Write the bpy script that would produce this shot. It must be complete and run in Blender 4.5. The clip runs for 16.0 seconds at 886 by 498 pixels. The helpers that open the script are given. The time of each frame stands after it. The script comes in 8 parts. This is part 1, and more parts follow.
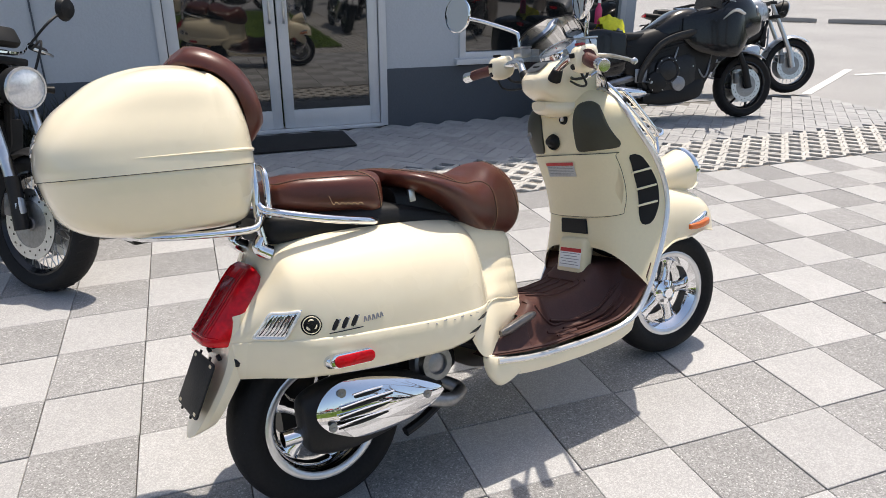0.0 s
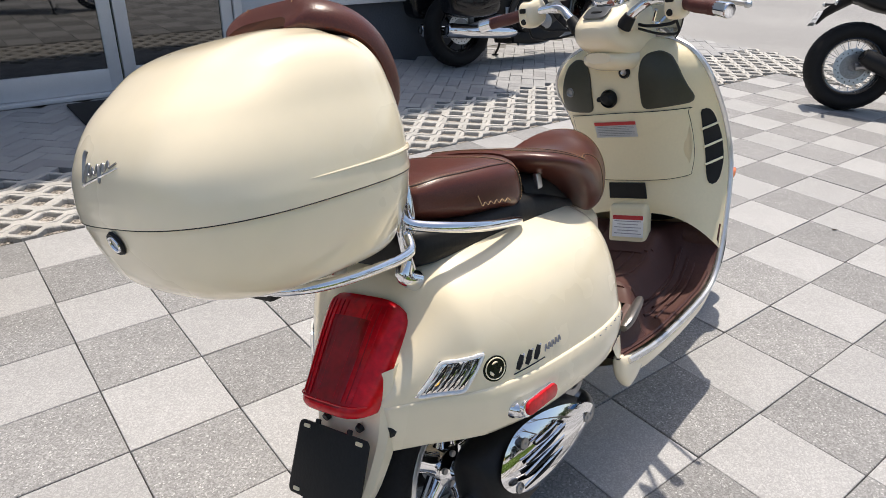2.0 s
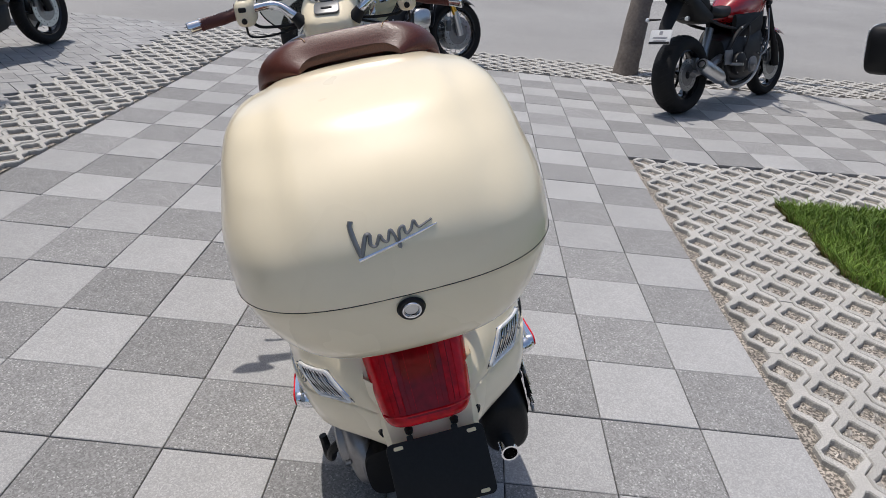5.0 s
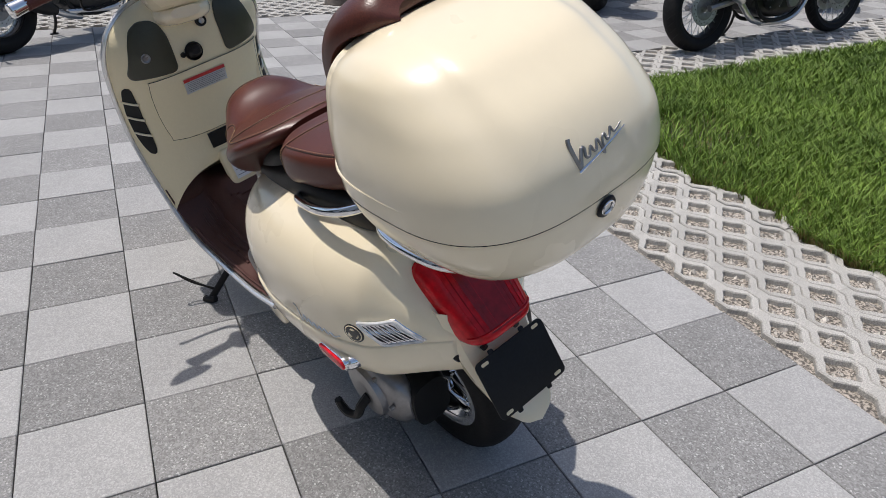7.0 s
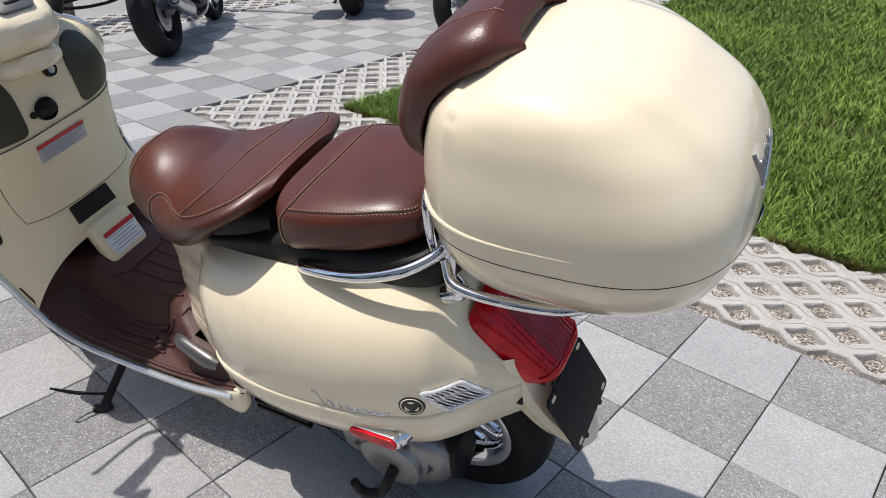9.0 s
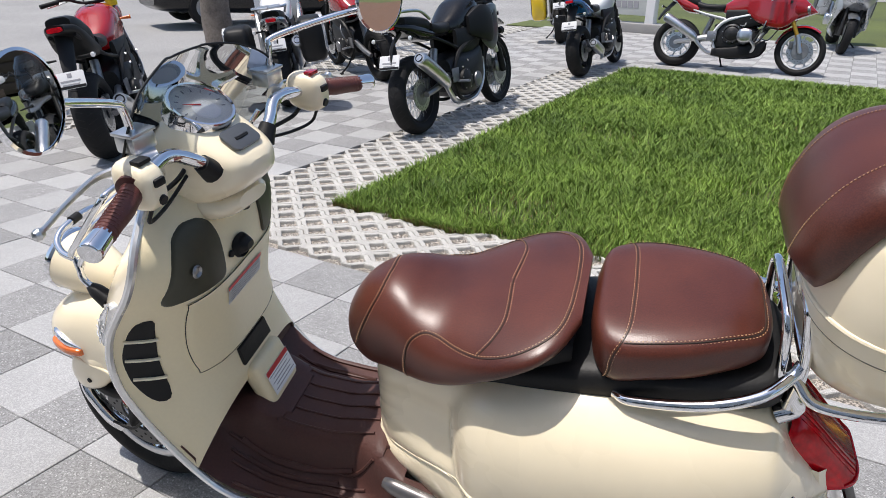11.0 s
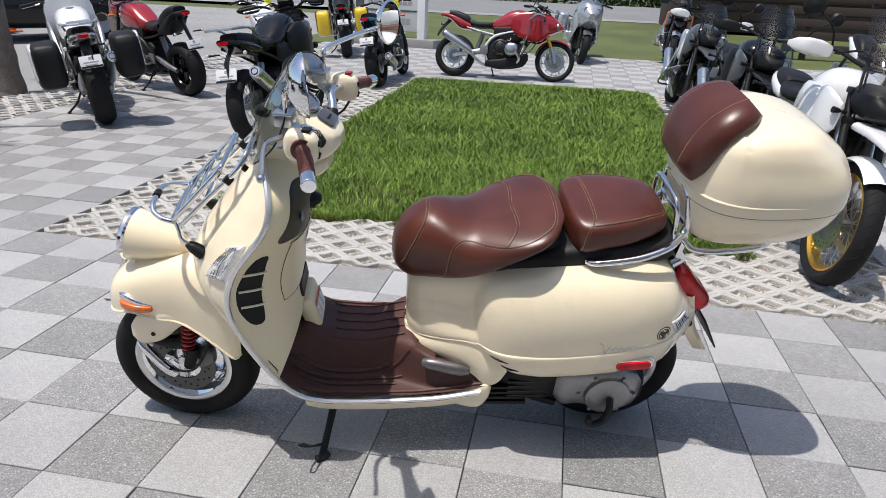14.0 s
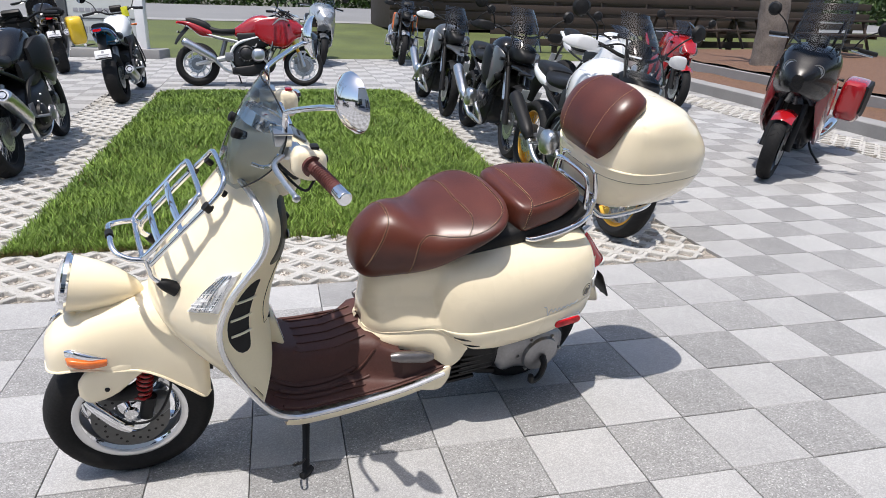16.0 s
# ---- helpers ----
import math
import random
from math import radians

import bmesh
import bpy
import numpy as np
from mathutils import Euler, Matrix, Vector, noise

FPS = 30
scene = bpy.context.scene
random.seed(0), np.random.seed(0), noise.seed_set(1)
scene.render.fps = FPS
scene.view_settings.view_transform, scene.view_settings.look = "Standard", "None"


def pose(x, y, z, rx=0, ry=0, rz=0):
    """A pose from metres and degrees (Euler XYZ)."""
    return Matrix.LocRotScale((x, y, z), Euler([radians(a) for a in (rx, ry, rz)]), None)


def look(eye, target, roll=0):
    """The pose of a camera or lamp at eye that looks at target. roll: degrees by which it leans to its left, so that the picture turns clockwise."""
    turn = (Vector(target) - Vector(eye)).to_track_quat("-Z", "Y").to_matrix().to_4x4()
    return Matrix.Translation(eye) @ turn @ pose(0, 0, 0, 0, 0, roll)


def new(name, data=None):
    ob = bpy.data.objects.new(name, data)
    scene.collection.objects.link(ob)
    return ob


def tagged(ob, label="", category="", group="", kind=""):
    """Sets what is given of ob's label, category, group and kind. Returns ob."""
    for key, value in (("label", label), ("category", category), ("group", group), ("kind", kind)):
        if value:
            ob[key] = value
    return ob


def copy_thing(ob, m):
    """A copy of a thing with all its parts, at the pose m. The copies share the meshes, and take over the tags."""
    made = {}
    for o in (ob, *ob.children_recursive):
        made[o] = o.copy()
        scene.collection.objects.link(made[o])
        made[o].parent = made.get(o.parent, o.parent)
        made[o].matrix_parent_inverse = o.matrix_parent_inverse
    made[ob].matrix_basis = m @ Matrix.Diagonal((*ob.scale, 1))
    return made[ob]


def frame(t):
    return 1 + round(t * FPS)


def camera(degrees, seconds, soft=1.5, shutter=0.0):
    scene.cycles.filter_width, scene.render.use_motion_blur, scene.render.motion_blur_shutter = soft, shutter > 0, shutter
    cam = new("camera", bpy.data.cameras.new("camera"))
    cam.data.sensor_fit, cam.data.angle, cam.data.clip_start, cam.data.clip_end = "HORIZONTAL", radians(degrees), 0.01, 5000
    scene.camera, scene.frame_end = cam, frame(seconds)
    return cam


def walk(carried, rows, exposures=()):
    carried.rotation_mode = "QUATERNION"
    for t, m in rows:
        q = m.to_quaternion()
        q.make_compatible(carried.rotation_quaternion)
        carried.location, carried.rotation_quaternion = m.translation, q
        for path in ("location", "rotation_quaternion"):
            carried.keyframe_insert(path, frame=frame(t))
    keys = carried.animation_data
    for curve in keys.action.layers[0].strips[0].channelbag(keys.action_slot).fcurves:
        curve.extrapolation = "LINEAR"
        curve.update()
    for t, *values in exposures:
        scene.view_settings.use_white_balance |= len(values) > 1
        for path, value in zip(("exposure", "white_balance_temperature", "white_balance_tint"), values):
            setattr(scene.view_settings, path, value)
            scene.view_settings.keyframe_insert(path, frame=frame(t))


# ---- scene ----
cam = camera(65.9, 16.0, 0.8)
PATH = [
    (0, (-0.021, 0.068, 1.36), (0.623, 1.799, 0.593), 0.4),
    (0.5, (-0.108, 0.246, 1.346), (0.604, 1.947, 0.571), -0.2),
    (1, (-0.183, 0.444, 1.336), (0.592, 2.1, 0.525), -0.7),
    (1.5, (-0.359, 0.612, 1.327), (0.538, 2.184, 0.477), 1.3),
    (2, (-0.508, 0.768, 1.325), (0.602, 2.161, 0.416), 1.8),
    (2.5, (-0.627, 0.942, 1.323), (0.702, 2.124, 0.408), 2.6),
    (3, (-0.791, 1.079, 1.35), (0.731, 2.022, 0.459), 4.8),
    (3.5, (-0.984, 1.21, 1.358), (0.7, 1.86, 0.497), 6.6),
    (4, (-1.032, 1.319, 1.352), (0.712, 1.775, 0.487), 6.3),
    (4.2, (-1.036, 1.38, 1.348), (0.726, 1.741, 0.474), 6.2),
    (6.3, (-1.077, 2.04, 1.325), (0.644, 1.542, 0.437), 1.7),
    (6.5, (-1.05, 2.101, 1.322), (0.634, 1.519, 0.414), 1.0),
    (7, (-1.008, 2.246, 1.306), (0.556, 1.472, 0.329), 1.9),
    (7.5, (-0.978, 2.44, 1.304), (0.427, 1.42, 0.312), 3.0),
    (8, (-0.904, 2.512, 1.297), (0.391, 1.374, 0.283), 2.1),
    (8.2, (-0.828, 2.52, 1.28), (0.439, 1.352, 0.266), 1.7),
    (10.3, (-0.156, 2.798, 1.328), (0.805, 1.234, 0.536), 1.8),
    (10.5, (-0.07, 2.845, 1.325), (0.886, 1.266, 0.556), 2.0),
    (11, (0.091, 2.96, 1.351), (1.0, 1.343, 0.603), 1.6),
    (11.5, (0.157, 3.178, 1.378), (1.024, 1.521, 0.669), 1.3),
    (12, (0.201, 3.355, 1.364), (1.043, 1.675, 0.68), 1.2),
    (12.5, (0.303, 3.426, 1.356), (1.14, 1.748, 0.659), 1.0),
    (13, (0.366, 3.492, 1.364), (1.119, 1.778, 0.661), 1.1),
    (13.5, (0.377, 3.633, 1.376), (0.842, 1.82, 0.673), 2.8),
    (14, (0.427, 3.791, 1.366), (0.732, 1.937, 0.68), 2.7),
    (14.5, (0.549, 3.823, 1.355), (0.748, 1.953, 0.673), 2.0),
    (15, (0.711, 3.828, 1.366), (0.701, 1.943, 0.699), 1.4),
    (15.5, (0.866, 3.867, 1.369), (0.628, 1.992, 0.713), 2.2),
    (16, (1.085, 3.923, 1.377), (0.634, 2.088, 0.721), 1.4),
]
walk(cam, [(t, look(eye, target, roll)) for t, eye, target, roll in PATH],
     [(0.0, 0.18, 7000, 10), (1.5, 0.1, 7000, 10), (2.5, -0.12, 6900, 10), (3.5, -0.44, 6600, 10), (5.0, -0.52, 6500, 10), (7.0, -0.48, 6500, 10), (8.2, -0.31, 6500, 10), (10.3, -0.22, 6500, 10), (11.0, -0.07, 6500, 10), (12.5, -0.27, 6500, 10), (13.5, -0.27, 6500, 10), (14.3, -0.08, 6500, 10), (15.0, 0.04, 6500, 10), (16.0, 0.04, 6500, 10)])
# ---- world, sun, exposure ----
TO_SUN = Vector((0.205, 0.24, 1.0)).normalized()
world = bpy.data.worlds.new("sky")
scene.world = world
world.use_nodes = True
wn = world.node_tree.nodes
sky = wn.new("ShaderNodeTexSky")
sky.sky_type, sky.sun_disc = "NISHITA", False
sky.sun_elevation = math.asin(TO_SUN.z)
sky.sun_rotation = math.atan2(TO_SUN.x, TO_SUN.y)
sky.dust_density, sky.air_density = 2.0, 1.0
world.node_tree.links.new(sky.outputs[0], wn["Background"].inputs[0])
wn["Background"].inputs[1].default_value = 0.17
sun = new("sun", bpy.data.lights.new("sun", "SUN"))
sun.data.energy, sun.data.angle, sun.data.color = 4.5, radians(0.6), (1.0, 0.945, 0.89)
sun.matrix_world = look(TO_SUN * 30, (0, 0, 0))
scene.view_settings.exposure = 0.0

# ---- materials ----
def mat(name, col, rough=0.5, metal=0.0, var=0.12, scale=6.0, fine=80.0, bump=0.0, coat=0.0, tint=None, spec=0.5,
        trans=0.0, rnd=0.0, island=False, speck=None, grain=None, ior=1.5):
    """A procedural surface: two scales of noise vary the colour and roughness, with a fine bump."""
    m = bpy.data.materials.new(name)
    m.use_nodes = True
    nt = m.node_tree
    N, K = nt.nodes, nt.links
    b = N["Principled BSDF"]
    b.inputs["Metallic"].default_value = metal
    b.inputs["Coat Weight"].default_value = coat
    b.inputs["Coat Roughness"].default_value = 0.04
    b.inputs["Specular IOR Level"].default_value = spec
    b.inputs["Transmission Weight"].default_value = trans
    b.inputs["IOR"].default_value = ior
    tc = N.new("ShaderNodeTexCoord")
    big, small = N.new("ShaderNodeTexNoise"), N.new("ShaderNodeTexNoise")
    for n, s, d in ((big, scale, 4), (small, fine, 3)):
        n.inputs["Scale"].default_value, n.inputs["Detail"].default_value = s, d
        K.new(tc.outputs["Object"], n.inputs["Vector"])
    ramp = N.new("ShaderNodeValToRGB")
    lo = tint or tuple(c * (1 - var) for c in col)
    hi = tuple(min(1, c * (1 + var)) for c in col)
    ramp.color_ramp.elements[0].position, ramp.color_ramp.elements[1].position = 0.3, 0.7
    ramp.color_ramp.elements[0].color, ramp.color_ramp.elements[1].color = (*lo, 1), (*hi, 1)
    mixf = N.new("ShaderNodeMath")
    mixf.operation = "MULTIPLY_ADD"
    K.new(small.outputs["Fac"], mixf.inputs[0])
    mixf.inputs[1].default_value = 0.45
    half = N.new("ShaderNodeMath")
    half.operation = "MULTIPLY"
    half.inputs[1].default_value = 0.55
    K.new(big.outputs["Fac"], half.inputs[0])
    K.new(half.outputs[0], mixf.inputs[2])
    K.new(mixf.outputs[0], ramp.inputs[0])
    colour = ramp.outputs[0]
    if speck:
        v = N.new("ShaderNodeTexNoise")
        v.inputs["Scale"].default_value, v.inputs["Detail"].default_value = speck[0], 2
        K.new(tc.outputs["Object"], v.inputs["Vector"])
        r2 = N.new("ShaderNodeValToRGB")
        r2.color_ramp.elements[0].position, r2.color_ramp.elements[1].position = 0.43, 0.58
        r2.color_ramp.elements[0].color, r2.color_ramp.elements[1].color = (speck[1],) * 3 + (1,), (speck[2],) * 3 + (1,)
        K.new(v.outputs["Fac"], r2.inputs[0])
        mx = N.new("ShaderNodeMix")
        mx.data_type, mx.blend_type = "RGBA", "MULTIPLY"
        mx.inputs["Factor"].default_value = 1.0
        K.new(colour, mx.inputs["A"])
        K.new(r2.outputs[0], mx.inputs["B"])
        colour = mx.outputs["Result"]
    if grain:
        v = N.new("ShaderNodeTexVoronoi")
        v.inputs["Scale"].default_value = grain[0]
        K.new(tc.outputs["Object"], v.inputs["Vector"])
        sep = N.new("ShaderNodeSeparateColor")
        K.new(v.outputs["Color"], sep.inputs[0])
        r2 = N.new("ShaderNodeValToRGB")
        e = r2.color_ramp.elements
        e[0].position, e[1].position = 0.0, 1.0
        e[0].color, e[1].color = (grain[1],) * 3 + (1,), (grain[2],) * 3 + (1,)
        for q, g in ((0.35, 0.5 + grain[1] * 0.45), (0.8, 1.04), (0.93, 1.1)):
            e.new(q).color = (g, g, g, 1)
        K.new(sep.outputs[0], r2.inputs[0])
        mx = N.new("ShaderNodeMix")
        mx.data_type, mx.blend_type = "RGBA", "MULTIPLY"
        mx.inputs["Factor"].default_value = 1.0
        K.new(colour, mx.inputs["A"])
        K.new(r2.outputs[0], mx.inputs["B"])
        colour = mx.outputs["Result"]
    if rnd:
        if island:
            src = N.new("ShaderNodeNewGeometry").outputs["Random Per Island"]
        else:
            src = N.new("ShaderNodeObjectInfo").outputs["Random"]
        mr = N.new("ShaderNodeMapRange")
        mr.inputs["To Min"].default_value, mr.inputs["To Max"].default_value = 1 - rnd, 1 + rnd
        K.new(src, mr.inputs["Value"])
        hs = N.new("ShaderNodeHueSaturation")
        K.new(mr.outputs[0], hs.inputs["Value"])
        K.new(colour, hs.inputs["Color"])
        colour = hs.outputs[0]
    K.new(colour, b.inputs["Base Color"])
    rr = N.new("ShaderNodeMapRange")
    rr.inputs["To Min"].default_value, rr.inputs["To Max"].default_value = max(0.0, rough * 0.8), min(1.0, rough * 1.2)
    K.new(big.outputs["Fac"], rr.inputs["Value"])
    K.new(rr.outputs[0], b.inputs["Roughness"])
    if bump:
        bp = N.new("ShaderNodeBump")
        bp.inputs["Strength"].default_value, bp.inputs["Distance"].default_value = bump, 0.004
        K.new(small.outputs["Fac"], bp.inputs["Height"])
        K.new(bp.outputs[0], b.inputs["Normal"])
    return m


def glass(name, col, rough=0.0, alpha_mix=0.35):
    """Thin clear or smoked sheet: part see-through, part glossy by Fresnel."""
    m = bpy.data.materials.new(name)
    m.use_nodes = True
    N, K = m.node_tree.nodes, m.node_tree.links
    N.remove(N["Principled BSDF"])
    tr, gl, mx, fr = N.new("ShaderNodeBsdfTransparent"), N.new("ShaderNodeBsdfGlossy"), N.new("ShaderNodeMixShader"), N.new("ShaderNodeFresnel")
    tr.inputs[0].default_value = (*col, 1)
    gl.inputs["Roughness"].default_value = rough
    fr.inputs[0].default_value = 1.5
    K.new(fr.outputs[0], mx.inputs[0])
    K.new(tr.outputs[0], mx.inputs[1])
    K.new(gl.outputs[0], mx.inputs[2])
    K.new(mx.outputs[0], N["Material Output"].inputs[0])
    return m


CREAM = mat("cream_paint", (0.94, 0.825, 0.6), 0.28, var=0.02, scale=3, fine=30, coat=0.9, spec=0.2)
CREAM.node_tree.nodes["Principled BSDF"].inputs["Coat Roughness"].default_value = 0.055
CREAM_MATT = mat("cream_plastic", (0.86, 0.75, 0.50), 0.38, var=0.03, scale=5, fine=120, bump=0.03)
CHROME = mat("chrome", (0.82, 0.83, 0.85), 0.05, 1.0, var=0.03, scale=12)
SATIN = mat("satin_aluminium", (0.62, 0.63, 0.64), 0.3, 1.0, var=0.08, scale=20)
ALLOY = mat("cast_alloy", (0.3, 0.3, 0.31), 0.42, 0.9, var=0.15, scale=14, bump=0.1)
STEEL = mat("dull_steel", (0.3, 0.3, 0.3), 0.4, 0.9, var=0.2, scale=20)
RUBBER = mat("tyre_rubber", (0.013, 0.013, 0.0135), 0.7, var=0.3, scale=9, fine=120, bump=0.25, spec=0.22)
BLACK = mat("black_plastic", (0.011, 0.011, 0.0115), 0.5, var=0.25, scale=10, fine=150, bump=0.12, spec=0.28)
GLOSSBLACK = mat("black_paint", (0.008, 0.008, 0.009), 0.2, var=0.2, scale=6, coat=0.25, spec=0.35)
ENGINEM = mat("dark_engine_metal", (0.03, 0.03, 0.031), 0.45, 0.5, var=0.3, scale=18, bump=0.15)
DARK = mat("dark_recess", (0.008, 0.008, 0.008), 0.8, var=0.2)
OLIVE = mat("dark_olive_panel", (0.045, 0.045, 0.028), 0.45, var=0.12, scale=8, bump=0.06)
LEATHER = mat("brown_leather", (0.098, 0.027, 0.016), 0.33, var=0.35, tint=(0.042, 0.011, 0.008), scale=6, fine=420, bump=0.10)
SEAMM = mat("dark_seam", (0.03, 0.022, 0.014), 0.7, var=0.2)
DISCM = mat("brake_disc_steel", (0.12, 0.12, 0.12), 0.45, 0.8, var=0.15, scale=30)
PEGM = mat("grey_metal_peg", (0.2, 0.19, 0.19), 0.35, 0.8, var=0.1, scale=30)
LIPM = mat("bright_rim_lip", (0.78, 0.78, 0.78), 0.25, 0.7, var=0.05)
RIBM = mat("lens_rib", (0.25, 0.27, 0.29), 0.2, 0.6, var=0.2, scale=60)
STITCH = mat("tan_thread", (0.52, 0.33, 0.18), 0.8, var=0.2, scale=60)
MAT_RUBBER = mat("brown_rubber", (0.075, 0.03, 0.024), 0.55, var=0.18, scale=9, fine=180, bump=0.15, spec=0.4)
GRIPM = mat("brown_grip_rubber", (0.10, 0.026, 0.02), 0.5, var=0.2, scale=20, fine=200, bump=0.2)
REDLENS = mat("red_lens", (0.62, 0.006, 0.014), 0.14, var=0.4, scale=22, coat=0.2, spec=0.25)
DEEPRED = mat("deep_red_lens", (0.3, 0.003, 0.007), 0.12, var=0.4, scale=24, coat=0.3, spec=0.35)
AMBER = mat("amber_lens", (0.75, 0.16, 0.02), 0.2, var=0.15, scale=40, coat=1.0)
LENS = mat("clear_lens", (0.86, 0.86, 0.86), 0.15, 0.3, var=0.2, scale=90, coat=0.6)
LEAFBITS = mat("dead_leaf", (0.05, 0.038, 0.028), 0.8, var=0.3, scale=60)
HEADLENS = mat("headlamp_glass", (0.2, 0.21, 0.22), 0.1, 0.5, var=0.5, scale=45, coat=0.8)
MIRROR = mat("mirror_glass", (0.88, 0.9, 0.9), 0.01, 1.0, var=0.0)
SMOKE = glass("smoked_screen", (0.6, 0.64, 0.64), 0.02)
CLEAR = glass("clear_screen", (0.66, 0.69, 0.70), 0.03)
DIALGLASS = glass("dial_glass", (0.97, 0.97, 0.97), 0.02)
DIALFACE = mat("dial_face", (0.74, 0.74, 0.71), 0.4, var=0.06)
WHITE = mat("white_label", (0.87, 0.87, 0.87), 0.5, var=0.05)
REDPRINT = mat("red_print", (0.55, 0.03, 0.03), 0.5, var=0.05)
GREYPRINT = mat("grey_print", (0.30, 0.30, 0.32), 0.5, var=0.05)
SPRING_RED = mat("red_spring", (0.35, 0.012, 0.012), 0.3, var=0.1, coat=0.4)
REDPAINT = mat("red_paint", (0.33, 0.006, 0.010), 0.2, var=0.06, scale=4, coat=1.0)
DARKRED = mat("dark_red_paint", (0.2, 0.01, 0.014), 0.2, var=0.06, scale=4, coat=1.0)
SILVER = mat("silver_paint", (0.48, 0.5, 0.52), 0.28, 0.6, var=0.06, coat=0.8)
WHITEPAINT = mat("white_paint", (0.78, 0.78, 0.78), 0.25, var=0.04, coat=0.8)
BLUEPAINT = mat("blue_paint", (0.02, 0.13, 0.34), 0.2, 0.3, var=0.06, coat=1.0)
GREYPAINT = mat("dark_grey_paint", (0.09, 0.095, 0.1), 0.3, 0.3, var=0.08, coat=0.6)
YELLOW = mat("yellow_cloth", (0.62, 0.6, 0.03), 0.8, var=0.2, scale=30, bump=0.3)
PINK = mat("pink_plastic", (0.6, 0.04, 0.14), 0.4, var=0.1)
GOLD = mat("gold_anodised", (0.75, 0.42, 0.06), 0.3, 0.9, var=0.08)
ORANGE = mat("orange_plastic", (0.75, 0.16, 0.02), 0.4, var=0.1)
YELLOWPAINT = mat("yellow_paint", (0.75, 0.5, 0.02), 0.25, var=0.05, coat=0.7)
PAVER_L = mat("light_concrete_paver", (0.39, 0.388, 0.385), 0.85, var=0.12, scale=3.5, fine=420, bump=0.2, rnd=0.08, grain=(270, 0.80, 1.22))
PAVER_D = mat("speckled_concrete_paver", (0.29, 0.288, 0.285), 0.9, var=0.15, scale=4.5, fine=420, bump=0.25, rnd=0.1, grain=(240, 0.62, 1.75))
PAVER_LI = mat("light_concrete_paving", (0.39, 0.388, 0.385), 0.85, var=0.12, scale=3.5, fine=420, bump=0.2, rnd=0.08, island=True, grain=(270, 0.80, 1.22))
PAVER_DI = mat("speckled_concrete_paving", (0.29, 0.288, 0.285), 0.9, var=0.15, scale=4.5, fine=420, bump=0.25, rnd=0.1, island=True, grain=(240, 0.62, 1.75))
TURFSTONE = mat("turf_block_concrete", (0.47, 0.455, 0.425), 0.92, var=0.16, scale=5, fine=150, bump=0.4, rnd=0.08, speck=(260, 0.75, 1.15))
TURFSTONE_I = mat("turf_block_paving", (0.47, 0.455, 0.425), 0.92, var=0.16, scale=5, fine=150, bump=0.4, rnd=0.08, island=True, speck=(260, 0.75, 1.15))
BRICKP = mat("grey_brick_paver", (0.33, 0.33, 0.33), 0.9, var=0.14, scale=7, fine=150, bump=0.3, rnd=0.12, speck=(260, 0.8, 1.15))
BRICKP_I = mat("grey_brick_paving", (0.33, 0.33, 0.33), 0.9, var=0.14, scale=7, fine=150, bump=0.3, rnd=0.12, island=True, speck=(260, 0.8, 1.15))
SOIL = mat("sandy_soil", (0.23, 0.205, 0.175), 0.95, var=0.5, scale=14, fine=90, bump=0.8, speck=(90, 0.5, 1.7))
JOINT = mat("sand_joint", (0.15, 0.142, 0.13), 0.95, var=0.35, scale=10, fine=120, bump=0.4)
ASPHALT = mat("pale_concrete_lot", (0.285, 0.28, 0.272), 0.9, var=0.22, scale=0.5, fine=90, bump=0.35, speck=(200, 0.75, 1.2))
ROADM = mat("road_asphalt", (0.2, 0.2, 0.2), 0.9, var=0.15, scale=0.4, fine=60, bump=0.2)
LINE = mat("white_line_paint", (0.62, 0.62, 0.6), 0.8, var=0.2, scale=6, bump=0.2)
GRASS = mat("lawn_grass", (0.205, 0.3, 0.056), 0.6, var=0.3, tint=(0.075, 0.135, 0.027), scale=1.6, fine=30, rnd=0.45, island=True, spec=0.3)
DRYGRASS = mat("dry_grass", (0.24, 0.2, 0.08), 0.7, var=0.3, scale=2, rnd=0.2, island=True, spec=0.2)
LAWNBASE = mat("lawn_ground", (0.06, 0.075, 0.022), 0.95, var=0.5, scale=6, fine=70, bump=0.9)
VERGE = mat("verge_grass", (0.085, 0.105, 0.028), 0.9, var=0.45, scale=0.7, fine=30, bump=0.8)
WALL_UP = mat("pale_grey_render", (0.50, 0.52, 0.54), 0.85, var=0.05, scale=2, fine=60, bump=0.5)
WALL_LOW = mat("slate_grey_render", (0.085, 0.095, 0.11), 0.8, var=0.08, scale=2, fine=60, bump=0.5)
FRAMEM = mat("white_aluminium_frame", (0.62, 0.63, 0.64), 0.4, 0.2, var=0.04, scale=8)
DOORGLASS = mat("dark_tinted_glass", (0.012, 0.013, 0.013), 0.02, var=0.0, spec=1.0, coat=1.0)
MATM = mat("black_door_mat", (0.012, 0.012, 0.012), 0.95, var=0.3, scale=40, fine=300, bump=0.6)
BARK = mat("grey_bark", (0.17, 0.145, 0.125), 0.95, var=0.4, scale=8, fine=40, bump=1.0)
LEAF = mat("leaf", (0.05, 0.09, 0.02), 0.5, var=0.35, scale=2, rnd=0.35, island=True)
DARKWOOD = mat("dark_brown_wood", (0.042, 0.028, 0.021), 0.8, var=0.3, scale=4, fine=50, bump=0.4)
CONC = mat("grey_concrete", (0.27, 0.265, 0.26), 0.9, var=0.15, scale=3, fine=80, bump=0.4)
MULCH_SHADE = mat("mulch_and_shaded_deck", (0.14, 0.075, 0.045), 0.95, var=0.5, scale=20, fine=80, bump=1.0)
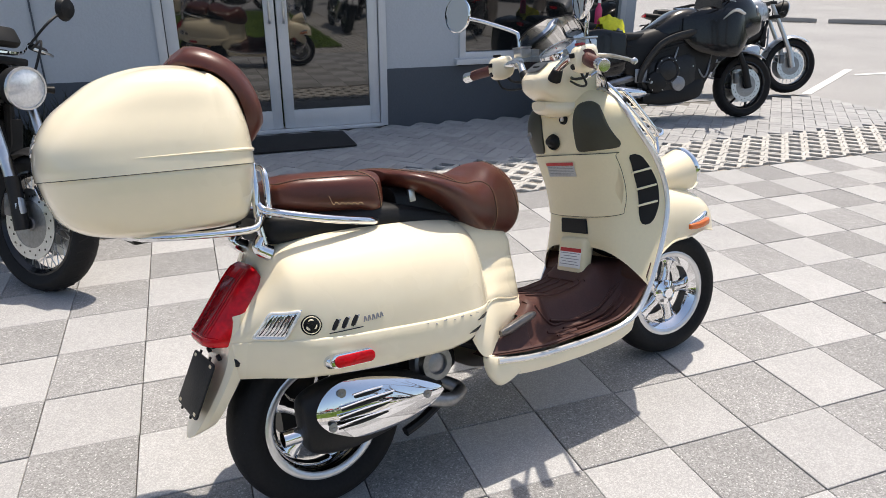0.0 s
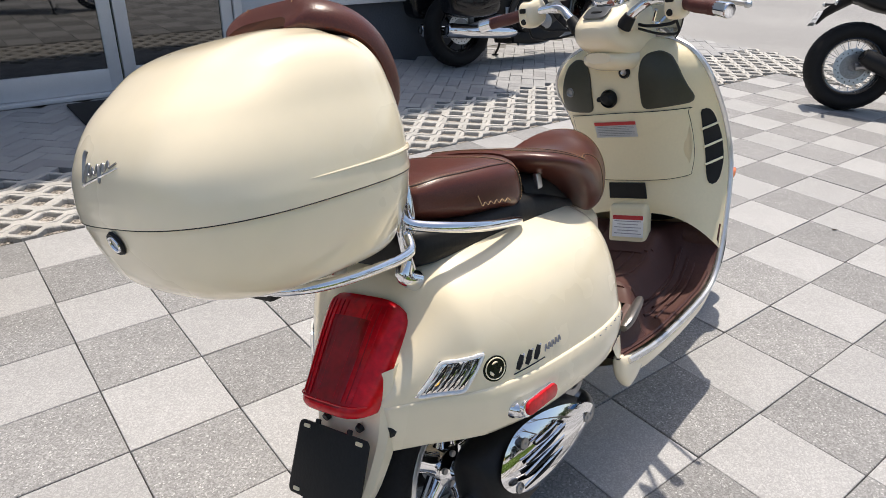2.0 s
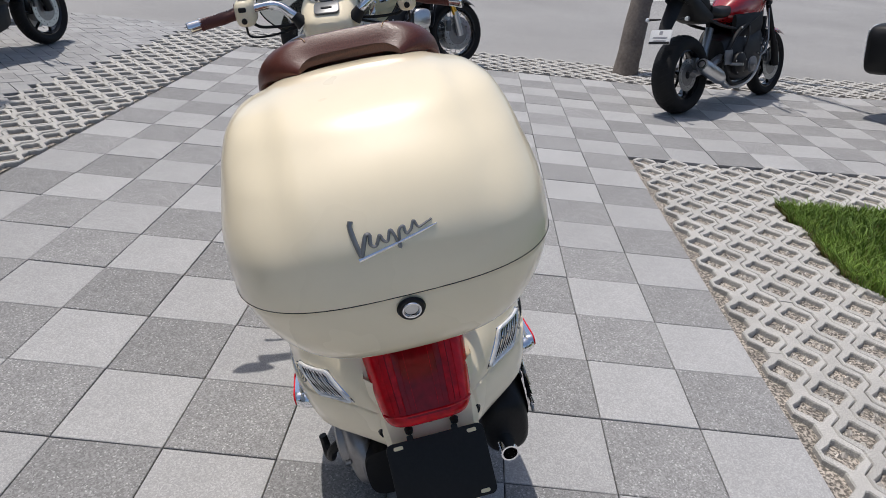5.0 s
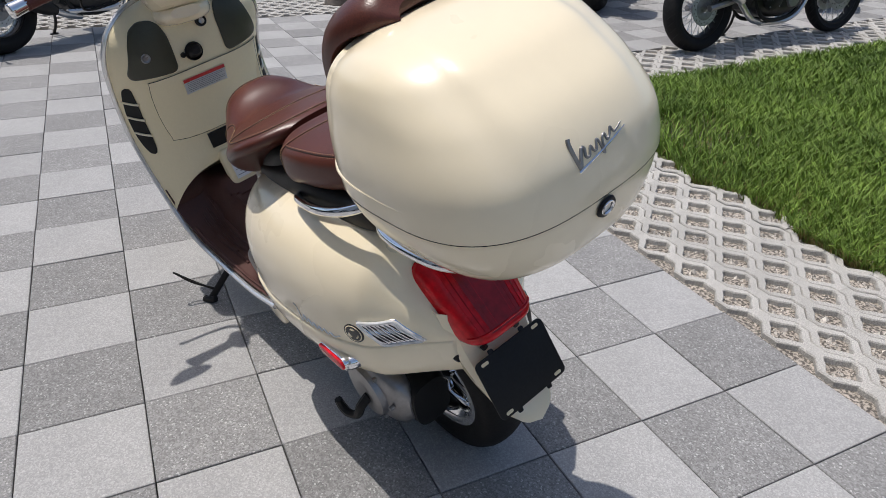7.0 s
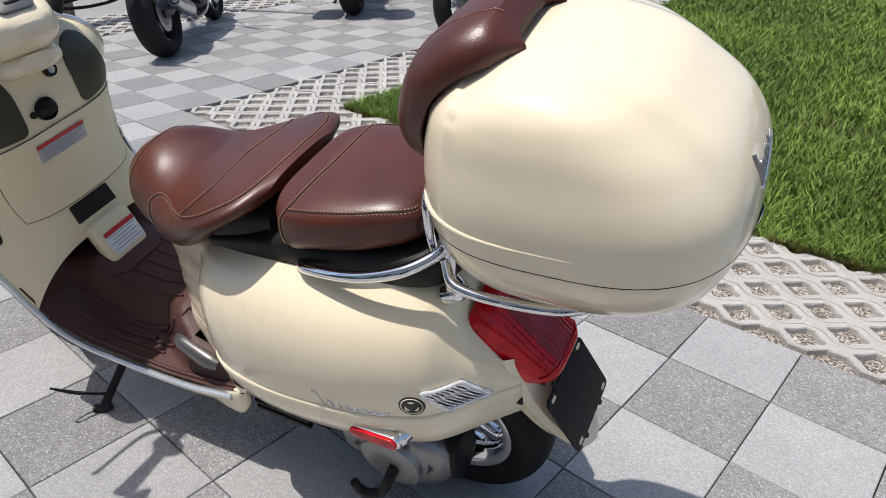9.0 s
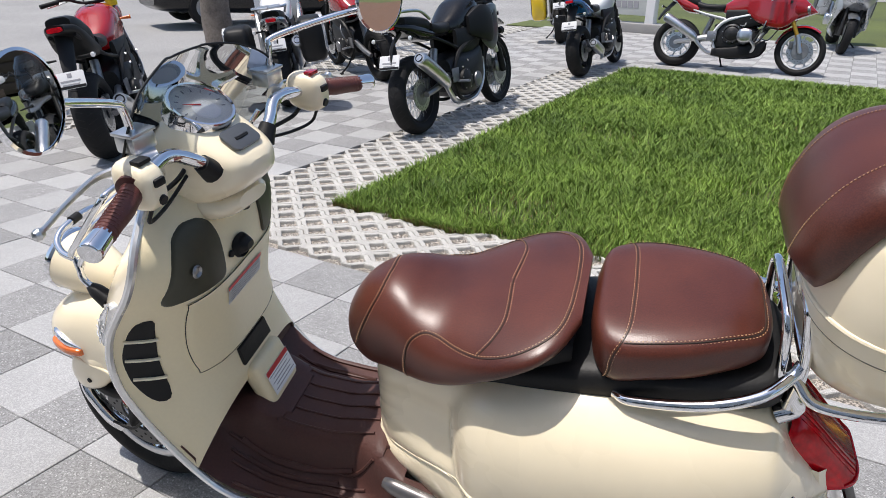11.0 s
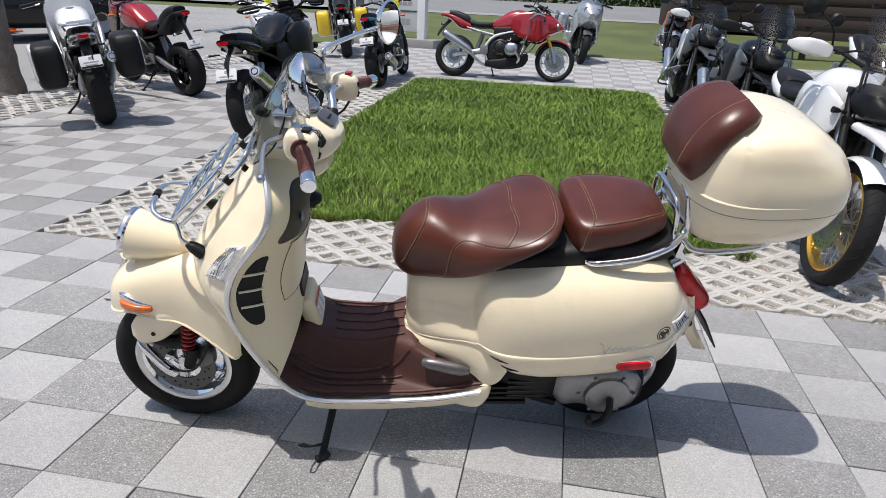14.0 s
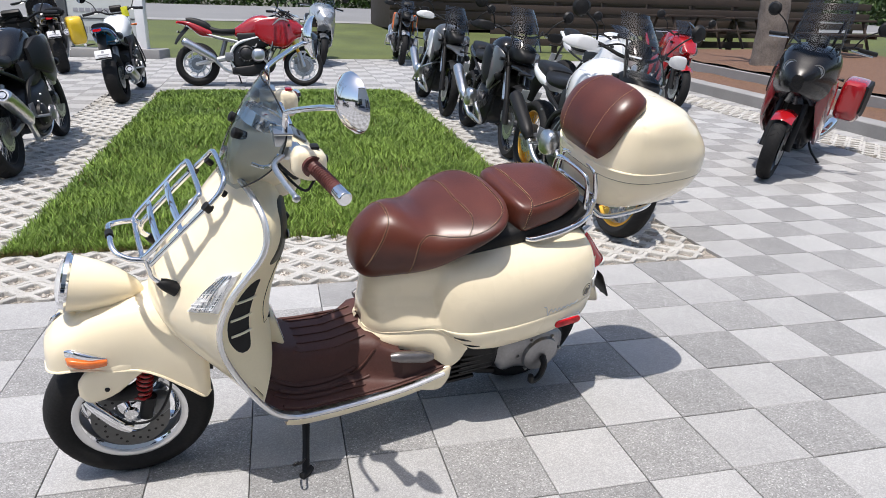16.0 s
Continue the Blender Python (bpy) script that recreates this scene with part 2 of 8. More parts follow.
SIGNM = mat("pale_sign_board", (0.5, 0.52, 0.5), 0.6, var=0.06)
PLATEM = mat("white_plate", (0.7, 0.7, 0.7), 0.4, var=0.05)

# ---- mesh helpers ----
def part(name, bm, material, parent=None, label="", xf=None, smooth=True, sharp=38, kind="", category=""):
    """Links a bmesh as one mesh object under a thing or a part."""
    if xf is not None:
        bmesh.ops.transform(bm, matrix=xf, verts=bm.verts)
    bmesh.ops.recalc_face_normals(bm, faces=bm.faces)
    me = bpy.data.meshes.new(name)
    bm.to_mesh(me)
    bm.free()
    return part_mesh(name, me, material, parent, label, smooth, sharp, kind, category)


def part_mesh(name, me, material, parent=None, label="", smooth=True, sharp=38, kind="", category=""):
    if smooth:
        me.shade_smooth()
        me.set_sharp_from_angle(angle=radians(sharp))
    for m in material if isinstance(material, (list, tuple)) else [material]:
        me.materials.append(m)
    ob = new(name, me)
    if parent is not None:
        ob.parent = parent
    return tagged(ob, label, category, "", kind)


def empty(name, m, label, category, group=""):
    ob = new(name)
    ob.matrix_world = m
    ob.empty_display_size = 0.1
    return tagged(ob, label, category, group)


def spline(pts, n, closed=False):
    """Catmull-Rom through points of any dimension, n samples."""
    p = np.array(pts, float)
    k = len(p)
    if closed:
        q = np.concatenate([p[-1:], p, p[:2]])
        segs = k
    else:
        q = np.concatenate([2 * p[:1] - p[1:2], p, 2 * p[-1:] - p[-2:-1]])
        segs = k - 1
    t = np.linspace(0, segs, n, endpoint=not closed)
    i = np.minimum(t.astype(int), segs - 1)
    f = (t - i)[:, None]
    a, b, c, d = q[i], q[i + 1], q[i + 2], q[i + 3]
    return 0.5 * (2 * b + (c - a) * f + (2 * a - 5 * b + 4 * c - d) * f ** 2 + (3 * b - a - 3 * c + d) * f ** 3)


def skin(rings, closed=True, caps=True, loop=False, bm=None):
    """A mesh through rings of equal numbers of points."""
    bm = bm or bmesh.new()
    vs = [[bm.verts.new(tuple(p)) for p in r] for r in rings]
    n = len(vs[0])
    m = len(vs)
    for a in range(m if loop else m - 1):
        ra, rb = vs[a], vs[(a + 1) % m]
        for i in range(n if closed else n - 1):
            j = (i + 1) % n
            bm.faces.new((ra[i], ra[j], rb[j], rb[i]))
    if caps and closed and not loop:
        bm.faces.new(vs[0])
        bm.faces.new(vs[-1])
    return bm


def tube(pts, r, n=40, segs=10, closed=False, bm=None, caps=True, smooth=True, flat=1.0):
    """A round bar along a smooth path; r may be a list of radii."""
    p = spline(pts, n, closed) if smooth else np.array(pts, float)
    n = len(p)
    rad = np.full(n, r) if np.isscalar(r) else np.interp(np.linspace(0, 1, n), np.linspace(0, 1, len(r)), r)
    rings = []
    up = None
    for i in range(n):
        a, b = p[(i - 1) % n if closed else max(i - 1, 0)], p[(i + 1) % n if closed else min(i + 1, n - 1)]
        t = Vector(b - a).normalized()
        if up is None:
            up = t.orthogonal().normalized()
        up = (up - t * up.dot(t)).normalized()
        s = t.cross(up)
        rings.append([Vector(p[i]) + (up * math.cos(w) * flat + s * math.sin(w)) * rad[i] for w in np.linspace(0, 2 * math.pi, segs, endpoint=False)])
    return skin(rings, True, caps, closed, bm)


def revolve(profile, origin, axis=(0, 1, 0), segs=40, bm=None, arc=None):
    """Turns (along, radius) pairs about an axis through origin."""
    ax = Vector(axis).normalized()
    u = ax.orthogonal().normalized()
    v = ax.cross(u)
    o = Vector(origin)
    rings = []
    for w in np.linspace(0, 2 * math.pi, segs, endpoint=False):
        d = u * math.cos(w) + v * math.sin(w)
        rings.append([o + ax * a + d * max(r, 1e-4) for a, r in profile])
    return skin(rings, False, False, True, bm)


def box(c, s, bev=0.004, bm=None, rot=None, seg=2):
    """A bevelled block with centre c and size s."""
    bm2 = bmesh.new()
    bmesh.ops.create_cube(bm2, size=1.0, matrix=Matrix.Diagonal((*s, 1)))
    if bev:
        bmesh.ops.bevel(bm2, geom=bm2.edges[:], offset=min(bev, min(s) * 0.45), segments=seg, affect="EDGES", profile=0.6)
    m = Matrix.Translation(c)
    if rot is not None:
        m = m @ rot
    bmesh.ops.transform(bm2, matrix=m, verts=bm2.verts)
    return join(bm, bm2)


def join(bm, other):
    if bm is None:
        return other
    me = bpy.data.meshes.new("tmp")
    other.to_mesh(me)
    other.free()
    bm.from_mesh(me)
    bpy.data.meshes.remove(me)
    return bm


def plate(outline, thick, m=None, bev=0.002, holes=False):
    """A flat piece of the given outline (x, y), thick along z, bevelled; m places it."""
    bm = bmesh.new()
    lo = [bm.verts.new((x, y, 0)) for x, y in outline]
    f = bm.faces.new(lo)
    ext = bmesh.ops.extrude_face_region(bm, geom=[f])
    bmesh.ops.translate(bm, vec=(0, 0, thick), verts=[v for v in ext["geom"] if isinstance(v, bmesh.types.BMVert)])
    if bev:
        top = [e for e in bm.edges if len(e.link_faces) == 2 and abs(e.verts[0].co.z - e.verts[1].co.z) < 1e-6]
        bmesh.ops.bevel(bm, geom=top, offset=bev, segments=2, affect="EDGES", profile=0.6)
    if m is not None:
        bmesh.ops.transform(bm, matrix=m, verts=bm.verts)
    return bm


def rounded(w, h, r, n=5, cx=0.0, cy=0.0):
    """Outline of a rounded rectangle."""
    out = []
    for sx, sy, a0 in ((1, 1, 0), (-1, 1, 90), (-1, -1, 180), (1, -1, 270)):
        for k in range(n + 1):
            a = radians(a0 + 90 * k / n)
            out.append((cx + sx * (w / 2 - r) + r * math.cos(a), cy + sy * (h / 2 - r) + r * math.sin(a)))
    return out


def sring(cx, w, zt, zb, n=32, e=2.6, x=0.0, et=None):
    """Superellipse ring in the plane X = x, centred on y = cx."""
    out = []
    for t in np.linspace(0, 2 * math.pi, n, endpoint=False):
        c, s = math.cos(t), math.sin(t)
        ee = (et or e) if s > 0 else e
        out.append((x, cx + w * math.copysign(abs(c) ** (2 / ee), c), (zt + zb) / 2 + (zt - zb) / 2 * math.copysign(abs(s) ** (2 / ee), s)))
    return out


def loft_x(st, n=40, ring=32, e=2.6, et=None, caps=True, bm=None):
    """Superellipse loft along X from stations (x, half width, z top, z bottom[, y])."""
    st = [tuple(s) + (0.0,) * (5 - len(s)) for s in st]
    return skin([sring(s[4], max(s[1], 0.002), s[2], s[3], ring, e, s[0], et) for s in spline(st, n)], True, caps, bm=bm)


def place(x, y, z, heading=0.0, lean=0.0):
    return Matrix.Translation((x, y, z)) @ Matrix.Rotation(radians(heading), 4, "Z") @ Matrix.Rotation(radians(-lean), 4, "X")


def rise(y):
    """The ground climbs gently towards the street."""
    return 0.032 * max(0.0, -y)


def mirror_y(pts):
    return [(x, -y, z) for x, y, z in pts]

# ---- ground ----
P, PX, PY = 0.305, 0.0089, 1.4228      # paver size and one paver corner
ISL = (-0.72, 2.62, -6.45, -0.28)      # lawn island: x from, to, y from, to


def sheet(name, x0, x1, y0, y1, dz, material, label, category="ground", nx=2, ny=24, parent=None):
    """A ground sheet that follows the rise of the site."""
    ys = sorted(set([y0, y1] + [y for y in np.linspace(y0, y1, ny)] + ([0.0] if y0 < 0 < y1 else [])))
    xs = np.linspace(x0, x1, nx)
    bm = skin([[(x, y, rise(y) + dz) for x in xs] for y in ys], False, False)
    ob = part(name, bm, material, parent, label)
    return tagged(ob, "", category, "", "structure")


def far_ground():
    """One ground sheet to the horizon, with the site as its level middle."""
    ys = [-900, -300, -120, -60, -26, -12, -6, 0, 6, 40, 300, 900]
    xs = [-900, -200, -40, -8, 0, 6, 30, 200, 900]
    def z(y):
        return rise(max(y, -26)) - 0.12
    bm = skin([[(x, y, z(y)) for x in xs] for y in ys], False, False)
    return tagged(part("ground", bm, VERGE, None, "rough grass and soil reaching to the horizon"), "", "ground", "", "structure")


far_ground()
paving_base = sheet("paving", -9.0, 6.78, -11.3, 4.62, -0.03, JOINT, "sand bed under checkered concrete pavers", "pavement", ny=30)
lot = sheet("parking_lot", 6.72, 60.0, -22.0, 70.0, -0.028, ASPHALT, "pale worn concrete parking lot", "road", ny=30)
apron = sheet("brick_paving", -9.0, 6.75, 4.6, 6.3, -0.036, JOINT, "sand bed under grey brick pavers", "pavement", ny=4)
lot2 = sheet("side_lot", 4.3, 6.74, 6.3, 70.0, -0.03, ASPHALT, "pale concrete lot beside the building", "road", ny=4)
road = sheet("road", -120.0, 120.0, -46.0, -27.0, -0.02, ROADM, "grey two-lane street beyond the verge", "road", ny=4)
verge = sheet("verge", -40.0, 6.7, -26.0, -11.3, -0.015, VERGE, "mown verge of pale green grass", "grass", ny=8)
walkway = sheet("sidewalk", -120.0, 120.0, -27.6, -26.0, 0.0, CONC, "pale concrete kerb and walk along the street", "pavement", ny=3)


def line_mark(name, a, b, w):
    a, b = Vector((*a, 0)), Vector((*b, 0))
    d = (b - a).normalized()
    s = Vector((-d.y, d.x, 0)) * w / 2
    z = -0.0225
    bm = bmesh.new()
    n = 8
    rows = []
    for k in range(n + 1):
        p = a.lerp(b, k / n)
        q = random.uniform(-0.006, 0.006)
        rows.append([p - s * (1 + q) + Vector((0, 0, rise(p.y) + z)), p + s + Vector((0, 0, rise(p.y) + z))])
    skin(rows, False, False, bm=bm)
    return tagged(part(name, bm, LINE, None, "faded white painted parking bay line"), "", "road marking", "bay lines", "structure")


for a, b in (((6.85, 6.25), (9.2, 7.7)), ((8.8, 7.25), (14.5, 7.2)), ((13.0, 2.6), (17.8, 2.5)), ((14.6, -1.1), (19.0, -1.1)),
             ((14.6, -1.9), (19.0, -2.4)), ((15.2, -2.6), (19.2, -3.8)), ((14.6, -1.1), (15.4, -4.2))):
    line_mark("bay_line", a, b, 0.1)


def wheel_stop(x, y, rot):
    ob = empty("wheel_stop", place(x, y, rise(y), rot), "pale concrete wheel stop on the lot", "wheel stop", "wheel stops")
    bm = loft_x([(-0.9, 0.05, 0.05, -0.02), (-0.85, 0.075, 0.11, -0.02), (0.85, 0.075, 0.11, -0.02), (0.9, 0.05, 0.05, -0.02)], 14, 12, 4)
    part("bar", bm, CONC, ob)
    return ob


ws = wheel_stop(15.5, 15.5, -40)
copy_thing(ws, place(17.2, 14.0, 0, -40))
copy_thing(ws, place(19.0, 12.4, 0, -40))


# ---- building ----
WY = 6.12


def building():
    def wall(name, x0, x1, z0, z1, m, y=WY, t=0.25):
        bm = box(((x0 + x1) / 2, y + t / 2, (z0 + z1) / 2), (x1 - x0, t, z1 - z0), 0.0)
        return tagged(part(name, bm, m, None, "", None, False), "", "wall", "", "structure")
    base = -0.06
    for i, (x0, x1, z0, z1) in enumerate(((-9.0, -0.19, base, 0.5), (1.68, 4.25, base, 0.5))):
        tagged(wall("wall_%d" % (i + 1), x0, x1, z0, z1, WALL_LOW), "slate grey painted lower render wall")
    # unseen wall tops raised to 5.6 so their shadow covers the bricks
    for i, (x0, x1, z0, z1) in enumerate(((-9.0, -0.19, 0.5, 5.6), (1.68, 2.37, 0.5, 5.6), (2.37, 4.12, 2.1, 5.6), (4.12, 4.25, 0.5, 5.6), (-0.19, 1.68, 2.15, 5.6))):
        tagged(wall("wall_%d" % (i + 3), x0, x1, z0, z1, WALL_UP, WY + 0.004), "pale grey rendered upper wall")
    tagged(wall("wall_8", 4.0, 4.25, base, 5.6, WALL_UP, WY + 0.255, 9.0), "pale grey rendered side wall of the building")
    # out of view, set at the height that shades the brick paving
    bm = box((-2.4, WY + 4.6, 5.7), (13.6, 9.6, 0.2), 0.02)
    tagged(part("roof", bm, CONC, None, "unseen flat concrete roof slab of the building, raised for its shadow"), "", "roof", "", "structure")
    # vertical joint in the render
    bm = box((-1.03, WY - 0.001, 2.0), (0.012, 0.012, 3.0), 0.0)
    tagged(part("trim", bm, WALL_LOW, None, "dark vertical control joint in the wall"), "", "trim", "", "structure")
    # dim room behind the glass
    bm = box((2.0, WY + 3.0, 1.4), (5.0, 0.1, 3.2), 0.0)
    tagged(part("wall_back", bm, WALL_LOW, None, "dark wall inside the shop"), "", "wall", "", "structure")


def door():
    d = empty("door_1", place(0, WY, 0), "white aluminium double door with dark tinted glass, closed", "door")
    d["kind"] = "structure"
    fr = None
    for x in (-0.16, 1.645):
        fr = box((x, 0.03, 1.06), (0.065, 0.11, 2.12), 0.004, fr)
    fr = box((0.742, 0.03, 2.125), (1.88, 0.11, 0.06), 0.004, fr)
    fr = box((0.742, 0.02, 0.012), (1.76, 0.16, 0.025), 0.003, fr)
    part("door_frame", fr, FRAMEM, d)
    for k, (x0, x1) in enumerate(((-0.122, 0.735), (0.749, 1.607))):
        leaf = None
        for x in (x0 + 0.045, x1 - 0.045):
            leaf = box((x, 0.02, 1.06), (0.088, 0.045, 2.06), 0.003, leaf)
        leaf = box(((x0 + x1) / 2, 0.02, 0.105), (x1 - x0 - 0.17, 0.045, 0.155), 0.003, leaf)
        leaf = box(((x0 + x1) / 2, 0.02, 2.04), (x1 - x0 - 0.17, 0.045, 0.1), 0.003, leaf)
        lf = part("door_leaf", leaf, FRAMEM, d)
        part("pane", box(((x0 + x1) / 2, 0.024, 1.08), (x1 - x0 - 0.17, 0.012, 1.82), 0.0), DOORGLASS, lf, "dark reflective tinted glass")
        hx = x1 - 0.05 if k == 0 else x0 + 0.05
        part("door_handle", tube([(hx, 0.0, 0.92), (hx, -0.06, 0.94), (hx, -0.06, 1.2), (hx, 0.0, 1.22)], 0.011, 20, 8), SATIN, lf, "brushed metal pull handle")
    b = empty("door_mat", place(0.76, 5.68, 0.0), "flat black rubber door mat on brick paving", "mat")
    part("mat_body", plate(rounded(0.92, 0.55, 0.02), 0.014, None, 0.004), MATM, b)


def window():
    w = empty("window_1", place(3.245, WY, 1.33), "large dark shop window in a white frame", "window")
    w["kind"] = "structure"
    fr = None
    for x in (-0.845, 0.845):
        fr = box((x, 0.02, 0), (0.06, 0.09, 1.54), 0.003, fr)
    for z in (-0.74, 0.74):
        fr = box((0, 0.02, z), (1.63, 0.09, 0.06), 0.003, fr)
    part("window_frame", fr, FRAMEM, w)
    part("window_sill", box((0, -0.03, -0.79), (1.84, 0.1, 0.05), 0.006), FRAMEM, w)
    part("pane", box((0, 0.03, 0), (1.63, 0.012, 1.42), 0.0), DOORGLASS, w, "dark reflective tinted glass")


building()
door()
window()


def shrub():
    s = empty("shrub", place(-0.95, 5.75, 0), "dark spiky shrub beside the wall", "plant")
    rng = random.Random(5)
    bm = bmesh.new()
    for k in range(420):
        a, el = rng.uniform(0, 6.283), rng.uniform(0.15, 1.4)
        ln = rng.uniform(0.25, 0.55)
        d = Vector((math.cos(a) * math.cos(el), math.sin(a) * math.cos(el) * 0.7, math.sin(el)))
        b0 = Vector((rng.uniform(-0.25, 0.25), rng.uniform(-0.15, 0.15), rng.uniform(0, 0.12)))
        sd = d.cross(Vector((0, 0, 1))).normalized() * 0.008
        p = [b0 - sd, b0 + sd, b0 + d * ln * 0.6 + sd * 0.8 - Vector((0, 0, 0.02)), b0 + d * ln * 0.6 - sd * 0.8 - Vector((0, 0, 0.02))]
        v = [bm.verts.new(q) for q in p]
        tip = bm.verts.new(b0 + d * ln - Vector((0, 0, 0.08)))
        bm.faces.new(v)
        bm.faces.new((v[3], v[2], tip))
    part("leaves", bm, mat("dark_leaf", (0.028, 0.03, 0.018), 0.6, var=0.4, rnd=0.4, island=True), s)


shrub()

# ---- lawn, verge, trees, far things ----
def lawn():
    x0, x1, y0, y1 = ISL
    rng = np.random.default_rng(4)
    def edge_in(x, y):
        return np.minimum(np.minimum(x - x0, x1 - x), np.minimum(y - y0, y1 - y))
    def mound(x, y):
        return 0.032 * np.maximum(0, -y) + 0.05 * np.clip(edge_in(x, y) / 0.5, 0, 1) ** 0.5 - 0.015
    xs, ys = np.linspace(x0, x1, 30), np.linspace(y0, y1, 50)
    bm = skin([[(x, y, float(mound(np.array(x), np.array(y)))) for x in xs] for y in ys], False, False)
    g = tagged(part("lawn", bm, LAWNBASE, None, "mown green lawn island with ragged edges and dry patches"), "", "lawn", "", "structure")
    def blades(n, near, h0, h1, w0, m, name, lab):
        x = rng.uniform(x0 - 0.06, x1 + 0.04, n)
        y = y1 + 0.07 - (y1 - y0 + 0.1) * rng.uniform(0, 1, n) ** near
        wob = 0.05 * np.sin(x * 9.0) + 0.04 * np.sin(y * 7.3 + x * 3)
        ok = edge_in(x, y) > wob * 0.9 - 0.05
        bare = (np.sin(x * 2.3 + 1.0) * np.sin(y * 3.1 + 0.4) > 0.72) & (rng.uniform(0, 1, n) < 0.7)
        ok &= ~bare
        ok &= ~((edge_in(x, y) < 0.22 + 2 * wob) & (rng.uniform(0, 1, len(x)) < 0.45))
        x, y = x[ok], y[ok]
        n = len(x)
        dist = np.clip((y1 - y) / (y1 - y0), 0, 1)
        z = mound(x, y) - 0.004
        h = rng.uniform(h0, h1, n)
        w = w0 * (1 + 2.0 * dist) * rng.uniform(0.7, 1.3, n)
        a, b = rng.uniform(0, 6.283, n), rng.uniform(0, 6.283, n)
        lx, ly = np.cos(b) * h * rng.uniform(0.2, 1.0, n), np.sin(b) * h * rng.uniform(0.2, 1.0, n)
        v = np.zeros((n, 5, 3))
        v[:, 0] = np.stack([x - np.cos(a) * w, y - np.sin(a) * w, z], 1)
        v[:, 1] = np.stack([x + np.cos(a) * w, y + np.sin(a) * w, z], 1)
        v[:, 2] = np.stack([x + np.cos(a) * w * 0.8 + lx * 0.35, y + np.sin(a) * w * 0.8 + ly * 0.35, z + h * 0.62], 1)
        v[:, 3] = np.stack([x - np.cos(a) * w * 0.8 + lx * 0.35, y - np.sin(a) * w * 0.8 + ly * 0.35, z + h * 0.62], 1)
        v[:, 4] = np.stack([x + lx, y + ly, z + h * 0.95], 1)
        me = bpy.data.meshes.new(name)
        nv = n * 5
        me.vertices.add(nv)
        me.vertices.foreach_set("co", v.reshape(-1))
        base = np.arange(n) * 5
        quads = np.stack([base, base + 1, base + 2, base + 3], 1)
        tris = np.stack([base + 3, base + 2, base + 4], 1)
        loops = np.concatenate([quads, tris], 1).reshape(-1)
        me.loops.add(len(loops))
        me.loops.foreach_set("vertex_index", loops.astype(np.int32))
        me.polygons.add(2 * n)
        st = np.stack([np.arange(n) * 7, np.arange(n) * 7 + 4], 1).reshape(-1)
        me.polygons.foreach_set("loop_start", st.astype(np.int32))
        me.update()
        me.validate()
        part_mesh(name, me, m, g, lab, False, kind="stuff")
    blades(190000, 1.7, 0.03, 0.09, 0.0032, GRASS, "grass_blades", "short green grass blades")
    blades(30000, 1.5, 0.02, 0.05, 0.002, DRYGRASS, "dry_blades", "dry straw-coloured blades")
    blades(26000, 7.0, 0.015, 0.055, 0.003, DRYGRASS, "edge_blades", "dry brown blades along the edge")


lawn()


def tree(x, y, r, lean=(0.3, 0.0), label="grey leaning tree trunk rising from the paving edge", crown=True, h=5.5):
    z0 = rise(y)
    t = empty("tree", place(x, y, z0), label, "tree", "street trees")
    pts = [(lean[0] * k ** 1.2, lean[1] * k ** 1.2 + 0.04 * math.sin(k * 5), h * 0.55 * k) for k in np.linspace(0, 1, 9)]
    bm = tube([(pts[0][0], pts[0][1], -0.05)] + pts, [r * 1.45, r * 1.12, r, r * 0.95, r * 0.9, r * 0.85, r * 0.8], 40, 16)
    for v in bm.verts:
        v.co += Vector((v.co.x - pts[0][0], v.co.y, 0)) * 0.1 * noise.noise(v.co * 6)
    part("trunk", bm, BARK, t)
    rng = random.Random(int(x * 10 + y))
    top = Vector(pts[-1])
    tips = []
    for k in range(5):
        a = k * 1.256 + rng.uniform(-0.3, 0.3)
        e = top + Vector((math.cos(a) * 1.5, math.sin(a) * 1.5, rng.uniform(1.2, 2.2)))
        part("limb", tube([top - Vector((0, 0, 0.2)), top.lerp(e, 0.5) + Vector((0, 0, 0.2)), e], [r * 0.55, r * 0.3, r * 0.12], 12, 8), BARK, t)
        tips += [e, top.lerp(e, 0.6)]
    if crown:
        bm = bmesh.new()
        for k in range(1500):
            c = rng.choice(tips) + Vector((rng.gauss(0, 0.55), rng.gauss(0, 0.55), rng.gauss(0.1, 0.4)))
            d = Vector((rng.gauss(0, 1), rng.gauss(0, 1), rng.gauss(0, 0.5))).normalized()
            s = d.orthogonal().normalized() * rng.uniform(0.03, 0.05)
            l = rng.uniform(0.1, 0.17)
            v = [bm.verts.new(q) for q in (c - d * l * 0.5, c + s, c + d * l * 0.5, c - s)]
            bm.faces.new(v)
        part("crown", bm, LEAF, t)
    return t


tree(6.36, -0.05, 0.11, (0.75, -0.5), crown=False)
tree(6.9, -3.38, 0.17, (0.05, 0.1), "grey upright tree trunk at the edge of the lot", False)
tree(6.95, -5.85, 0.15, (0.1, 0.0), "grey slim tree trunk at the edge of the lot", False)
tree(-7.9, -7.6, 0.27, (0.15, 0.1), "pale grey tree trunk in a mulch bed", False)


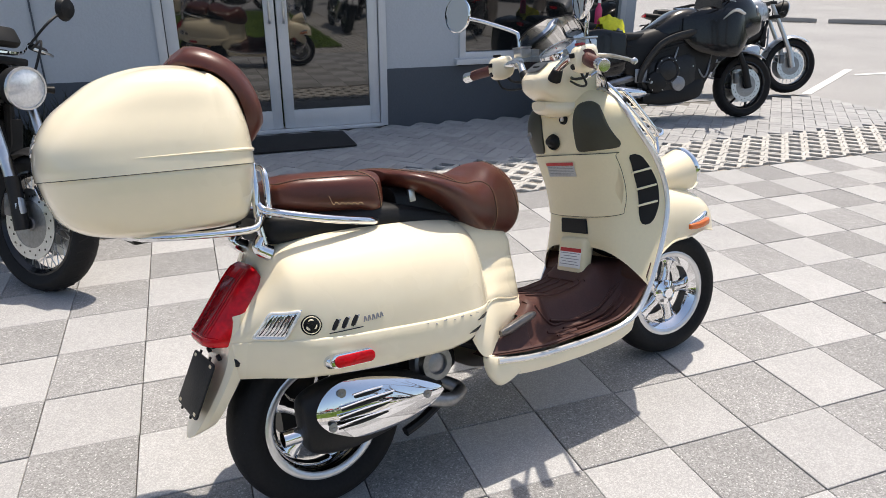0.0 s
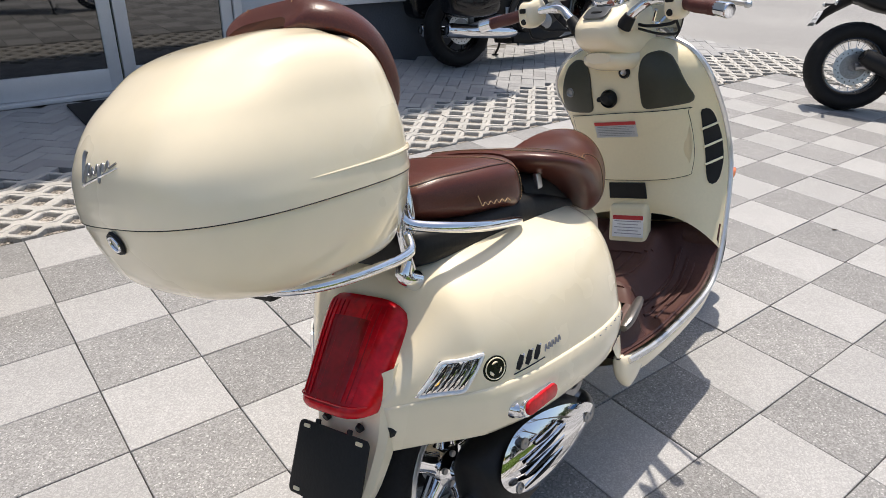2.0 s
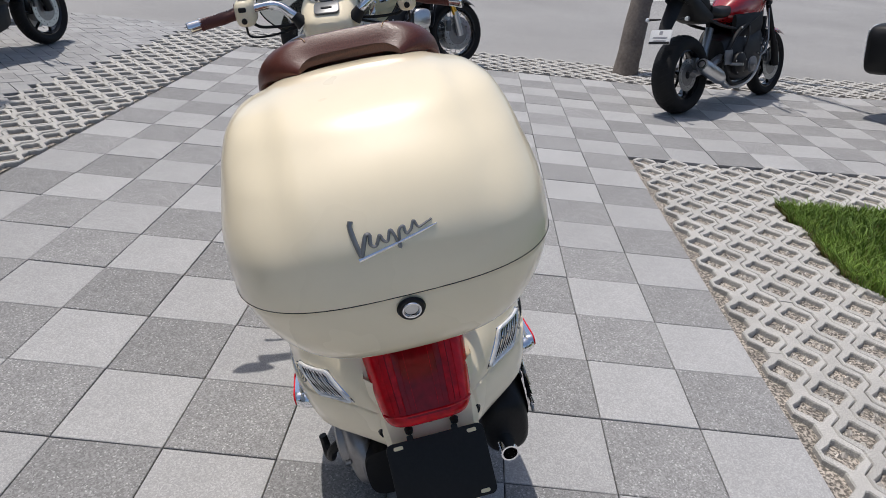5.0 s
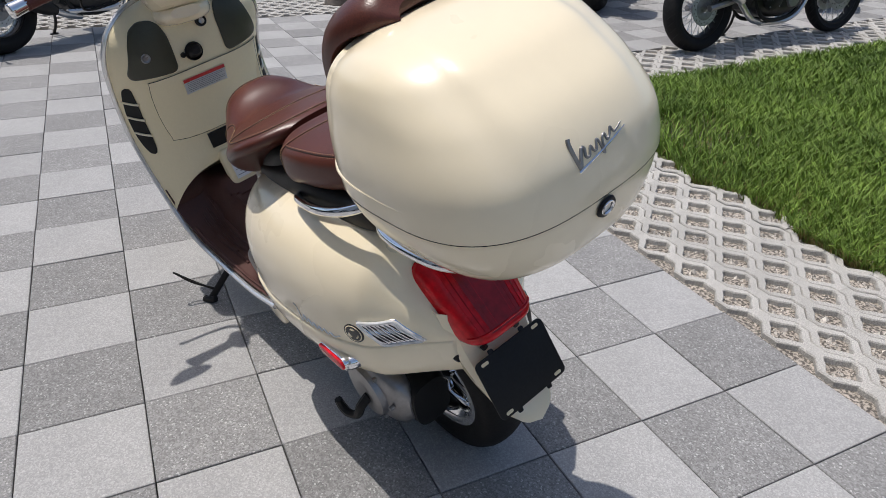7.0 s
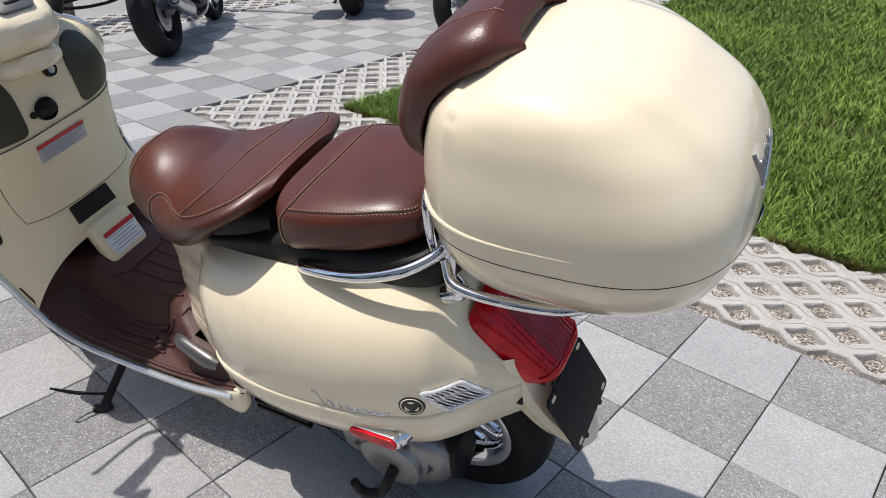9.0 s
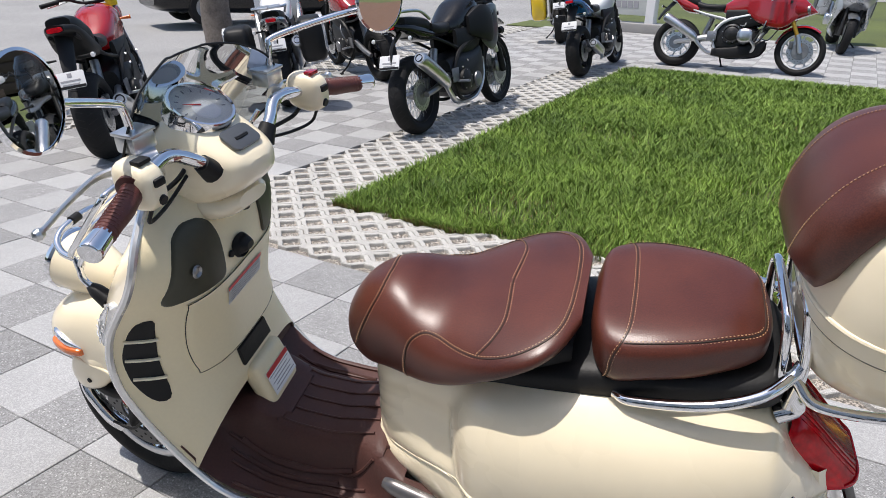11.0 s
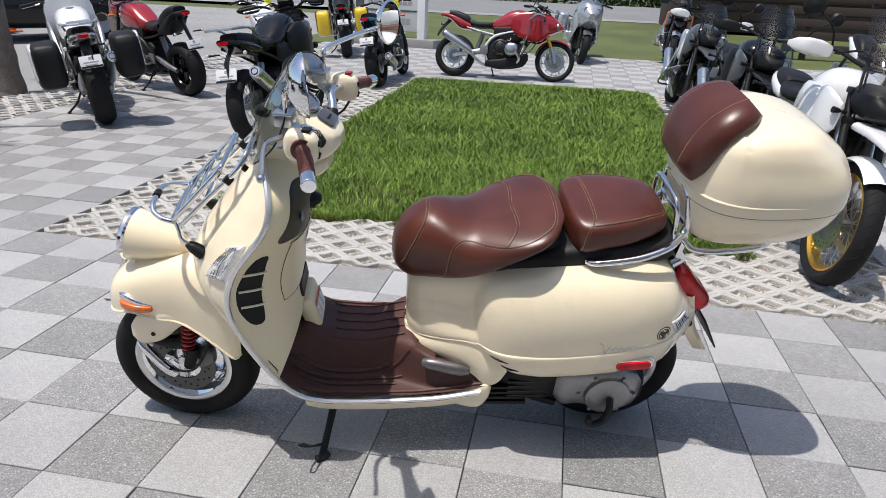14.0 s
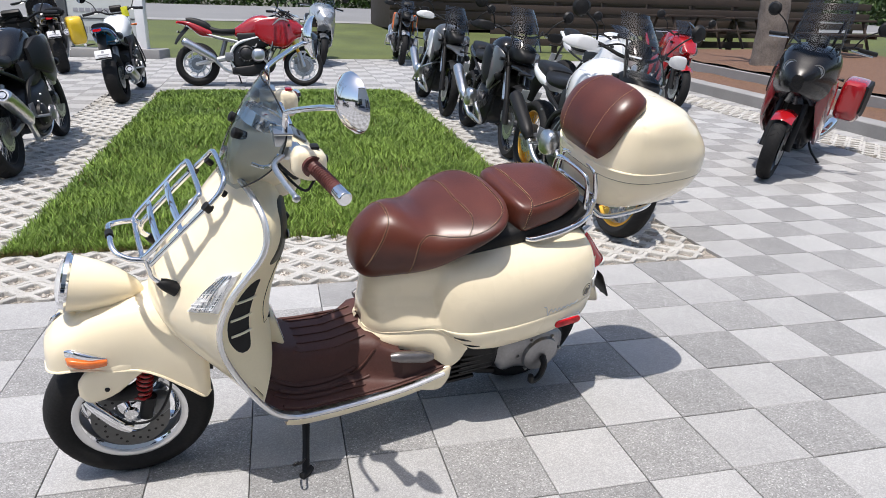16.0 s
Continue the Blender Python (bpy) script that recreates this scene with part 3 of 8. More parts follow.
def sign():
    s = empty("sign", place(4.35, -11.6, rise(-11.6), -12), "pale monument sign board between two posts", "sign")
    for x in (-0.75, 0.75):
        part("post", box((x, 0, 0.9), (0.18, 0.18, 1.9), 0.01), GREYPAINT if x > 0 else WHITEPAINT, s)
    part("plinth", box((0, 0, 0.06), (2.3, 0.6, 0.2), 0.02), CONC, s)
    bd = part("board", box((0, 0, 0.85), (1.32, 0.1, 1.1), 0.01), SIGNM, s)
    part("rule", box((0, 0.054, 0.72), (1.3, 0.012, 0.03), 0.0), GREYPAINT, bd)
    def bars(z, n, w, h, m):
        x = 0.55
        for k in range(n):
            part("bar", box((x - w / 2, 0.054, z), (w * 0.8, 0.006, h), 0.0), m, bd)
            x -= w
    bars(0.88, 9, 0.12, 0.07, GREYPRINT)
    bars(0.5, 8, 0.13, 0.13, GREYPRINT)


sign()


def bench_area():
    """Raised walk with steps, mulch bed extended over the shaded deck, rail fence and picnic table past the bikes."""
    for i, (x0, x1, z) in enumerate(((-6.01, -5.72, 0.16), (-12.0, -6.84, 0.3))):
        bm = bmesh.new()
        rows = []
        for y in np.linspace(-11.0, 2.0, 14):
            zz = rise(y)
            rows.append([(x1, y, zz - 0.05), (x1, y, zz + z - 0.01), (x1 - 0.012, y, zz + z), (x0, y, zz + z)])
        skin(rows, False, False, bm=bm)
        tagged(part("step_%d" % (i + 1), bm, CONC, None, "grey concrete step along the raised walk"), "", "step", "", "structure")
    # mulch by the tree; towards +y its brown stands in for shade on the deck
    for x0, x1, h in ((-12.5, -6.87, 0.335), (-6.835, -5.99, 0.15)):
        rows = [[(x, y, rise(y) + h + 0.015 * math.sin(x * 9 + y * 5)) for x in np.linspace(x0, x1, 14)] for y in np.linspace(-11.0, 2.0 if h < 0.2 else -2.5, 24)]
        tagged(part("mulch_and_deck_shade", skin(rows, False, False), MULCH_SHADE, None, "brown mulch bed round a tree, extended as a dark sheet for the shaded deck"), "", "ground", "", "structure")
    f = empty("fence", place(-10.0, -13.6, rise(-13.6), 0), "dark brown wooden rail fence of horizontal boards", "fence")
    for k in range(9):
        part("post", box((k * 1.3 - 5.2, 0, 0.6), (0.12, 0.12, 1.7), 0.008), DARKWOOD, f)
    for k in range(5):
        part("rail", box((0, 0.08, 0.25 + k * 0.27), (11.4, 0.035, 0.17), 0.006), DARKWOOD, f)
    t = empty("picnic_table", place(-8.6, -11.6, rise(-11.6) + 0.3, 12), "dark wooden picnic table with benches", "table")
    part("tabletop", box((0, 0, 0.74), (1.8, 0.75, 0.05), 0.008), DARKWOOD, t)
    for y in (-0.65, 0.65):
        part("bench", box((0, y, 0.44), (1.8, 0.28, 0.045), 0.008), DARKWOOD, t)
    for x in (-0.65, 0.65):
        for sg in (-1, 1):
            part("leg", tube([(x, sg * 0.6, 0.0), (x, sg * 0.25, 0.72)], 0.035, 3, 6, smooth=False), DARKWOOD, t)
    for x in (-0.65, 0.65):
        part("brace", box((x, 0, 0.4), (0.05, 1.4, 0.08), 0.006), DARKWOOD, t)
    for k in range(2):
        c = copy_thing(t, place(-11.2 + 0.3 * k, -9.9 - 3.0 * k, rise(-11) + 0.3, 30 * k))
    # dark clapboard house past the street
    h = empty("house", place(-12.0, -24.0, rise(-24)), "long dark brown timber building with a low roof", "building")
    part("wall", box((0, 0, 1.8), (18, 5, 3.6), 0.02), DARKWOOD, h)
    for k in range(12):
        part("plank", box((0, 2.52, 0.2 + k * 0.3), (18, 0.04, 0.24), 0.01), DARKWOOD, h)
    part("roof", plate([(-9.5, -3.0), (9.5, -3.0), (9.5, 3.4), (-9.5, 3.4)], 0.25, Matrix.Translation((0, 0, 3.6))), GREYPAINT, h)


bench_area()


def hedge(x, y, ln, h, seed, rot=0.0):
    """A far row of bushes: trunk stubs under many small leaf clumps."""
    g = empty("hedge", place(x, y, rise(max(y, -26)), rot), "dark green bushes in a row past the street", "bush", "bushes")
    rng = np.random.default_rng(seed)
    n = int(ln * 420)
    cx = rng.uniform(-ln / 2, ln / 2, n)
    top = h * (0.75 + 0.25 * np.sin(cx * 0.9 + seed) * np.cos(cx * 0.37))
    c = np.stack([cx, rng.normal(0, 0.8, n), rng.uniform(0, 1, n) ** 0.6 * top], 1)
    d = rng.normal(size=(n, 3))
    d /= np.linalg.norm(d, axis=1)[:, None]
    s = np.cross(d, rng.normal(size=(n, 3)))
    s /= np.linalg.norm(s, axis=1)[:, None]
    v = np.stack([c - d * 0.22, c + s * 0.1, c + d * 0.22, c - s * 0.1], 1).reshape(-1, 3)
    me = bpy.data.meshes.new("leaves")
    me.from_pydata(v.tolist(), [], (np.arange(n)[:, None] * 4 + np.arange(4)).tolist())
    part_mesh("leaves", me, LEAF, g, "", False, kind="stuff")
    for k in range(int(ln / 2)):
        part("stem", tube([(k * 2 - ln / 2 + 1, 0, 0), (k * 2 - ln / 2 + 1.1, 0.1, h * 0.6)], [0.09, 0.05], 4, 6), BARK, g)


hedge(0, -52, 90, 4.5, 1)
hedge(40, -30, 50, 4.0, 2, 60)
hedge(36, 10, 60, 4.5, 3, 90)
hedge(30, 42, 50, 5.0, 4, -40)
hedge(-40, -14, 60, 5.0, 5, 90)


def cone(x, y):
    c = empty("traffic_cone", place(x, y, rise(y)), "orange traffic cone by a white post", "cone")
    part("base", box((0, 0, 0.015), (0.36, 0.36, 0.03), 0.01), ORANGE, c)
    part("body", revolve([(0.03, 0.13), (0.3, 0.08), (0.62, 0.03), (0.66, 0.028), (0.66, 0.0)], (0, 0, 0), (0, 0, 1), 20), ORANGE, c)
    p = empty("post", place(x + 0.9, y - 0.6, rise(y)), "white bollard post by the verge", "post")
    part("shaft", revolve([(0, 0.09), (1.5, 0.09), (1.55, 0.06), (1.57, 0)], (0, 0, 0), (0, 0, 1), 20), WHITEPAINT, p)


cone(12.2, -9.6)


def car(m, paint, label, ln=4.6):
    """A parked car with body, glass, wheels and lamps; X forward."""
    c = empty("car", m, label, "car")
    st = [(-ln / 2, 0.68, 0.78, 0.36), (-ln / 2 + 0.1, 0.84, 0.95, 0.26), (-1.3, 0.9, 0.98, 0.22), (0, 0.9, 0.96, 0.2), (1.3, 0.9, 0.9, 0.22), (ln / 2 - 0.25, 0.82, 0.76, 0.24), (ln / 2, 0.62, 0.62, 0.34)]
    part("body", loft_x(st, 40, 40, 4.5), paint, c)
    part("cabin", loft_x([(-ln / 2 + 0.35, 0.55, 0.98, 0.85), (-1.3, 0.7, 1.36, 0.85), (-0.3, 0.72, 1.45, 0.85), (0.5, 0.7, 1.36, 0.85), (1.3, 0.6, 0.95, 0.85)], 30, 32, 3.5), DOORGLASS, c, "dark tinted glasshouse")
    part("roof", loft_x([(-1.25, 0.6, 1.385, 1.33), (-0.3, 0.66, 1.475, 1.4), (0.45, 0.6, 1.385, 1.34)], 16, 24, 3), paint, c)
    part("bumper", box((-ln / 2 + 0.06, 0, 0.36), (0.22, 1.5, 0.2), 0.05), BLACK, c, "black lower rear bumper")
    for y in (-0.45, 0.45):
        part("tailpipe", revolve([(0, 0.045), (0.12, 0.045), (0.12, 0.035), (0.0, 0.035)], (-ln / 2 - 0.06, y, 0.32), (1, 0, 0), 16), CHROME, c)
        part("tail_lamp", box((-ln / 2 + 0.06, y * 1.5, 0.78), (0.1, 0.3, 0.12), 0.03), REDLENS, c)
        part("headlamp", box((ln / 2 - 0.22, y * 1.4, 0.66), (0.16, 0.3, 0.12), 0.03), LENS, c)
    for x in (-1.4, 1.4):
        for sg in (-1, 1):
            w = part("wheel", revolve([(-0.1, 0.2), (-0.1, 0.3), (-0.06, 0.33), (0.06, 0.33), (0.1, 0.3), (0.1, 0.2)], (x, sg * 0.8, 0.33), (0, 1, 0), 28), RUBBER, c, "black tyre")
            part("rim", revolve([(sg * 0.06, 0.0), (sg * 0.07, 0.1), (sg * 0.1, 0.2), (sg * 0.05, 0.21)], (x, sg * 0.8, 0.33), (0, 1, 0), 28), ALLOY, w)
    return c


car(place(17.4, 0.75, 0, 4), BLUEPAINT, "blue coupe parked in a marked bay")
car(place(11.3, -8.6, rise(-8.6), 65), GLOSSBLACK, "black car parked past the trees")

# ---- the scooter ----
SCOOT = Matrix.Translation((0.1556, 1.5565, 0)) @ Matrix.Rotation(radians(13.91), 4, "Z") @ Matrix.Rotation(radians(-14.29), 4, "X")
AX0, AXD = Vector((1.06, 0, 1.0)), Vector((-0.437, 0, 0.9)).normalized()
STEER = Matrix.Translation(AX0) @ Matrix.Rotation(radians(-9.0), 4, AXD) @ Matrix.Translation(-AX0)


def wheel_parts(parent, c, R, w, rimr, xf=None, spokes=5, disc_y=None, chrome=CHROME):
    """Tyre, rim with broad spokes, hub; axis along Y."""
    prof = [(-w * 0.36, rimr), (-w * 0.46, rimr + 0.02), (-w * 0.5, R - 0.045), (-w * 0.44, R - 0.022), (-w * 0.25, R - 0.005), (0, R),
            (w * 0.25, R - 0.005), (w * 0.44, R - 0.022), (w * 0.5, R - 0.045), (w * 0.46, rimr + 0.02), (w * 0.36, rimr)]
    prof = [tuple(p) for p in spline(prof, 31)]
    bm = revolve(prof, c, (0, 1, 0), 72)
    tyre = part("tyre", bm, RUBBER, parent, "black road tyre", xf)
    # shallow tread grooves
    bm = bmesh.new()
    for k in range(28):
        a = k * 2 * math.pi / 28
        for sg in (-1, 1):
            pts = []
            for f in np.linspace(0.1, 0.95, 5):
                y = sg * w * 0.47 * f
                rr = float(np.interp(abs(y), [0, w * 0.25, w * 0.44, w * 0.5], [R, R - 0.005, R - 0.022, R - 0.045])) - 0.0004
                b = a + f * 0.22 + (0.11 if sg > 0 else 0)
                pts.append((c[0] + rr * math.sin(b), c[1] + y, c[2] + rr * math.cos(b)))
            tube(pts, 0.0016, 6, 4, bm=bm, caps=False)
    part("tread", bm, DARK, tyre, "", xf, kind="stuff")
    h = w * 0.36
    bm = revolve([(-h, rimr + 0.003), (-h - 0.004, rimr - 0.004), (-h + 0.008, rimr - 0.02), (-0.02, rimr - 0.034), (0.02, rimr - 0.034), (h - 0.008, rimr - 0.02), (h + 0.004, rimr - 0.004), (h, rimr + 0.003)], c, (0, 1, 0), 72)
    rim = part("rim", bm, chrome, parent, "polished rim", xf)
    for sg in (-1, 1):
        part("rim_lip", revolve([(sg * (h - 0.001), rimr - 0.017), (sg * (h + 0.004), rimr - 0.012), (sg * (h + 0.0065), rimr - 0.002), (sg * (h + 0.004), rimr + 0.004)], c, (0, 1, 0), 72), LIPM, rim, "", xf)
    for k in range(spokes):
        a = k * 2 * math.pi / spokes + 0.3
        d, s = Vector((math.sin(a), 0, math.cos(a))), Vector((math.cos(a), 0, -math.sin(a)))
        o = Vector(c)
        rings = []
        for f, wd, th in ((0.03, 0.026, 0.02), (0.07, 0.019, 0.017), (rimr - 0.06, 0.02, 0.014), (rimr - 0.03, 0.032, 0.014)):
            q = o + d * f
            rings.append([q + s * wd * cx + Vector((0, th * cy, 0)) for cx, cy in ((-1, -0.6), (-0.6, -1), (0.6, -1), (1, -0.6), (1, 0.6), (0.6, 1), (-0.6, 1), (-1, 0.6))])
        part("spoke", skin([list(r) for r in rings]), chrome, rim, "", xf, sharp=60)
    bm = revolve([(-0.045, 0.0), (-0.045, 0.018), (-0.035, 0.022), (-0.026, 0.046), (0.026, 0.046), (0.035, 0.022), (0.045, 0.018), (0.045, 0.0)], c, (0, 1, 0), 32)
    part("hub", bm, chrome, rim, "", xf)
    for k in range(5):
        a = k * 2 * math.pi / 5
        part("bolt", revolve([(-0.034, 0.0), (-0.034, 0.007), (-0.024, 0.008)], (c[0] + 0.034 * math.sin(a), c[1], c[2] + 0.034 * math.cos(a)), (0, 1, 0), 10), STEEL, rim, "", xf)
    if disc_y is not None:
        bm = revolve([(disc_y - 0.003, 0.06), (disc_y - 0.003, 0.108), (disc_y + 0.003, 0.108), (disc_y + 0.003, 0.06), (disc_y - 0.003, 0.06)], c, (0, 1, 0), 48)
        disc = part("brake_disc", bm, DISCM, parent, "drilled steel brake disc", xf)
        bm = bmesh.new()
        for k in range(30):
            a = k * 2 * math.pi / 30
            rr = 0.075 + 0.01 * (k % 3)
            revolve([(disc_y + 0.0034, 0.0), (disc_y + 0.0034, 0.0042), (disc_y + 0.0024, 0.0043)], (c[0] + rr * math.sin(a), c[1], c[2] + rr * math.cos(a)), (0, 1, 0), 8, bm)
        part("drilled_pattern", bm, DARK, disc, "", xf, kind="stuff")
        part("caliper", loft_x([(c[0] - 0.11, 0.016, c[2] + 0.07, c[2] + 0.02, disc_y), (c[0] - 0.08, 0.024, c[2] + 0.085, c[2] + 0.0, disc_y), (c[0] - 0.05, 0.016, c[2] + 0.075, c[2] + 0.02, disc_y)], 10, 14, 3), GREYPAINT, parent, "dark brake caliper", xf)
    return tyre


def section_body(p):
    """Half section of the rear body mirrored to a full ring: (x, z top, top half width, waist, z waist, z bottom, bottom half width)."""
    x, zt, wt, wm, zm, zb, wb = p
    half = [(0, zt), (wt * 0.7, zt - 0.003), (wt, zt - 0.02), (wm * 0.99, (zt + zm) / 2), (wm, zm), (wb, zb), (wb * 0.6, zb - 0.004)]
    h = spline(half, 22)
    right = [(x, -y, z) for y, z in h[::-1][:-1]]
    return [(x, y, z) for y, z in h] + right


def cowl_side(s, sg, n=26):
    x, zt, wo, zc = s
    y0 = min(0.09, wo * 0.6)
    out = []
    for t in np.linspace(0, 1, n):
        a = t * math.pi / 2
        y = y0 + (wo - y0) * math.sin(a) ** 0.8
        z = zc + (zt - zc) * math.cos(a) ** 0.72
        out.append((x, sg * y, z))
    return out


def scooter():
    sc = empty("scooter", SCOOT, "cream scooter with brown leather seats, chrome racks and top case", "scooter")

    def add(name, bm, m, label="", parent=None, steer=False, **k):
        return part(name, bm, m, parent or sc, label, STEER if steer else None, **k)

    # --- wheels ---
    wheel_parts(sc, (1.46, 0, 0.238), 0.236, 0.122, 0.155, STEER, 5, 0.052)
    wheel_parts(sc, (0.06, 0, 0.241), 0.241, 0.135, 0.158, None, 5)

    # --- rear body ---
    body = [(0.752, 0.60, 0.012, 0.02, 0.53, 0.425, 0.03), (0.745, 0.62, 0.03, 0.042, 0.53, 0.418, 0.055), (0.73, 0.635, 0.045, 0.06, 0.54, 0.416, 0.075), (0.705, 0.648, 0.06, 0.078, 0.55, 0.42, 0.098), (0.64, 0.672, 0.085, 0.102, 0.56, 0.438, 0.138), (0.57, 0.69, 0.11, 0.128, 0.56, 0.46, 0.174),
            (0.51, 0.70, 0.13, 0.15, 0.57, 0.45, 0.195), (0.45, 0.715, 0.14, 0.16, 0.585, 0.44, 0.203), (0.38, 0.725, 0.15, 0.17, 0.60, 0.43, 0.18), (0.25, 0.742, 0.155, 0.175, 0.62, 0.43, 0.15), (0.10, 0.752, 0.148, 0.17, 0.62, 0.44, 0.15),
            (0.013, 0.738, 0.135, 0.16, 0.60, 0.45, 0.15), (-0.03, 0.705, 0.112, 0.14, 0.58, 0.46, 0.14), (-0.065, 0.66, 0.08, 0.11, 0.56, 0.47, 0.12), (-0.109, 0.60, 0.075, 0.095, 0.54, 0.48, 0.10), (-0.148, 0.545, 0.065, 0.078, 0.52, 0.485, 0.08)]
    cowl = [(0.562, 0.555, 0.10, 0.463), (0.557, 0.60, 0.135, 0.463), (0.545, 0.64, 0.168, 0.464), (0.522, 0.675, 0.20, 0.466), (0.485, 0.70, 0.23, 0.470), (0.427, 0.716, 0.252, 0.476), (0.313, 0.732, 0.266, 0.487),
            (0.165, 0.738, 0.263, 0.503), (0.064, 0.735, 0.249, 0.513), (-0.01, 0.717, 0.226, 0.521), (-0.04, 0.678, 0.205, 0.523), (-0.065, 0.64, 0.18, 0.524), (-0.105, 0.59, 0.137, 0.525), (-0.14, 0.548, 0.10, 0.524), (-0.158, 0.535, 0.08, 0.522)]
    cw = spline(cowl, 60)
    skirt_b = [(0.60, 0.462), (0.56, 0.458), (0.52, 0.445), (0.48, 0.422), (0.445, 0.398), (0.422, 0.392), (0.355, 0.39), (0.151, 0.407), (0.0, 0.422), (-0.099, 0.428), (-0.158, 0.428)]

    def polar(poly, angles):
        """Radius of a half section about (0, 0.5), by angle from straight up."""
        a = np.array([math.atan2(q[0], q[1] - 0.5) for q in poly])
        r = np.array([math.hypot(q[0], q[1] - 0.5) for q in poly])
        o = np.argsort(a)
        return np.interp(angles, a[o], r[o])

    bs = spline(body, 72)

    def section(x, n=38):
        """Half section of the body at x: (y, z) from the spine to the crease, then the skirt below it."""
        k = [float(np.interp(-x, -bs[:, 0], bs[:, i])) for i in range(7)]
        k[0] = x
        sb = [(q[1], q[2]) for q in section_body(k)[:22]]
        c = [float(np.interp(-x, -cw[:, 0], cw[:, i])) for i in range(4)]
        inside = cw[-1][0] < x < cw[0][0]
        w, zc = (max(c[2], k[6]), c[3]) if inside else (k[6], k[5])
        angs = np.linspace(0, math.atan2(w, zc - 0.5), n)
        r = polar(sb, angs)
        if inside:
            side = [(q[1], q[2]) for q in cowl_side(c, 1, 40)]
            rc = polar([(0.0, side[0][1])] + side, angs)
            soft = 0.009
            top = np.maximum(r, rc)
            r = top + soft * np.log(np.exp((r - top) / soft) + np.exp((rc - top) / soft)) * np.linspace(1, 0, n) ** 0.5
        out = [(q * math.sin(a), 0.5 + q * math.cos(a)) for q, a in zip(r, angs)]
        y, z = out[-1]
        zb = min(float(np.interp(-x, [-q[0] for q in skirt_b], [q[1] for q in skirt_b])), z - 0.004)
        if not inside:
            zb = z - 0.004
        p = min(1.0, (z - zb) / 0.04)
        h = z - zb
        return out + [(y + 0.0035 * p, z - 0.0015 * p), (y + 0.005 * p, z - 0.005 * p), (y + 0.0045 * p, z - 0.3 * h), (y + 0.001 * p, z - 0.6 * h), (y - 0.007 * p, z - 0.9 * h), (y - 0.013 * p, z - 0.985 * h), (y - 0.025 * p - 0.004, z - h), (y * 0.8, z - h + 0.012)]

    def cowl_y(x, z):
        """Half width of the flank or skirt at x and z."""
        q = np.array(section(x)[3:-2])
        return float(np.interp(-z, -q[:, 1], q[:, 0]))

    rings = []
    for x in np.concatenate([np.linspace(0.752, 0.60, 24), np.linspace(0.594, 0.44, 44), np.linspace(0.43, -0.1, 44), np.linspace(-0.106, -0.148, 10)]):
        h = [(x, y, z) for y, z in section(float(x))]
        rings.append(h + [(p[0], -p[1], p[2]) for p in h[::-1][:-1]])
    add("body", skin(rings), CREAM, "glossy cream steel body with bulging flanks", sharp=50)
    toe_u = spline([(0.753, 0.012, 0.428), (0.745, 0.05, 0.419), (0.705, 0.094, 0.419), (0.64, 0.134, 0.437), (0.572, 0.17, 0.458), (0.53, 0.187, 0.452), (0.49, 0.205, 0.43), (0.455, 0.225, 0.41)], 30)
    toe_l = spline([(0.762, 0.012, 0.385), (0.748, 0.075, 0.385), (0.69, 0.12, 0.378), (0.62, 0.156, 0.366), (0.55, 0.19, 0.345), (0.505, 0.213, 0.318), (0.47, 0.219, 0.335), (0.445, 0.222, 0.385)], 30)
    for sg in (1, -1):
        rows = []
        for u, l in zip(toe_u, toe_l):
            rows.append([(u[0] + (l[0] - u[0]) * f, sg * (u[1] + (l[1] - u[1]) * f + 0.007 * math.sin(math.pi * f) - 0.001), u[2] + (l[2] - u[2]) * f) for f in np.linspace(0, 1, 9)])
        add("body_toe", skin(rows, False, False), CREAM, "cream toe of the body above the floor")
        add("body_seam", tube([(u[0] + 0.001, sg * (u[1] + 0.001), u[2] + 0.001) for u in toe_u[2:24]], 0.0022, 40, 6), CREAM)
        # vent slots at the front of the skirt
        for k in range(2):
            x, z = 0.487 - k * 0.034, 0.447 - k * 0.027
            add("slot", tube([(x + 0.016 - f * 0.05, sg * (cowl_y(x + 0.016 - f * 0.05, z - 0.004 * f) + 0.0008), z - 0.004 * f) for f in (0, 0.5, 1)], [0.002, 0.0045, 0.001], 10, 6), DARK)
        # flaked edge of the crease
        for k in range(9):
            x = 0.285 + 0.019 * k + 0.006 * (k * 7 % 3)
            zc = float(np.interp(-x, -cw[:, 0], cw[:, 3])) - 0.004 - 0.003 * (k * 5 % 3)
            if sg < 0:
                add("paint_chip", tube([(x, sg * (cowl_y(x, zc) + 0.0004), zc), (x + 0.003 + 0.002 * (k % 3), sg * (cowl_y(x, zc - 0.002) + 0.0004), zc - 0.002)], 0.0009 + 0.0005 * (k % 2), 3, 5), GREYPRINT)
        # small end nub of the floor pan
        st = [(0.62, 0.006, 0.285, 0.25, sg * 0.212), (0.56, 0.012, 0.30, 0.228, sg * 0.212), (0.52, 0.015, 0.315, 0.225, sg * 0.21), (0.495, 0.013, 0.325, 0.255, sg * 0.207), (0.485, 0.004, 0.32, 0.285, sg * 0.205)]
        add("floor_nub", loft_x(st, 16, 20, 2.6), CREAM, "cream end of the floor pan")

    # tail guard
    rows = []
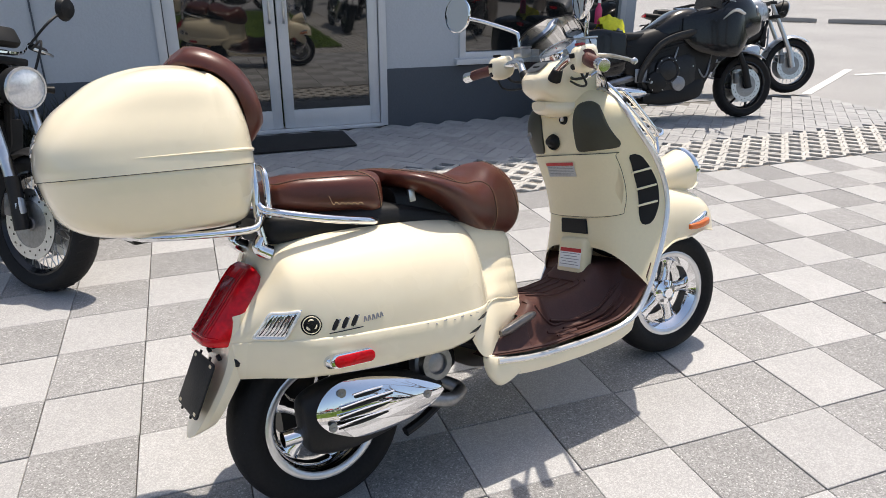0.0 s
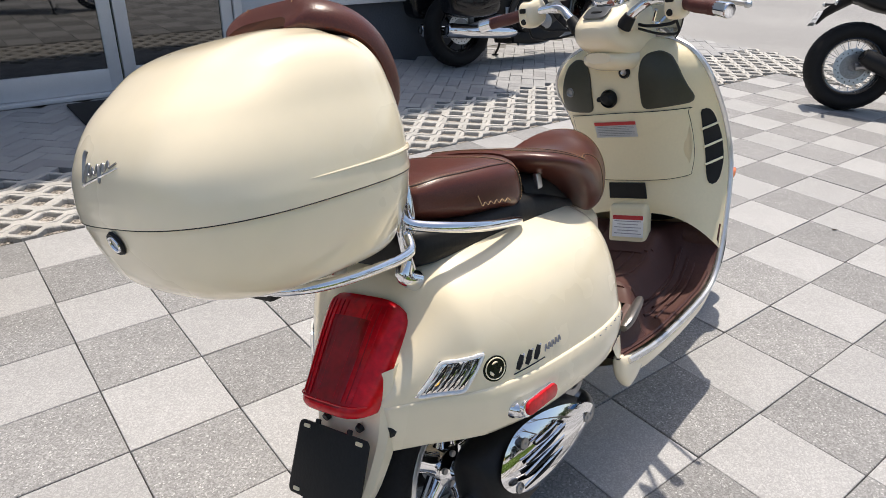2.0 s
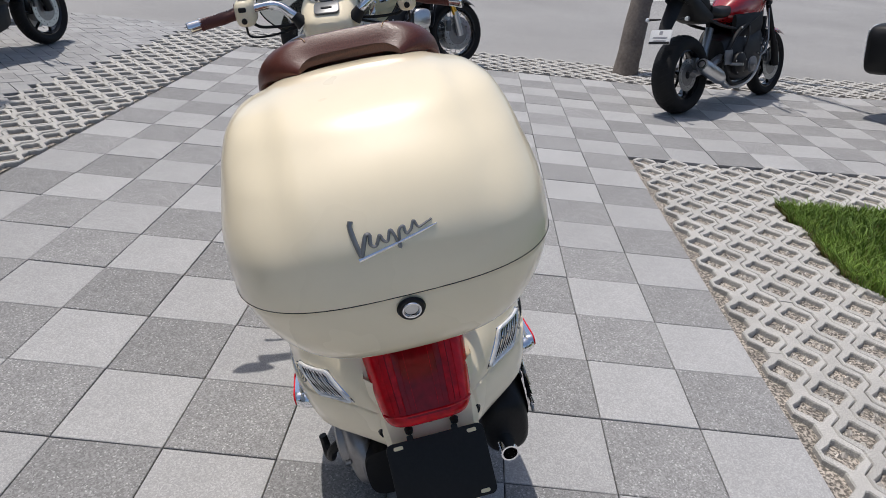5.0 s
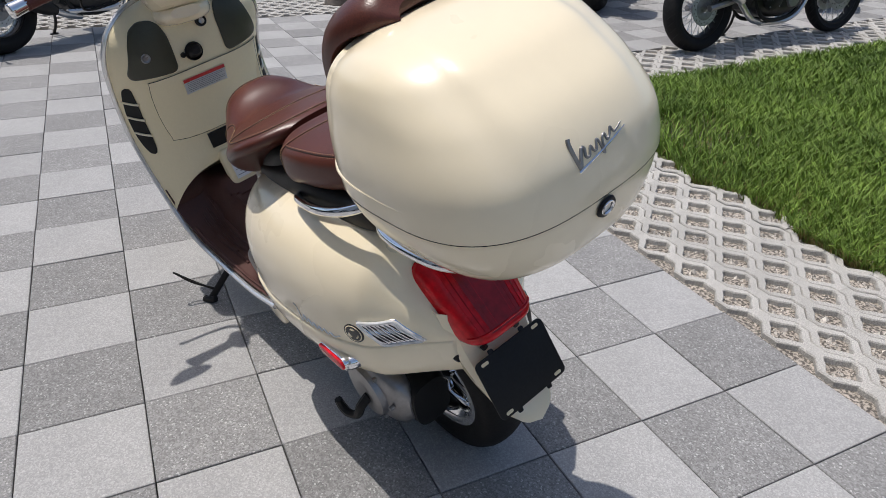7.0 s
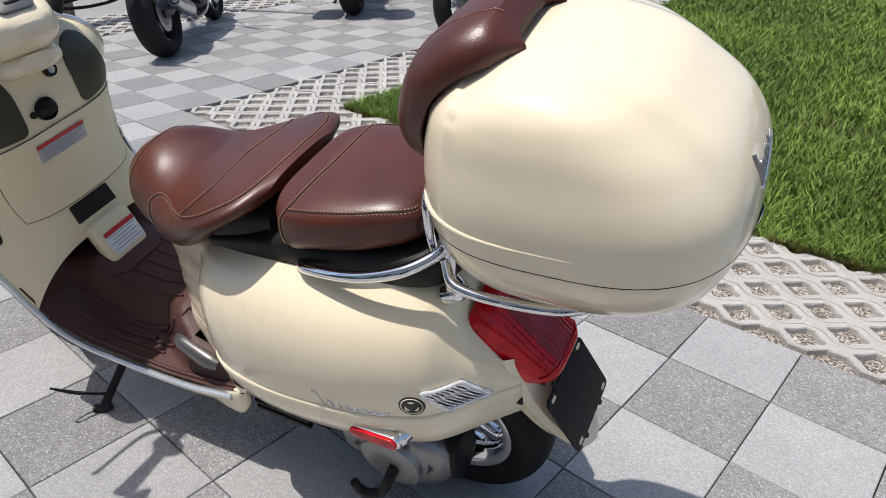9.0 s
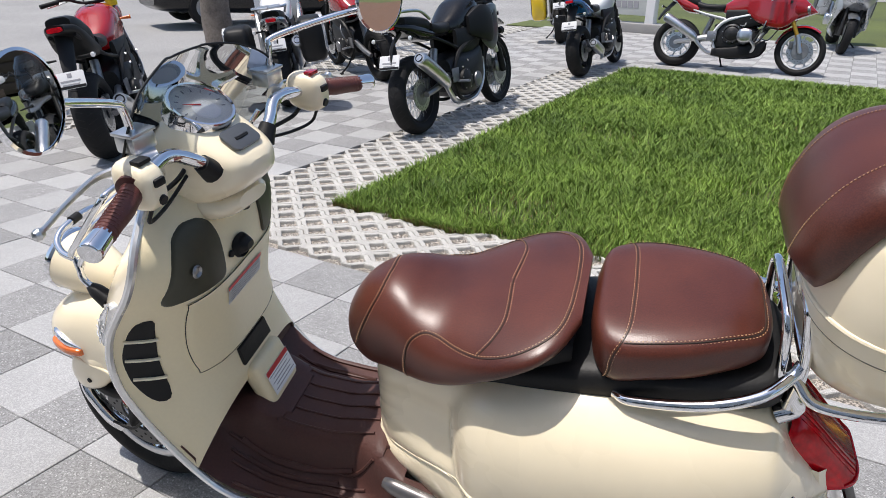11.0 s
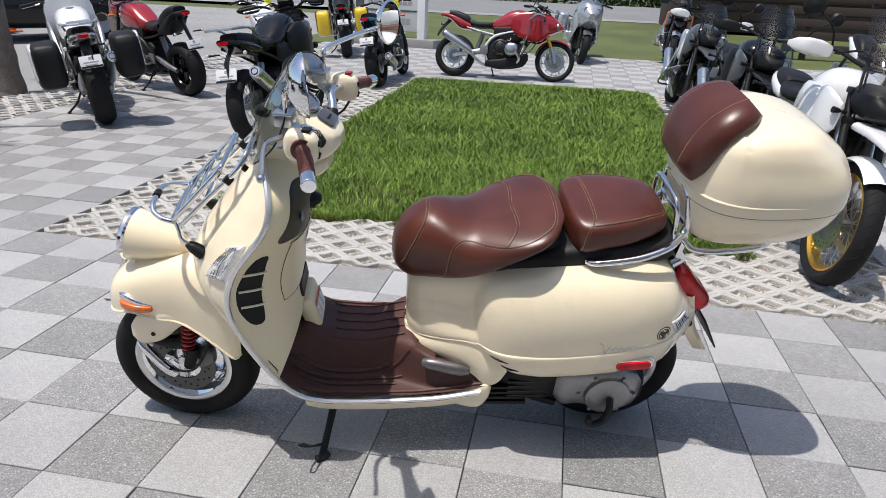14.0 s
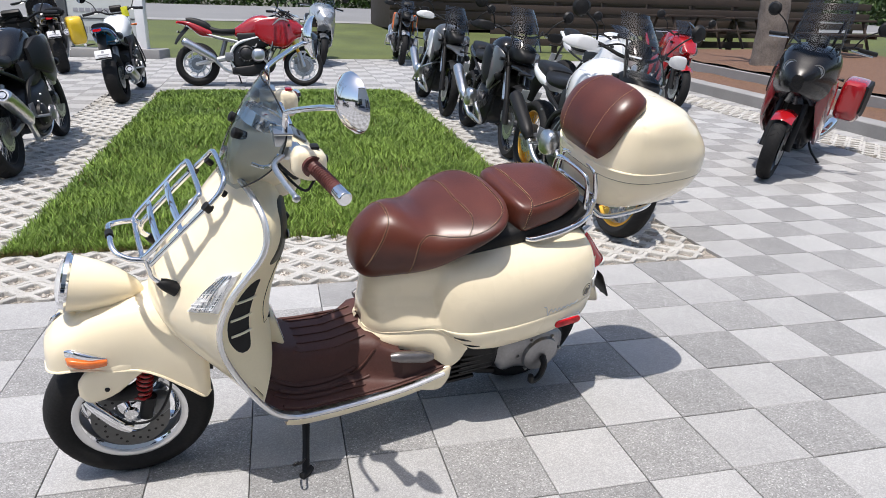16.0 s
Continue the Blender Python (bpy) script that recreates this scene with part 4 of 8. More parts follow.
    for z, x, w in spline([(0.585, -0.165, 0.104), (0.52, -0.182, 0.10), (0.46, -0.197, 0.094), (0.40, -0.226, 0.086), (0.34, -0.262, 0.074), (0.30, -0.286, 0.056), (0.28, -0.297, 0.034), (0.273, -0.30, 0.01)], 24):
        x, z = x + 0.027, 0.585 - (0.585 - z) * 0.91
        rows.append([(x + 0.055, w * 0.99, z + 0.012), (x + 0.02, w, z + 0.004), (x + 0.004, w * 0.86, z), (x, w * 0.5, z), (x - 0.002, 0, z), (x, -w * 0.5, z), (x + 0.004, -w * 0.86, z), (x + 0.02, -w, z + 0.004), (x + 0.055, -w * 0.99, z + 0.012)])
    add("tail_guard", skin(rows, False, False), CREAM, "cream rear mudguard tail")
    for y, z in ((0.044, 0.487), (-0.044, 0.485), (0.0, 0.505)):
        add("hole_plug", revolve([(-0.006, 0.0), (-0.006, 0.007), (0.003, 0.0085)], (-0.172, y, z), (1, 0, 0.2), 12), BLACK)
    m = Matrix(((0, 0.49, -0.87, -0.226), (-1, 0, 0, 0), (0, 0.87, 0.49, 0.424), (0, 0, 0, 1)))
    pl = add("plate_bracket", plate(rounded(0.186, 0.135, 0.012), 0.005, m, 0.0015), BLACK, "empty black number plate bracket")
    for x, y in ((-0.07, 0.058), (0.07, 0.058), (-0.07, -0.058), (0.07, -0.058)):
        add("bracket_slot", plate(rounded(0.018, 0.007, 0.003), 0.0012, m @ Matrix.Translation((x, y, 0.0048)), 0.0), CREAM_MATT, parent=pl)
    for x in (-0.045, 0.04):
        for y in (0.068, -0.068):
            add("bracket_tab", plate(rounded(0.012, 0.016, 0.003), 0.004, m @ Matrix.Translation((x, y, 0.0)), 0.001), BLACK, parent=pl)

    # tail lamp
    ctr_l = spline([(-0.058, 0.0, 0.690), (-0.075, 0.0, 0.683), (-0.108, 0.0, 0.652), (-0.148, 0.0, 0.607), (-0.183, 0.0, 0.568), (-0.205, 0.0, 0.544), (-0.209, 0.0, 0.531), (-0.2, 0.0, 0.521), (-0.165, 0.0, 0.512)], 34)
    edge_l = spline([(-0.048, 0.098, 0.649), (-0.06, 0.102, 0.642), (-0.085, 0.1, 0.61), (-0.112, 0.096, 0.573), (-0.135, 0.091, 0.543), (-0.148, 0.087, 0.527), (-0.152, 0.083, 0.519), (-0.152, 0.079, 0.514), (-0.145, 0.072, 0.508)], 34)
    rings = []
    for c, e in zip(ctr_l, edge_l):
        row = []
        for v in np.concatenate([np.linspace(-1, -0.8, 7), np.linspace(-0.7, 0.7, 13), np.linspace(0.8, 1, 7)]):
            k = (1 - abs(v) ** 5) ** 0.55
            row.append((e[0] + (c[0] - e[0]) * k, e[1] * v, e[2] + (c[2] - e[2]) * k))
        rings.append([(row[0][0] + 0.05, row[0][1] * 0.98, row[0][2] - 0.01)] + row + [(row[-1][0] + 0.05, row[-1][1] * 0.98, row[-1][2] - 0.01)])
    tl = add("tail_lamp", skin(rings, False, False), REDLENS, "glossy red tail lamp lens")
    core = [[(p[0] - 0.001, p[1] * 0.8, p[2] + 0.001) for p in r[6:-6]] for r in rings[7:22]]
    add("lens_core", skin(core, False, False), DEEPRED, "darker core of the lamp", parent=tl)
    add("lens_lip", tube([(p[0] - 0.001, p[1], p[2] + 0.001) for p in rings[20][3:-3:2]], 0.0022, 40, 6), REDLENS, parent=tl)
    for sg in (1, -1):
        for k in range(5):
            i = 8 + k
            add("lens_rib", tube([(p[0] - 0.0006, p[1], p[2] + 0.0004) for p in (r[i if sg < 0 else -1 - i] for r in rings[4:20:3])], 0.0009, 16, 5), DEEPRED if k % 2 else REDLENS, parent=tl)
    # rear indicators
    for sg in (1, -1):
        cor = np.array([[(-0.110, 0.533), (-0.068, 0.591)], [(-0.05, 0.527), (-0.01, 0.591)]])

        def lens_pt(u, v, off):
            x, z = (cor[0, 0] * (1 - u) + cor[1, 0] * u) * (1 - v) + (cor[0, 1] * (1 - u) + cor[1, 1] * u) * v
            return (x - off * 0.5, sg * (cowl_y(x, z) + off * 0.85), z)
        us = [0, 0.0, 0.03, 0.1] + list(np.linspace(0.2, 0.8, 5)) + [0.9, 0.97, 1, 1.0]
        hs = [-0.01, 0.002, 0.004, 0.005] + [0.005] * 5 + [0.005, 0.004, 0.002, -0.01]
        ind = add("rear_indicator", skin([[lens_pt(u, v, min(a, b)) for v, b in zip(us, hs)] for u, a in zip(us, hs)], False, False), CHROME, "clear ribbed rear indicator lens")
        rim = [lens_pt(u, v, 0.0045) for u, v in ((0.05, 0.05), (0.35, 0.04), (0.65, 0.04), (0.95, 0.05), (0.96, 0.35), (0.96, 0.65), (0.95, 0.95), (0.65, 0.96), (0.35, 0.96), (0.05, 0.95), (0.04, 0.65), (0.04, 0.35))]
        add("lens_rim", tube(rim, 0.0036, 64, 8, True), LENS, "pale clear rim of the lens", parent=ind)
        for k in range(15):
            u = 0.12 + 0.0545 * k
            zig = 0.02 * (-1) ** k
            add("lens_rib", tube([lens_pt(u + zig, 0.12, 0.005), lens_pt(u - zig, 0.35, 0.006), lens_pt(u + zig, 0.6, 0.006), lens_pt(u - zig, 0.88, 0.005)], [0.0009, 0.0016, 0.0016, 0.0009], 14, 5), (LENS, DARK, CHROME, GREYPAINT)[k % 4], parent=ind)
        # side reflector on a chrome arm
        rm = Matrix.Translation((0.082, sg * 0.262, 0.454)) @ Matrix.Rotation(radians(5), 4, "Y") @ Matrix(((1, 0, 0, 0), (0, 0, sg, 0), (0, 1, 0, 0), (0, 0, 0, 1)))
        rf = add("reflector", plate(rounded(0.104, 0.028, 0.0135, 6), 0.007, rm, 0.003), REDLENS, "red side reflector in a chrome mount")
        add("mount", plate(rounded(0.112, 0.035, 0.017, 6), 0.016, rm @ Matrix.Translation((-0.004, 0.001, -0.014)), 0.003), CHROME, parent=rf)
        add("mount", tube([(0.035, sg * 0.215, 0.452), (0.032, sg * 0.24, 0.456), (0.04, sg * 0.255, 0.457)], [0.02, 0.018, 0.016], 10, 12), CHROME, parent=rf)
        def on_cowl(pts, off=0.0008):
            return [(x, sg * (cowl_y(x, z) + off), z) for x, z in pts]

        def on_badge(r, off, n=30):
            return on_cowl([(0.003 + r * math.cos(a), 0.552 + 1.08 * r * math.sin(a)) for a in np.linspace(0, 2 * math.pi, n, endpoint=False)], off)
        # round badge
        bd = add("badge", skin([on_badge(r, o) for r, o in ((0.0226, -0.001), (0.0222, 0.0012), (0.015, 0.0014), (0.008, 0.0014), (0.001, 0.0014))]), GLOSSBLACK, "round black badge with cream figure")
        add("badge_ring", tube(on_badge(0.0185, 0.0012, 16), 0.0012, 40, 6, True), CREAM, parent=bd)
        for a0, a1 in ((60, 120), (185, 245), (295, 355)):
            add("badge_mark", tube(on_cowl([(0.003 + 0.0112 * math.cos(radians(a)), 0.552 + 0.0118 * math.sin(radians(a))) for a in np.linspace(a0, a1, 4)], 0.001), [0.0014, 0.0035, 0.0035, 0.0014], 10, 6, flat=0.5), CREAM, parent=bd)
        # side lettering as plain strokes
        if sg < 0:
            for k in range(3):
                x = 0.047 + 0.0225 * k
                add("lettering", tube(on_cowl([(x, 0.53), (x + 0.007, 0.541), (x + 0.015, 0.553)]), [0.0042, 0.0066, 0.0045], 10, 8, flat=0.5), BLACK)
                # pale stroke paints the bright highlight of the dark chrome letter
                add("lettering", tube(on_cowl([(x + 0.006, 0.53), (x + 0.012, 0.541), (x + 0.021, 0.553)]), [0.002, 0.0032, 0.002], 10, 8, flat=0.5), LIPM)
            for k in range(5):
                x = 0.122 + 0.0105 * k
                add("lettering", tube(on_cowl([(x, 0.532), (x + 0.004, 0.545), (x + 0.007, 0.534)]), 0.0018, 8, 5), GREYPRINT)
            add("lettering", tube(on_cowl([(0.038, 0.524), (0.075, 0.523), (0.118, 0.522)]), 0.0014, 8, 5), GLOSSBLACK)
        else:
            add("lettering", tube(on_cowl([(0.2, 0.54), (0.19, 0.536), (0.182, 0.51), (0.177, 0.502), (0.168, 0.524), (0.158, 0.51), (0.149, 0.522), (0.139, 0.509), (0.131, 0.521), (0.12, 0.509), (0.112, 0.521), (0.103, 0.512), (0.095, 0.523), (0.083, 0.513), (0.075, 0.523), (0.063, 0.516), (0.045, 0.526)]), 0.0017, 80, 5), SATIN)

    # --- engine, silencer, stand ---
    eng = add("engine", loft_x([(0.50, 0.05, 0.34, 0.24, 0.02), (0.42, 0.09, 0.37, 0.2, 0.03), (0.28, 0.11, 0.37, 0.17, 0.05), (0.12, 0.08, 0.34, 0.15, 0.09), (-0.02, 0.05, 0.31, 0.18, 0.11)], 20, 24, 3), BLACK, "dark engine block under the body")
    tc = add("belt_cover", loft_x([(0.27, 0.012, 0.30, 0.22, 0.15), (0.24, 0.03, 0.335, 0.19, 0.155), (0.18, 0.036, 0.35, 0.2, 0.16), (0.1, 0.04, 0.36, 0.175, 0.165), (0.02, 0.03, 0.33, 0.19, 0.16), (-0.01, 0.01, 0.29, 0.22, 0.155)], 24, 22, 3), ALLOY, "cast aluminium transmission cover")
    add("cover_ring", revolve([(0.0, 0.075), (0.02, 0.07), (0.026, 0.05), (0.02, 0.0)], (0.11, 0.19, 0.265), (0, 1, 0), 32), ALLOY, parent=tc)
    for k in range(6):
        a = k * 1.047
        add("cover_bolt", revolve([(0, 0.006), (0.012, 0.006), (0.012, 0)], (0.11 + 0.09 * math.cos(a), 0.19, 0.265 + 0.075 * math.sin(a)), (0, 1, 0), 8), STEEL, parent=tc)
    add("kick_lever", tube([(0.10, 0.21, 0.255), (0.105, 0.235, 0.235), (0.12, 0.245, 0.2), (0.15, 0.255, 0.19), (0.17, 0.258, 0.20), (0.175, 0.26, 0.225)], [0.013, 0.012, 0.011, 0.011, 0.011, 0.010], 24, 8), BLACK)
    for k in range(4):
        add("cooling_fin", box((0.44, 0.16, 0.20 + 0.022 * k), (0.16, 0.03, 0.012), 0.003), BLACK, parent=eng)
    add("cylinder_shroud", loft_x([(0.47, 0.03, 0.33, 0.23, 0.12), (0.40, 0.045, 0.35, 0.21, 0.125), (0.30, 0.045, 0.35, 0.2, 0.13), (0.26, 0.02, 0.33, 0.22, 0.13)], 12, 16, 3), BLACK, parent=eng)
    for k in range(4):
        add("cooling_fin", box((0.36, 0.165, 0.232 + 0.02 * k), (0.13, 0.02, 0.008), 0.003), ENGINEM, parent=eng)
    add("sticker", box((0.26, 0.185, 0.362), (0.045, 0.004, 0.02), 0.001), YELLOWPAINT, "small yellow sticker", parent=eng)
    add("engine_pipe", tube([(0.40, -0.08, 0.25), (0.44, -0.13, 0.22), (0.38, -0.17, 0.22), (0.30, -0.17, 0.25)], 0.02, 20, 10), STEEL, "dull exhaust pipe", parent=eng)
    add("water_pump", revolve([(0, 0.06), (0.03, 0.058), (0.04, 0.04), (0.05, 0.02), (0.05, 0)], (0.36, -0.11, 0.33), (0, -1, 0), 28), ALLOY, "cast engine side cover", parent=eng)
    add("pump_ring", revolve([(0.035, 0.05), (0.055, 0.046), (0.055, 0.03), (0.035, 0.028)], (0.36, -0.11, 0.33), (0, -1, 0), 28), STEEL, parent=eng)
    mu = add("silencer", loft_x([(-0.045, 0.02, 0.33, 0.26, -0.165), (-0.03, 0.05, 0.37, 0.225, -0.165), (0.05, 0.058, 0.39, 0.205, -0.168), (0.16, 0.055, 0.38, 0.21, -0.168), (0.26, 0.045, 0.345, 0.225, -0.165), (0.33, 0.028, 0.30, 0.235, -0.155), (0.37, 0.012, 0.275, 0.245, -0.145)], 26, 26, 2.8), BLACK, "black silencer can")
    out = spline([(-0.02, 0.335), (0.005, 0.372), (0.05, 0.392), (0.12, 0.385), (0.2, 0.36), (0.28, 0.322), (0.33, 0.29), (0.325, 0.272), (0.28, 0.25), (0.2, 0.236), (0.1, 0.238), (0.03, 0.262), (-0.01, 0.30)], 60, True)
    ctr = np.array((0.15, 0.31))
    rings = [[(ctr[0] + (x - ctr[0]) * f, -0.222 - 0.024 * (1 - f ** 2.5), ctr[1] + (z - ctr[1]) * f) for x, z in out] for f in (1.0, 0.97, 0.9, 0.7, 0.4, 0.1)]
    hs = add("heat_shield", skin(rings, True, True), CHROME, "mirror chrome heat shield with slots", mu)
    for k in range(4):
        z = 0.352 - 0.021 * k
        x0, x1 = (0.075, 0.145) if k == 0 else (0.045 - 0.008 * k, 0.185 - 0.01 * k)
        add("slot", tube([(x0, -0.243, z + 0.018 * (0.1 - x0)), ((x0 + x1) / 2, -0.2465, z), (x1, -0.243, z - 0.018 * (x1 - 0.1))], [0.004, 0.0065, 0.004], 14, 8, flat=0.5), DARK, parent=hs)
        add("slot_rim", tube([(x0 - 0.004, -0.2445, z + 0.008), ((x0 + x1) / 2, -0.2475, z + 0.009), (x1 + 0.004, -0.2445, z + 0.005)], 0.0022, 14, 6), CHROME, parent=hs)
    for x, z in ((0.045, 0.372), (0.01, 0.296), (0.275, 0.292)):
        add("screw", revolve([(0, 0.011), (0.004, 0.011), (0.004, 0.004), (0.001, 0.0)], (x, -0.236, z), (0, -1, 0), 16), STEEL, parent=hs)
    add("tailpipe", revolve([(0, 0.02), (0.07, 0.02), (0.07, 0.016), (0.01, 0.016), (0.01, 0.0)], (-0.02, -0.155, 0.272), (-1, 0, 0.05), 20), CHROME, "chrome exhaust tip", mu)
    add("inner_guard", loft_x([(0.36, 0.07, 0.40, 0.36), (0.2, 0.075, 0.50, 0.45), (0.05, 0.075, 0.52, 0.47), (-0.1, 0.072, 0.50, 0.44), (-0.16, 0.06, 0.45, 0.38)], 20, 16, 4), BLACK, "black inner rear mudguard")
    add("underbody", loft_x([(0.62, 0.12, 0.4, 0.25), (0.4, 0.14, 0.44, 0.36), (0.1, 0.15, 0.47, 0.42), (-0.15, 0.1, 0.49, 0.46)], 14, 16, 4), BLACK)
    ss = add("side_stand", tube([(0.97, 0.12, 0.225), (0.973, 0.17, 0.196), (0.988, 0.23, 0.14), (1.004, 0.288, 0.084)], [0.013, 0.013, 0.011, 0.012], 14, 10), BLACK, "black side stand, folded out")
    add("stand_foot", tube([(0.985, 0.28, 0.088), (1.004, 0.296, 0.083), (1.022, 0.304, 0.085)], 0.012, 8, 8), BLACK, parent=ss)
    add("stand_tang", tube([(0.998, 0.262, 0.112), (1.03, 0.315, 0.16), (1.048, 0.345, 0.205), (1.056, 0.35, 0.211), (1.062, 0.345, 0.2), (1.045, 0.31, 0.152), (1.012, 0.268, 0.108)], 0.0035, 40, 6), BLACK, parent=ss)
    for sg in (-1, 1):
        add("centre_stand", tube([(0.42, sg * 0.10, 0.21), (0.32, sg * 0.12, 0.175), (0.25, sg * 0.13, 0.16)], 0.014, 14, 8), BLACK, "folded black centre stand")

    # --- leg shield, floor ---
    E = [(1.144, 0.03, 1.006), (1.135, 0.085, 1.004), (1.123, 0.141, 0.992), (1.11, 0.197, 0.959), (1.11, 0.228, 0.916), (1.127, 0.241, 0.872), (1.163, 0.243, 0.822), (1.204, 0.243, 0.761), (1.232, 0.244, 0.686),
         (1.234, 0.247, 0.614), (1.213, 0.248, 0.542), (1.175, 0.247, 0.459), (1.127, 0.245, 0.374), (1.076, 0.241, 0.31), (1.01, 0.236, 0.277), (0.908, 0.232, 0.267), (0.787, 0.23, 0.269), (0.647, 0.227, 0.278), (0.517, 0.221, 0.30)]
    C = [(1.15, 1.01), (1.153, 1.006), (1.16, 0.994), (1.187, 0.958), (1.225, 0.915), (1.26, 0.868), (1.30, 0.815), (1.342, 0.755), (1.376, 0.685),
         (1.378, 0.615), (1.34, 0.54), (1.265, 0.452), (1.195, 0.365), (1.125, 0.29), (1.045, 0.24), (0.92, 0.218), (0.80, 0.216), (0.66, 0.222), (0.53, 0.24)]
    es, cs = spline(E, 60), spline(C, 60)
    rows = []
    for e, c in zip(es, cs):
        row = []
        for v in np.linspace(-1, 1, 31):
            k = 1 - abs(v) ** 2.0
            row.append((e[0] + (c[0] - e[0]) * k, e[1] * v, e[2] + (c[1] - e[2]) * k))
        rows.append(row)
    add("leg_shield", skin(rows, False, False), CREAM, "glossy cream leg shield and floor pan")
    # inner panel
    Ei = [(e[0] - 0.005, e[1] - 0.002, e[2] - 0.001) for e in E[:13]]
    Ci = [(1.10, 1.03), (1.085, 1.02), (1.06, 1.0), (1.038, 0.962), (1.03, 0.912), (1.03, 0.862), (1.036, 0.81), (1.05, 0.745), (1.064, 0.68), (1.072, 0.62), (1.07, 0.565), (1.064, 0.525), (1.066, 0.495)]
    ei, ci = spline(Ei, 44), spline(Ci, 44)
    def inner(u, v):
        """Point of the inner panel; u from top to bottom, v across."""
        i = u * 43
        a = int(min(i, 42))
        f = i - a
        e, c = ei[a] * (1 - f) + ei[a + 1] * f, ci[a] * (1 - f) + ci[a + 1] * f
        k = 1 - abs(v) ** 3.6
        return Vector((e[0] + (c[0] - e[0]) * k, e[1] * v, e[2] + (c[1] - e[2]) * k))
    def on_inner(y, z, off=0.0):
        """Point of the inner panel at y, z, lifted towards the rider."""
        u = 0.5
        for _ in range(30):
            w = float(np.interp(u * 43, range(44), ei[:, 1]))
            p = inner(u, max(-1, min(1, y / w)))
            u = min(1, max(0, u + (p.z - z) * 1.2))
        return p + Vector((-off, 0, 0))
    add("inner_panel", skin([[inner(u, v) for v in np.linspace(-1, 1, 41)] for u in np.linspace(0, 1, 44)], False, False), CREAM_MATT, "cream inner leg shield panel")
    def patch(name, outline, off, m, label="", parent=None, thick=0.004, inset=0.93):
        """A thin panel lying on the inner panel, with a rounded edge."""
        o = np.array(outline)
        ctr = o.mean(0)
        rings = []
        for s, h in ((1.0, off - 0.004), (1.0, off + thick * 0.5), (1 - (1 - inset) * 0.5, off + thick), (inset, off + thick), (0.6, off + thick), (0.25, off + thick), (0.02, off + thick)):
            rings.append([on_inner(*(ctr + (q - ctr) * s), h) for q in o])
        return add(name, skin(rings, True, True), m, label, parent)
    def poly(pts, n):
        """Straight-sided outline with its corners slightly eased."""
        p = np.array(list(pts) + [pts[0]], float)
        d = np.concatenate([[0], np.cumsum(np.linalg.norm(p[1:] - p[:-1], axis=1))])
        w = np.linspace(0, d[-1], n, endpoint=False)
        q = np.stack([np.interp(w, d, p[:, 0]), np.interp(w, d, p[:, 1])], 1)
        return (np.roll(q, 1, 0) + 2 * q + np.roll(q, -1, 0)) / 4
    gl = spline([(-0.186, 0.79), (-0.18, 0.803), (0.0, 0.808), (0.15, 0.803), (0.167, 0.79), (0.17, 0.70), (0.162, 0.615), (0.145, 0.60), (0.0, 0.596), (-0.155, 0.60), (-0.178, 0.62), (-0.186, 0.70)], 48, True)
    gb = patch("glove_box", gl, 0.003, CREAM_MATT, "cream glove box lid", thick=0.003)
    add("lid_seam", tube([on_inner(y, z, 0.004) for y, z in gl], 0.0011, 96, 5, True), DARK, parent=gb)
    for sg in (1, -1):
        oo = [(sg * a, b) for a, b in ((0.074, 0.915), (0.082, 0.952), (0.098, 0.968), (0.13, 0.972), (0.16, 0.955), (0.178, 0.92), (0.206, 0.835), (0.2, 0.817), (0.085, 0.814), (0.076, 0.824))]
        pd = patch("olive_cover", poly(oo, 56), 0.002, OLIVE, "dark olive plastic cover")
        if sg > 0:
            add("cover_lock", revolve([(0, 0.0), (0, 0.006), (0.004, 0.011), (0.0, 0.014)], on_inner(0.15, 0.878, 0.008), (-1, 0, 0), 18), STEEL, parent=pd)
        # vents with cream bars
        vv = [(sg * a, b) for a, b in ((0.209, 0.792), (0.226, 0.792), (0.231, 0.76), (0.236, 0.69), (0.237, 0.62), (0.232, 0.575), (0.224, 0.555), (0.21, 0.565), (0.205, 0.60), (0.205, 0.72))]
        vt = patch("side_vent", poly(vv, 44), 0.002, DARK, "black louvred side vent", thick=0.0015)
        for z in (0.735, 0.68, 0.627):
            add("vent_bar", tube([on_inner(sg * 0.204, z - 0.004, 0.006), on_inner(sg * 0.22, z, 0.009), on_inner(sg * 0.236, z + 0.004, 0.006)], 0.0038, 8, 6), CREAM, parent=vt)
    add("key_lock", revolve([(0, 0.0), (0.002, 0.006), (0.008, 0.009), (0.008, 0.015), (0, 0.017)], on_inner(-0.033, 0.923, 0.0), (-1, 0, 0.1), 20), BLACK, "black ignition key barrel")
    add("barrel", revolve([(0.004, 0.0), (0.01, 0.008), (0.004, 0.009)], on_inner(-0.033, 0.923, 0.0), (-1, 0, 0.1), 16), SATIN)
    hk = add("bag_hook", loft_x([(1.0, 0.012, 0.865, 0.85, 0.02), (1.012, 0.02, 0.872, 0.84, 0.02), (1.03, 0.024, 0.876, 0.83, 0.02)], 8, 16, 2.5), BLACK, "black folding bag hook")
    add("hook_ring", revolve([(0, 0.02), (0.012, 0.024), (0.004, 0.027)], on_inner(0.02, 0.853, 0.002), (-1, 0, 0), 24), BLACK, parent=hk)
    add("button", revolve([(0, 0.008), (0.005, 0.007), (0.005, 0)], on_inner(0.052, 0.852, 0.002), (-1, 0, 0), 14), BLACK)
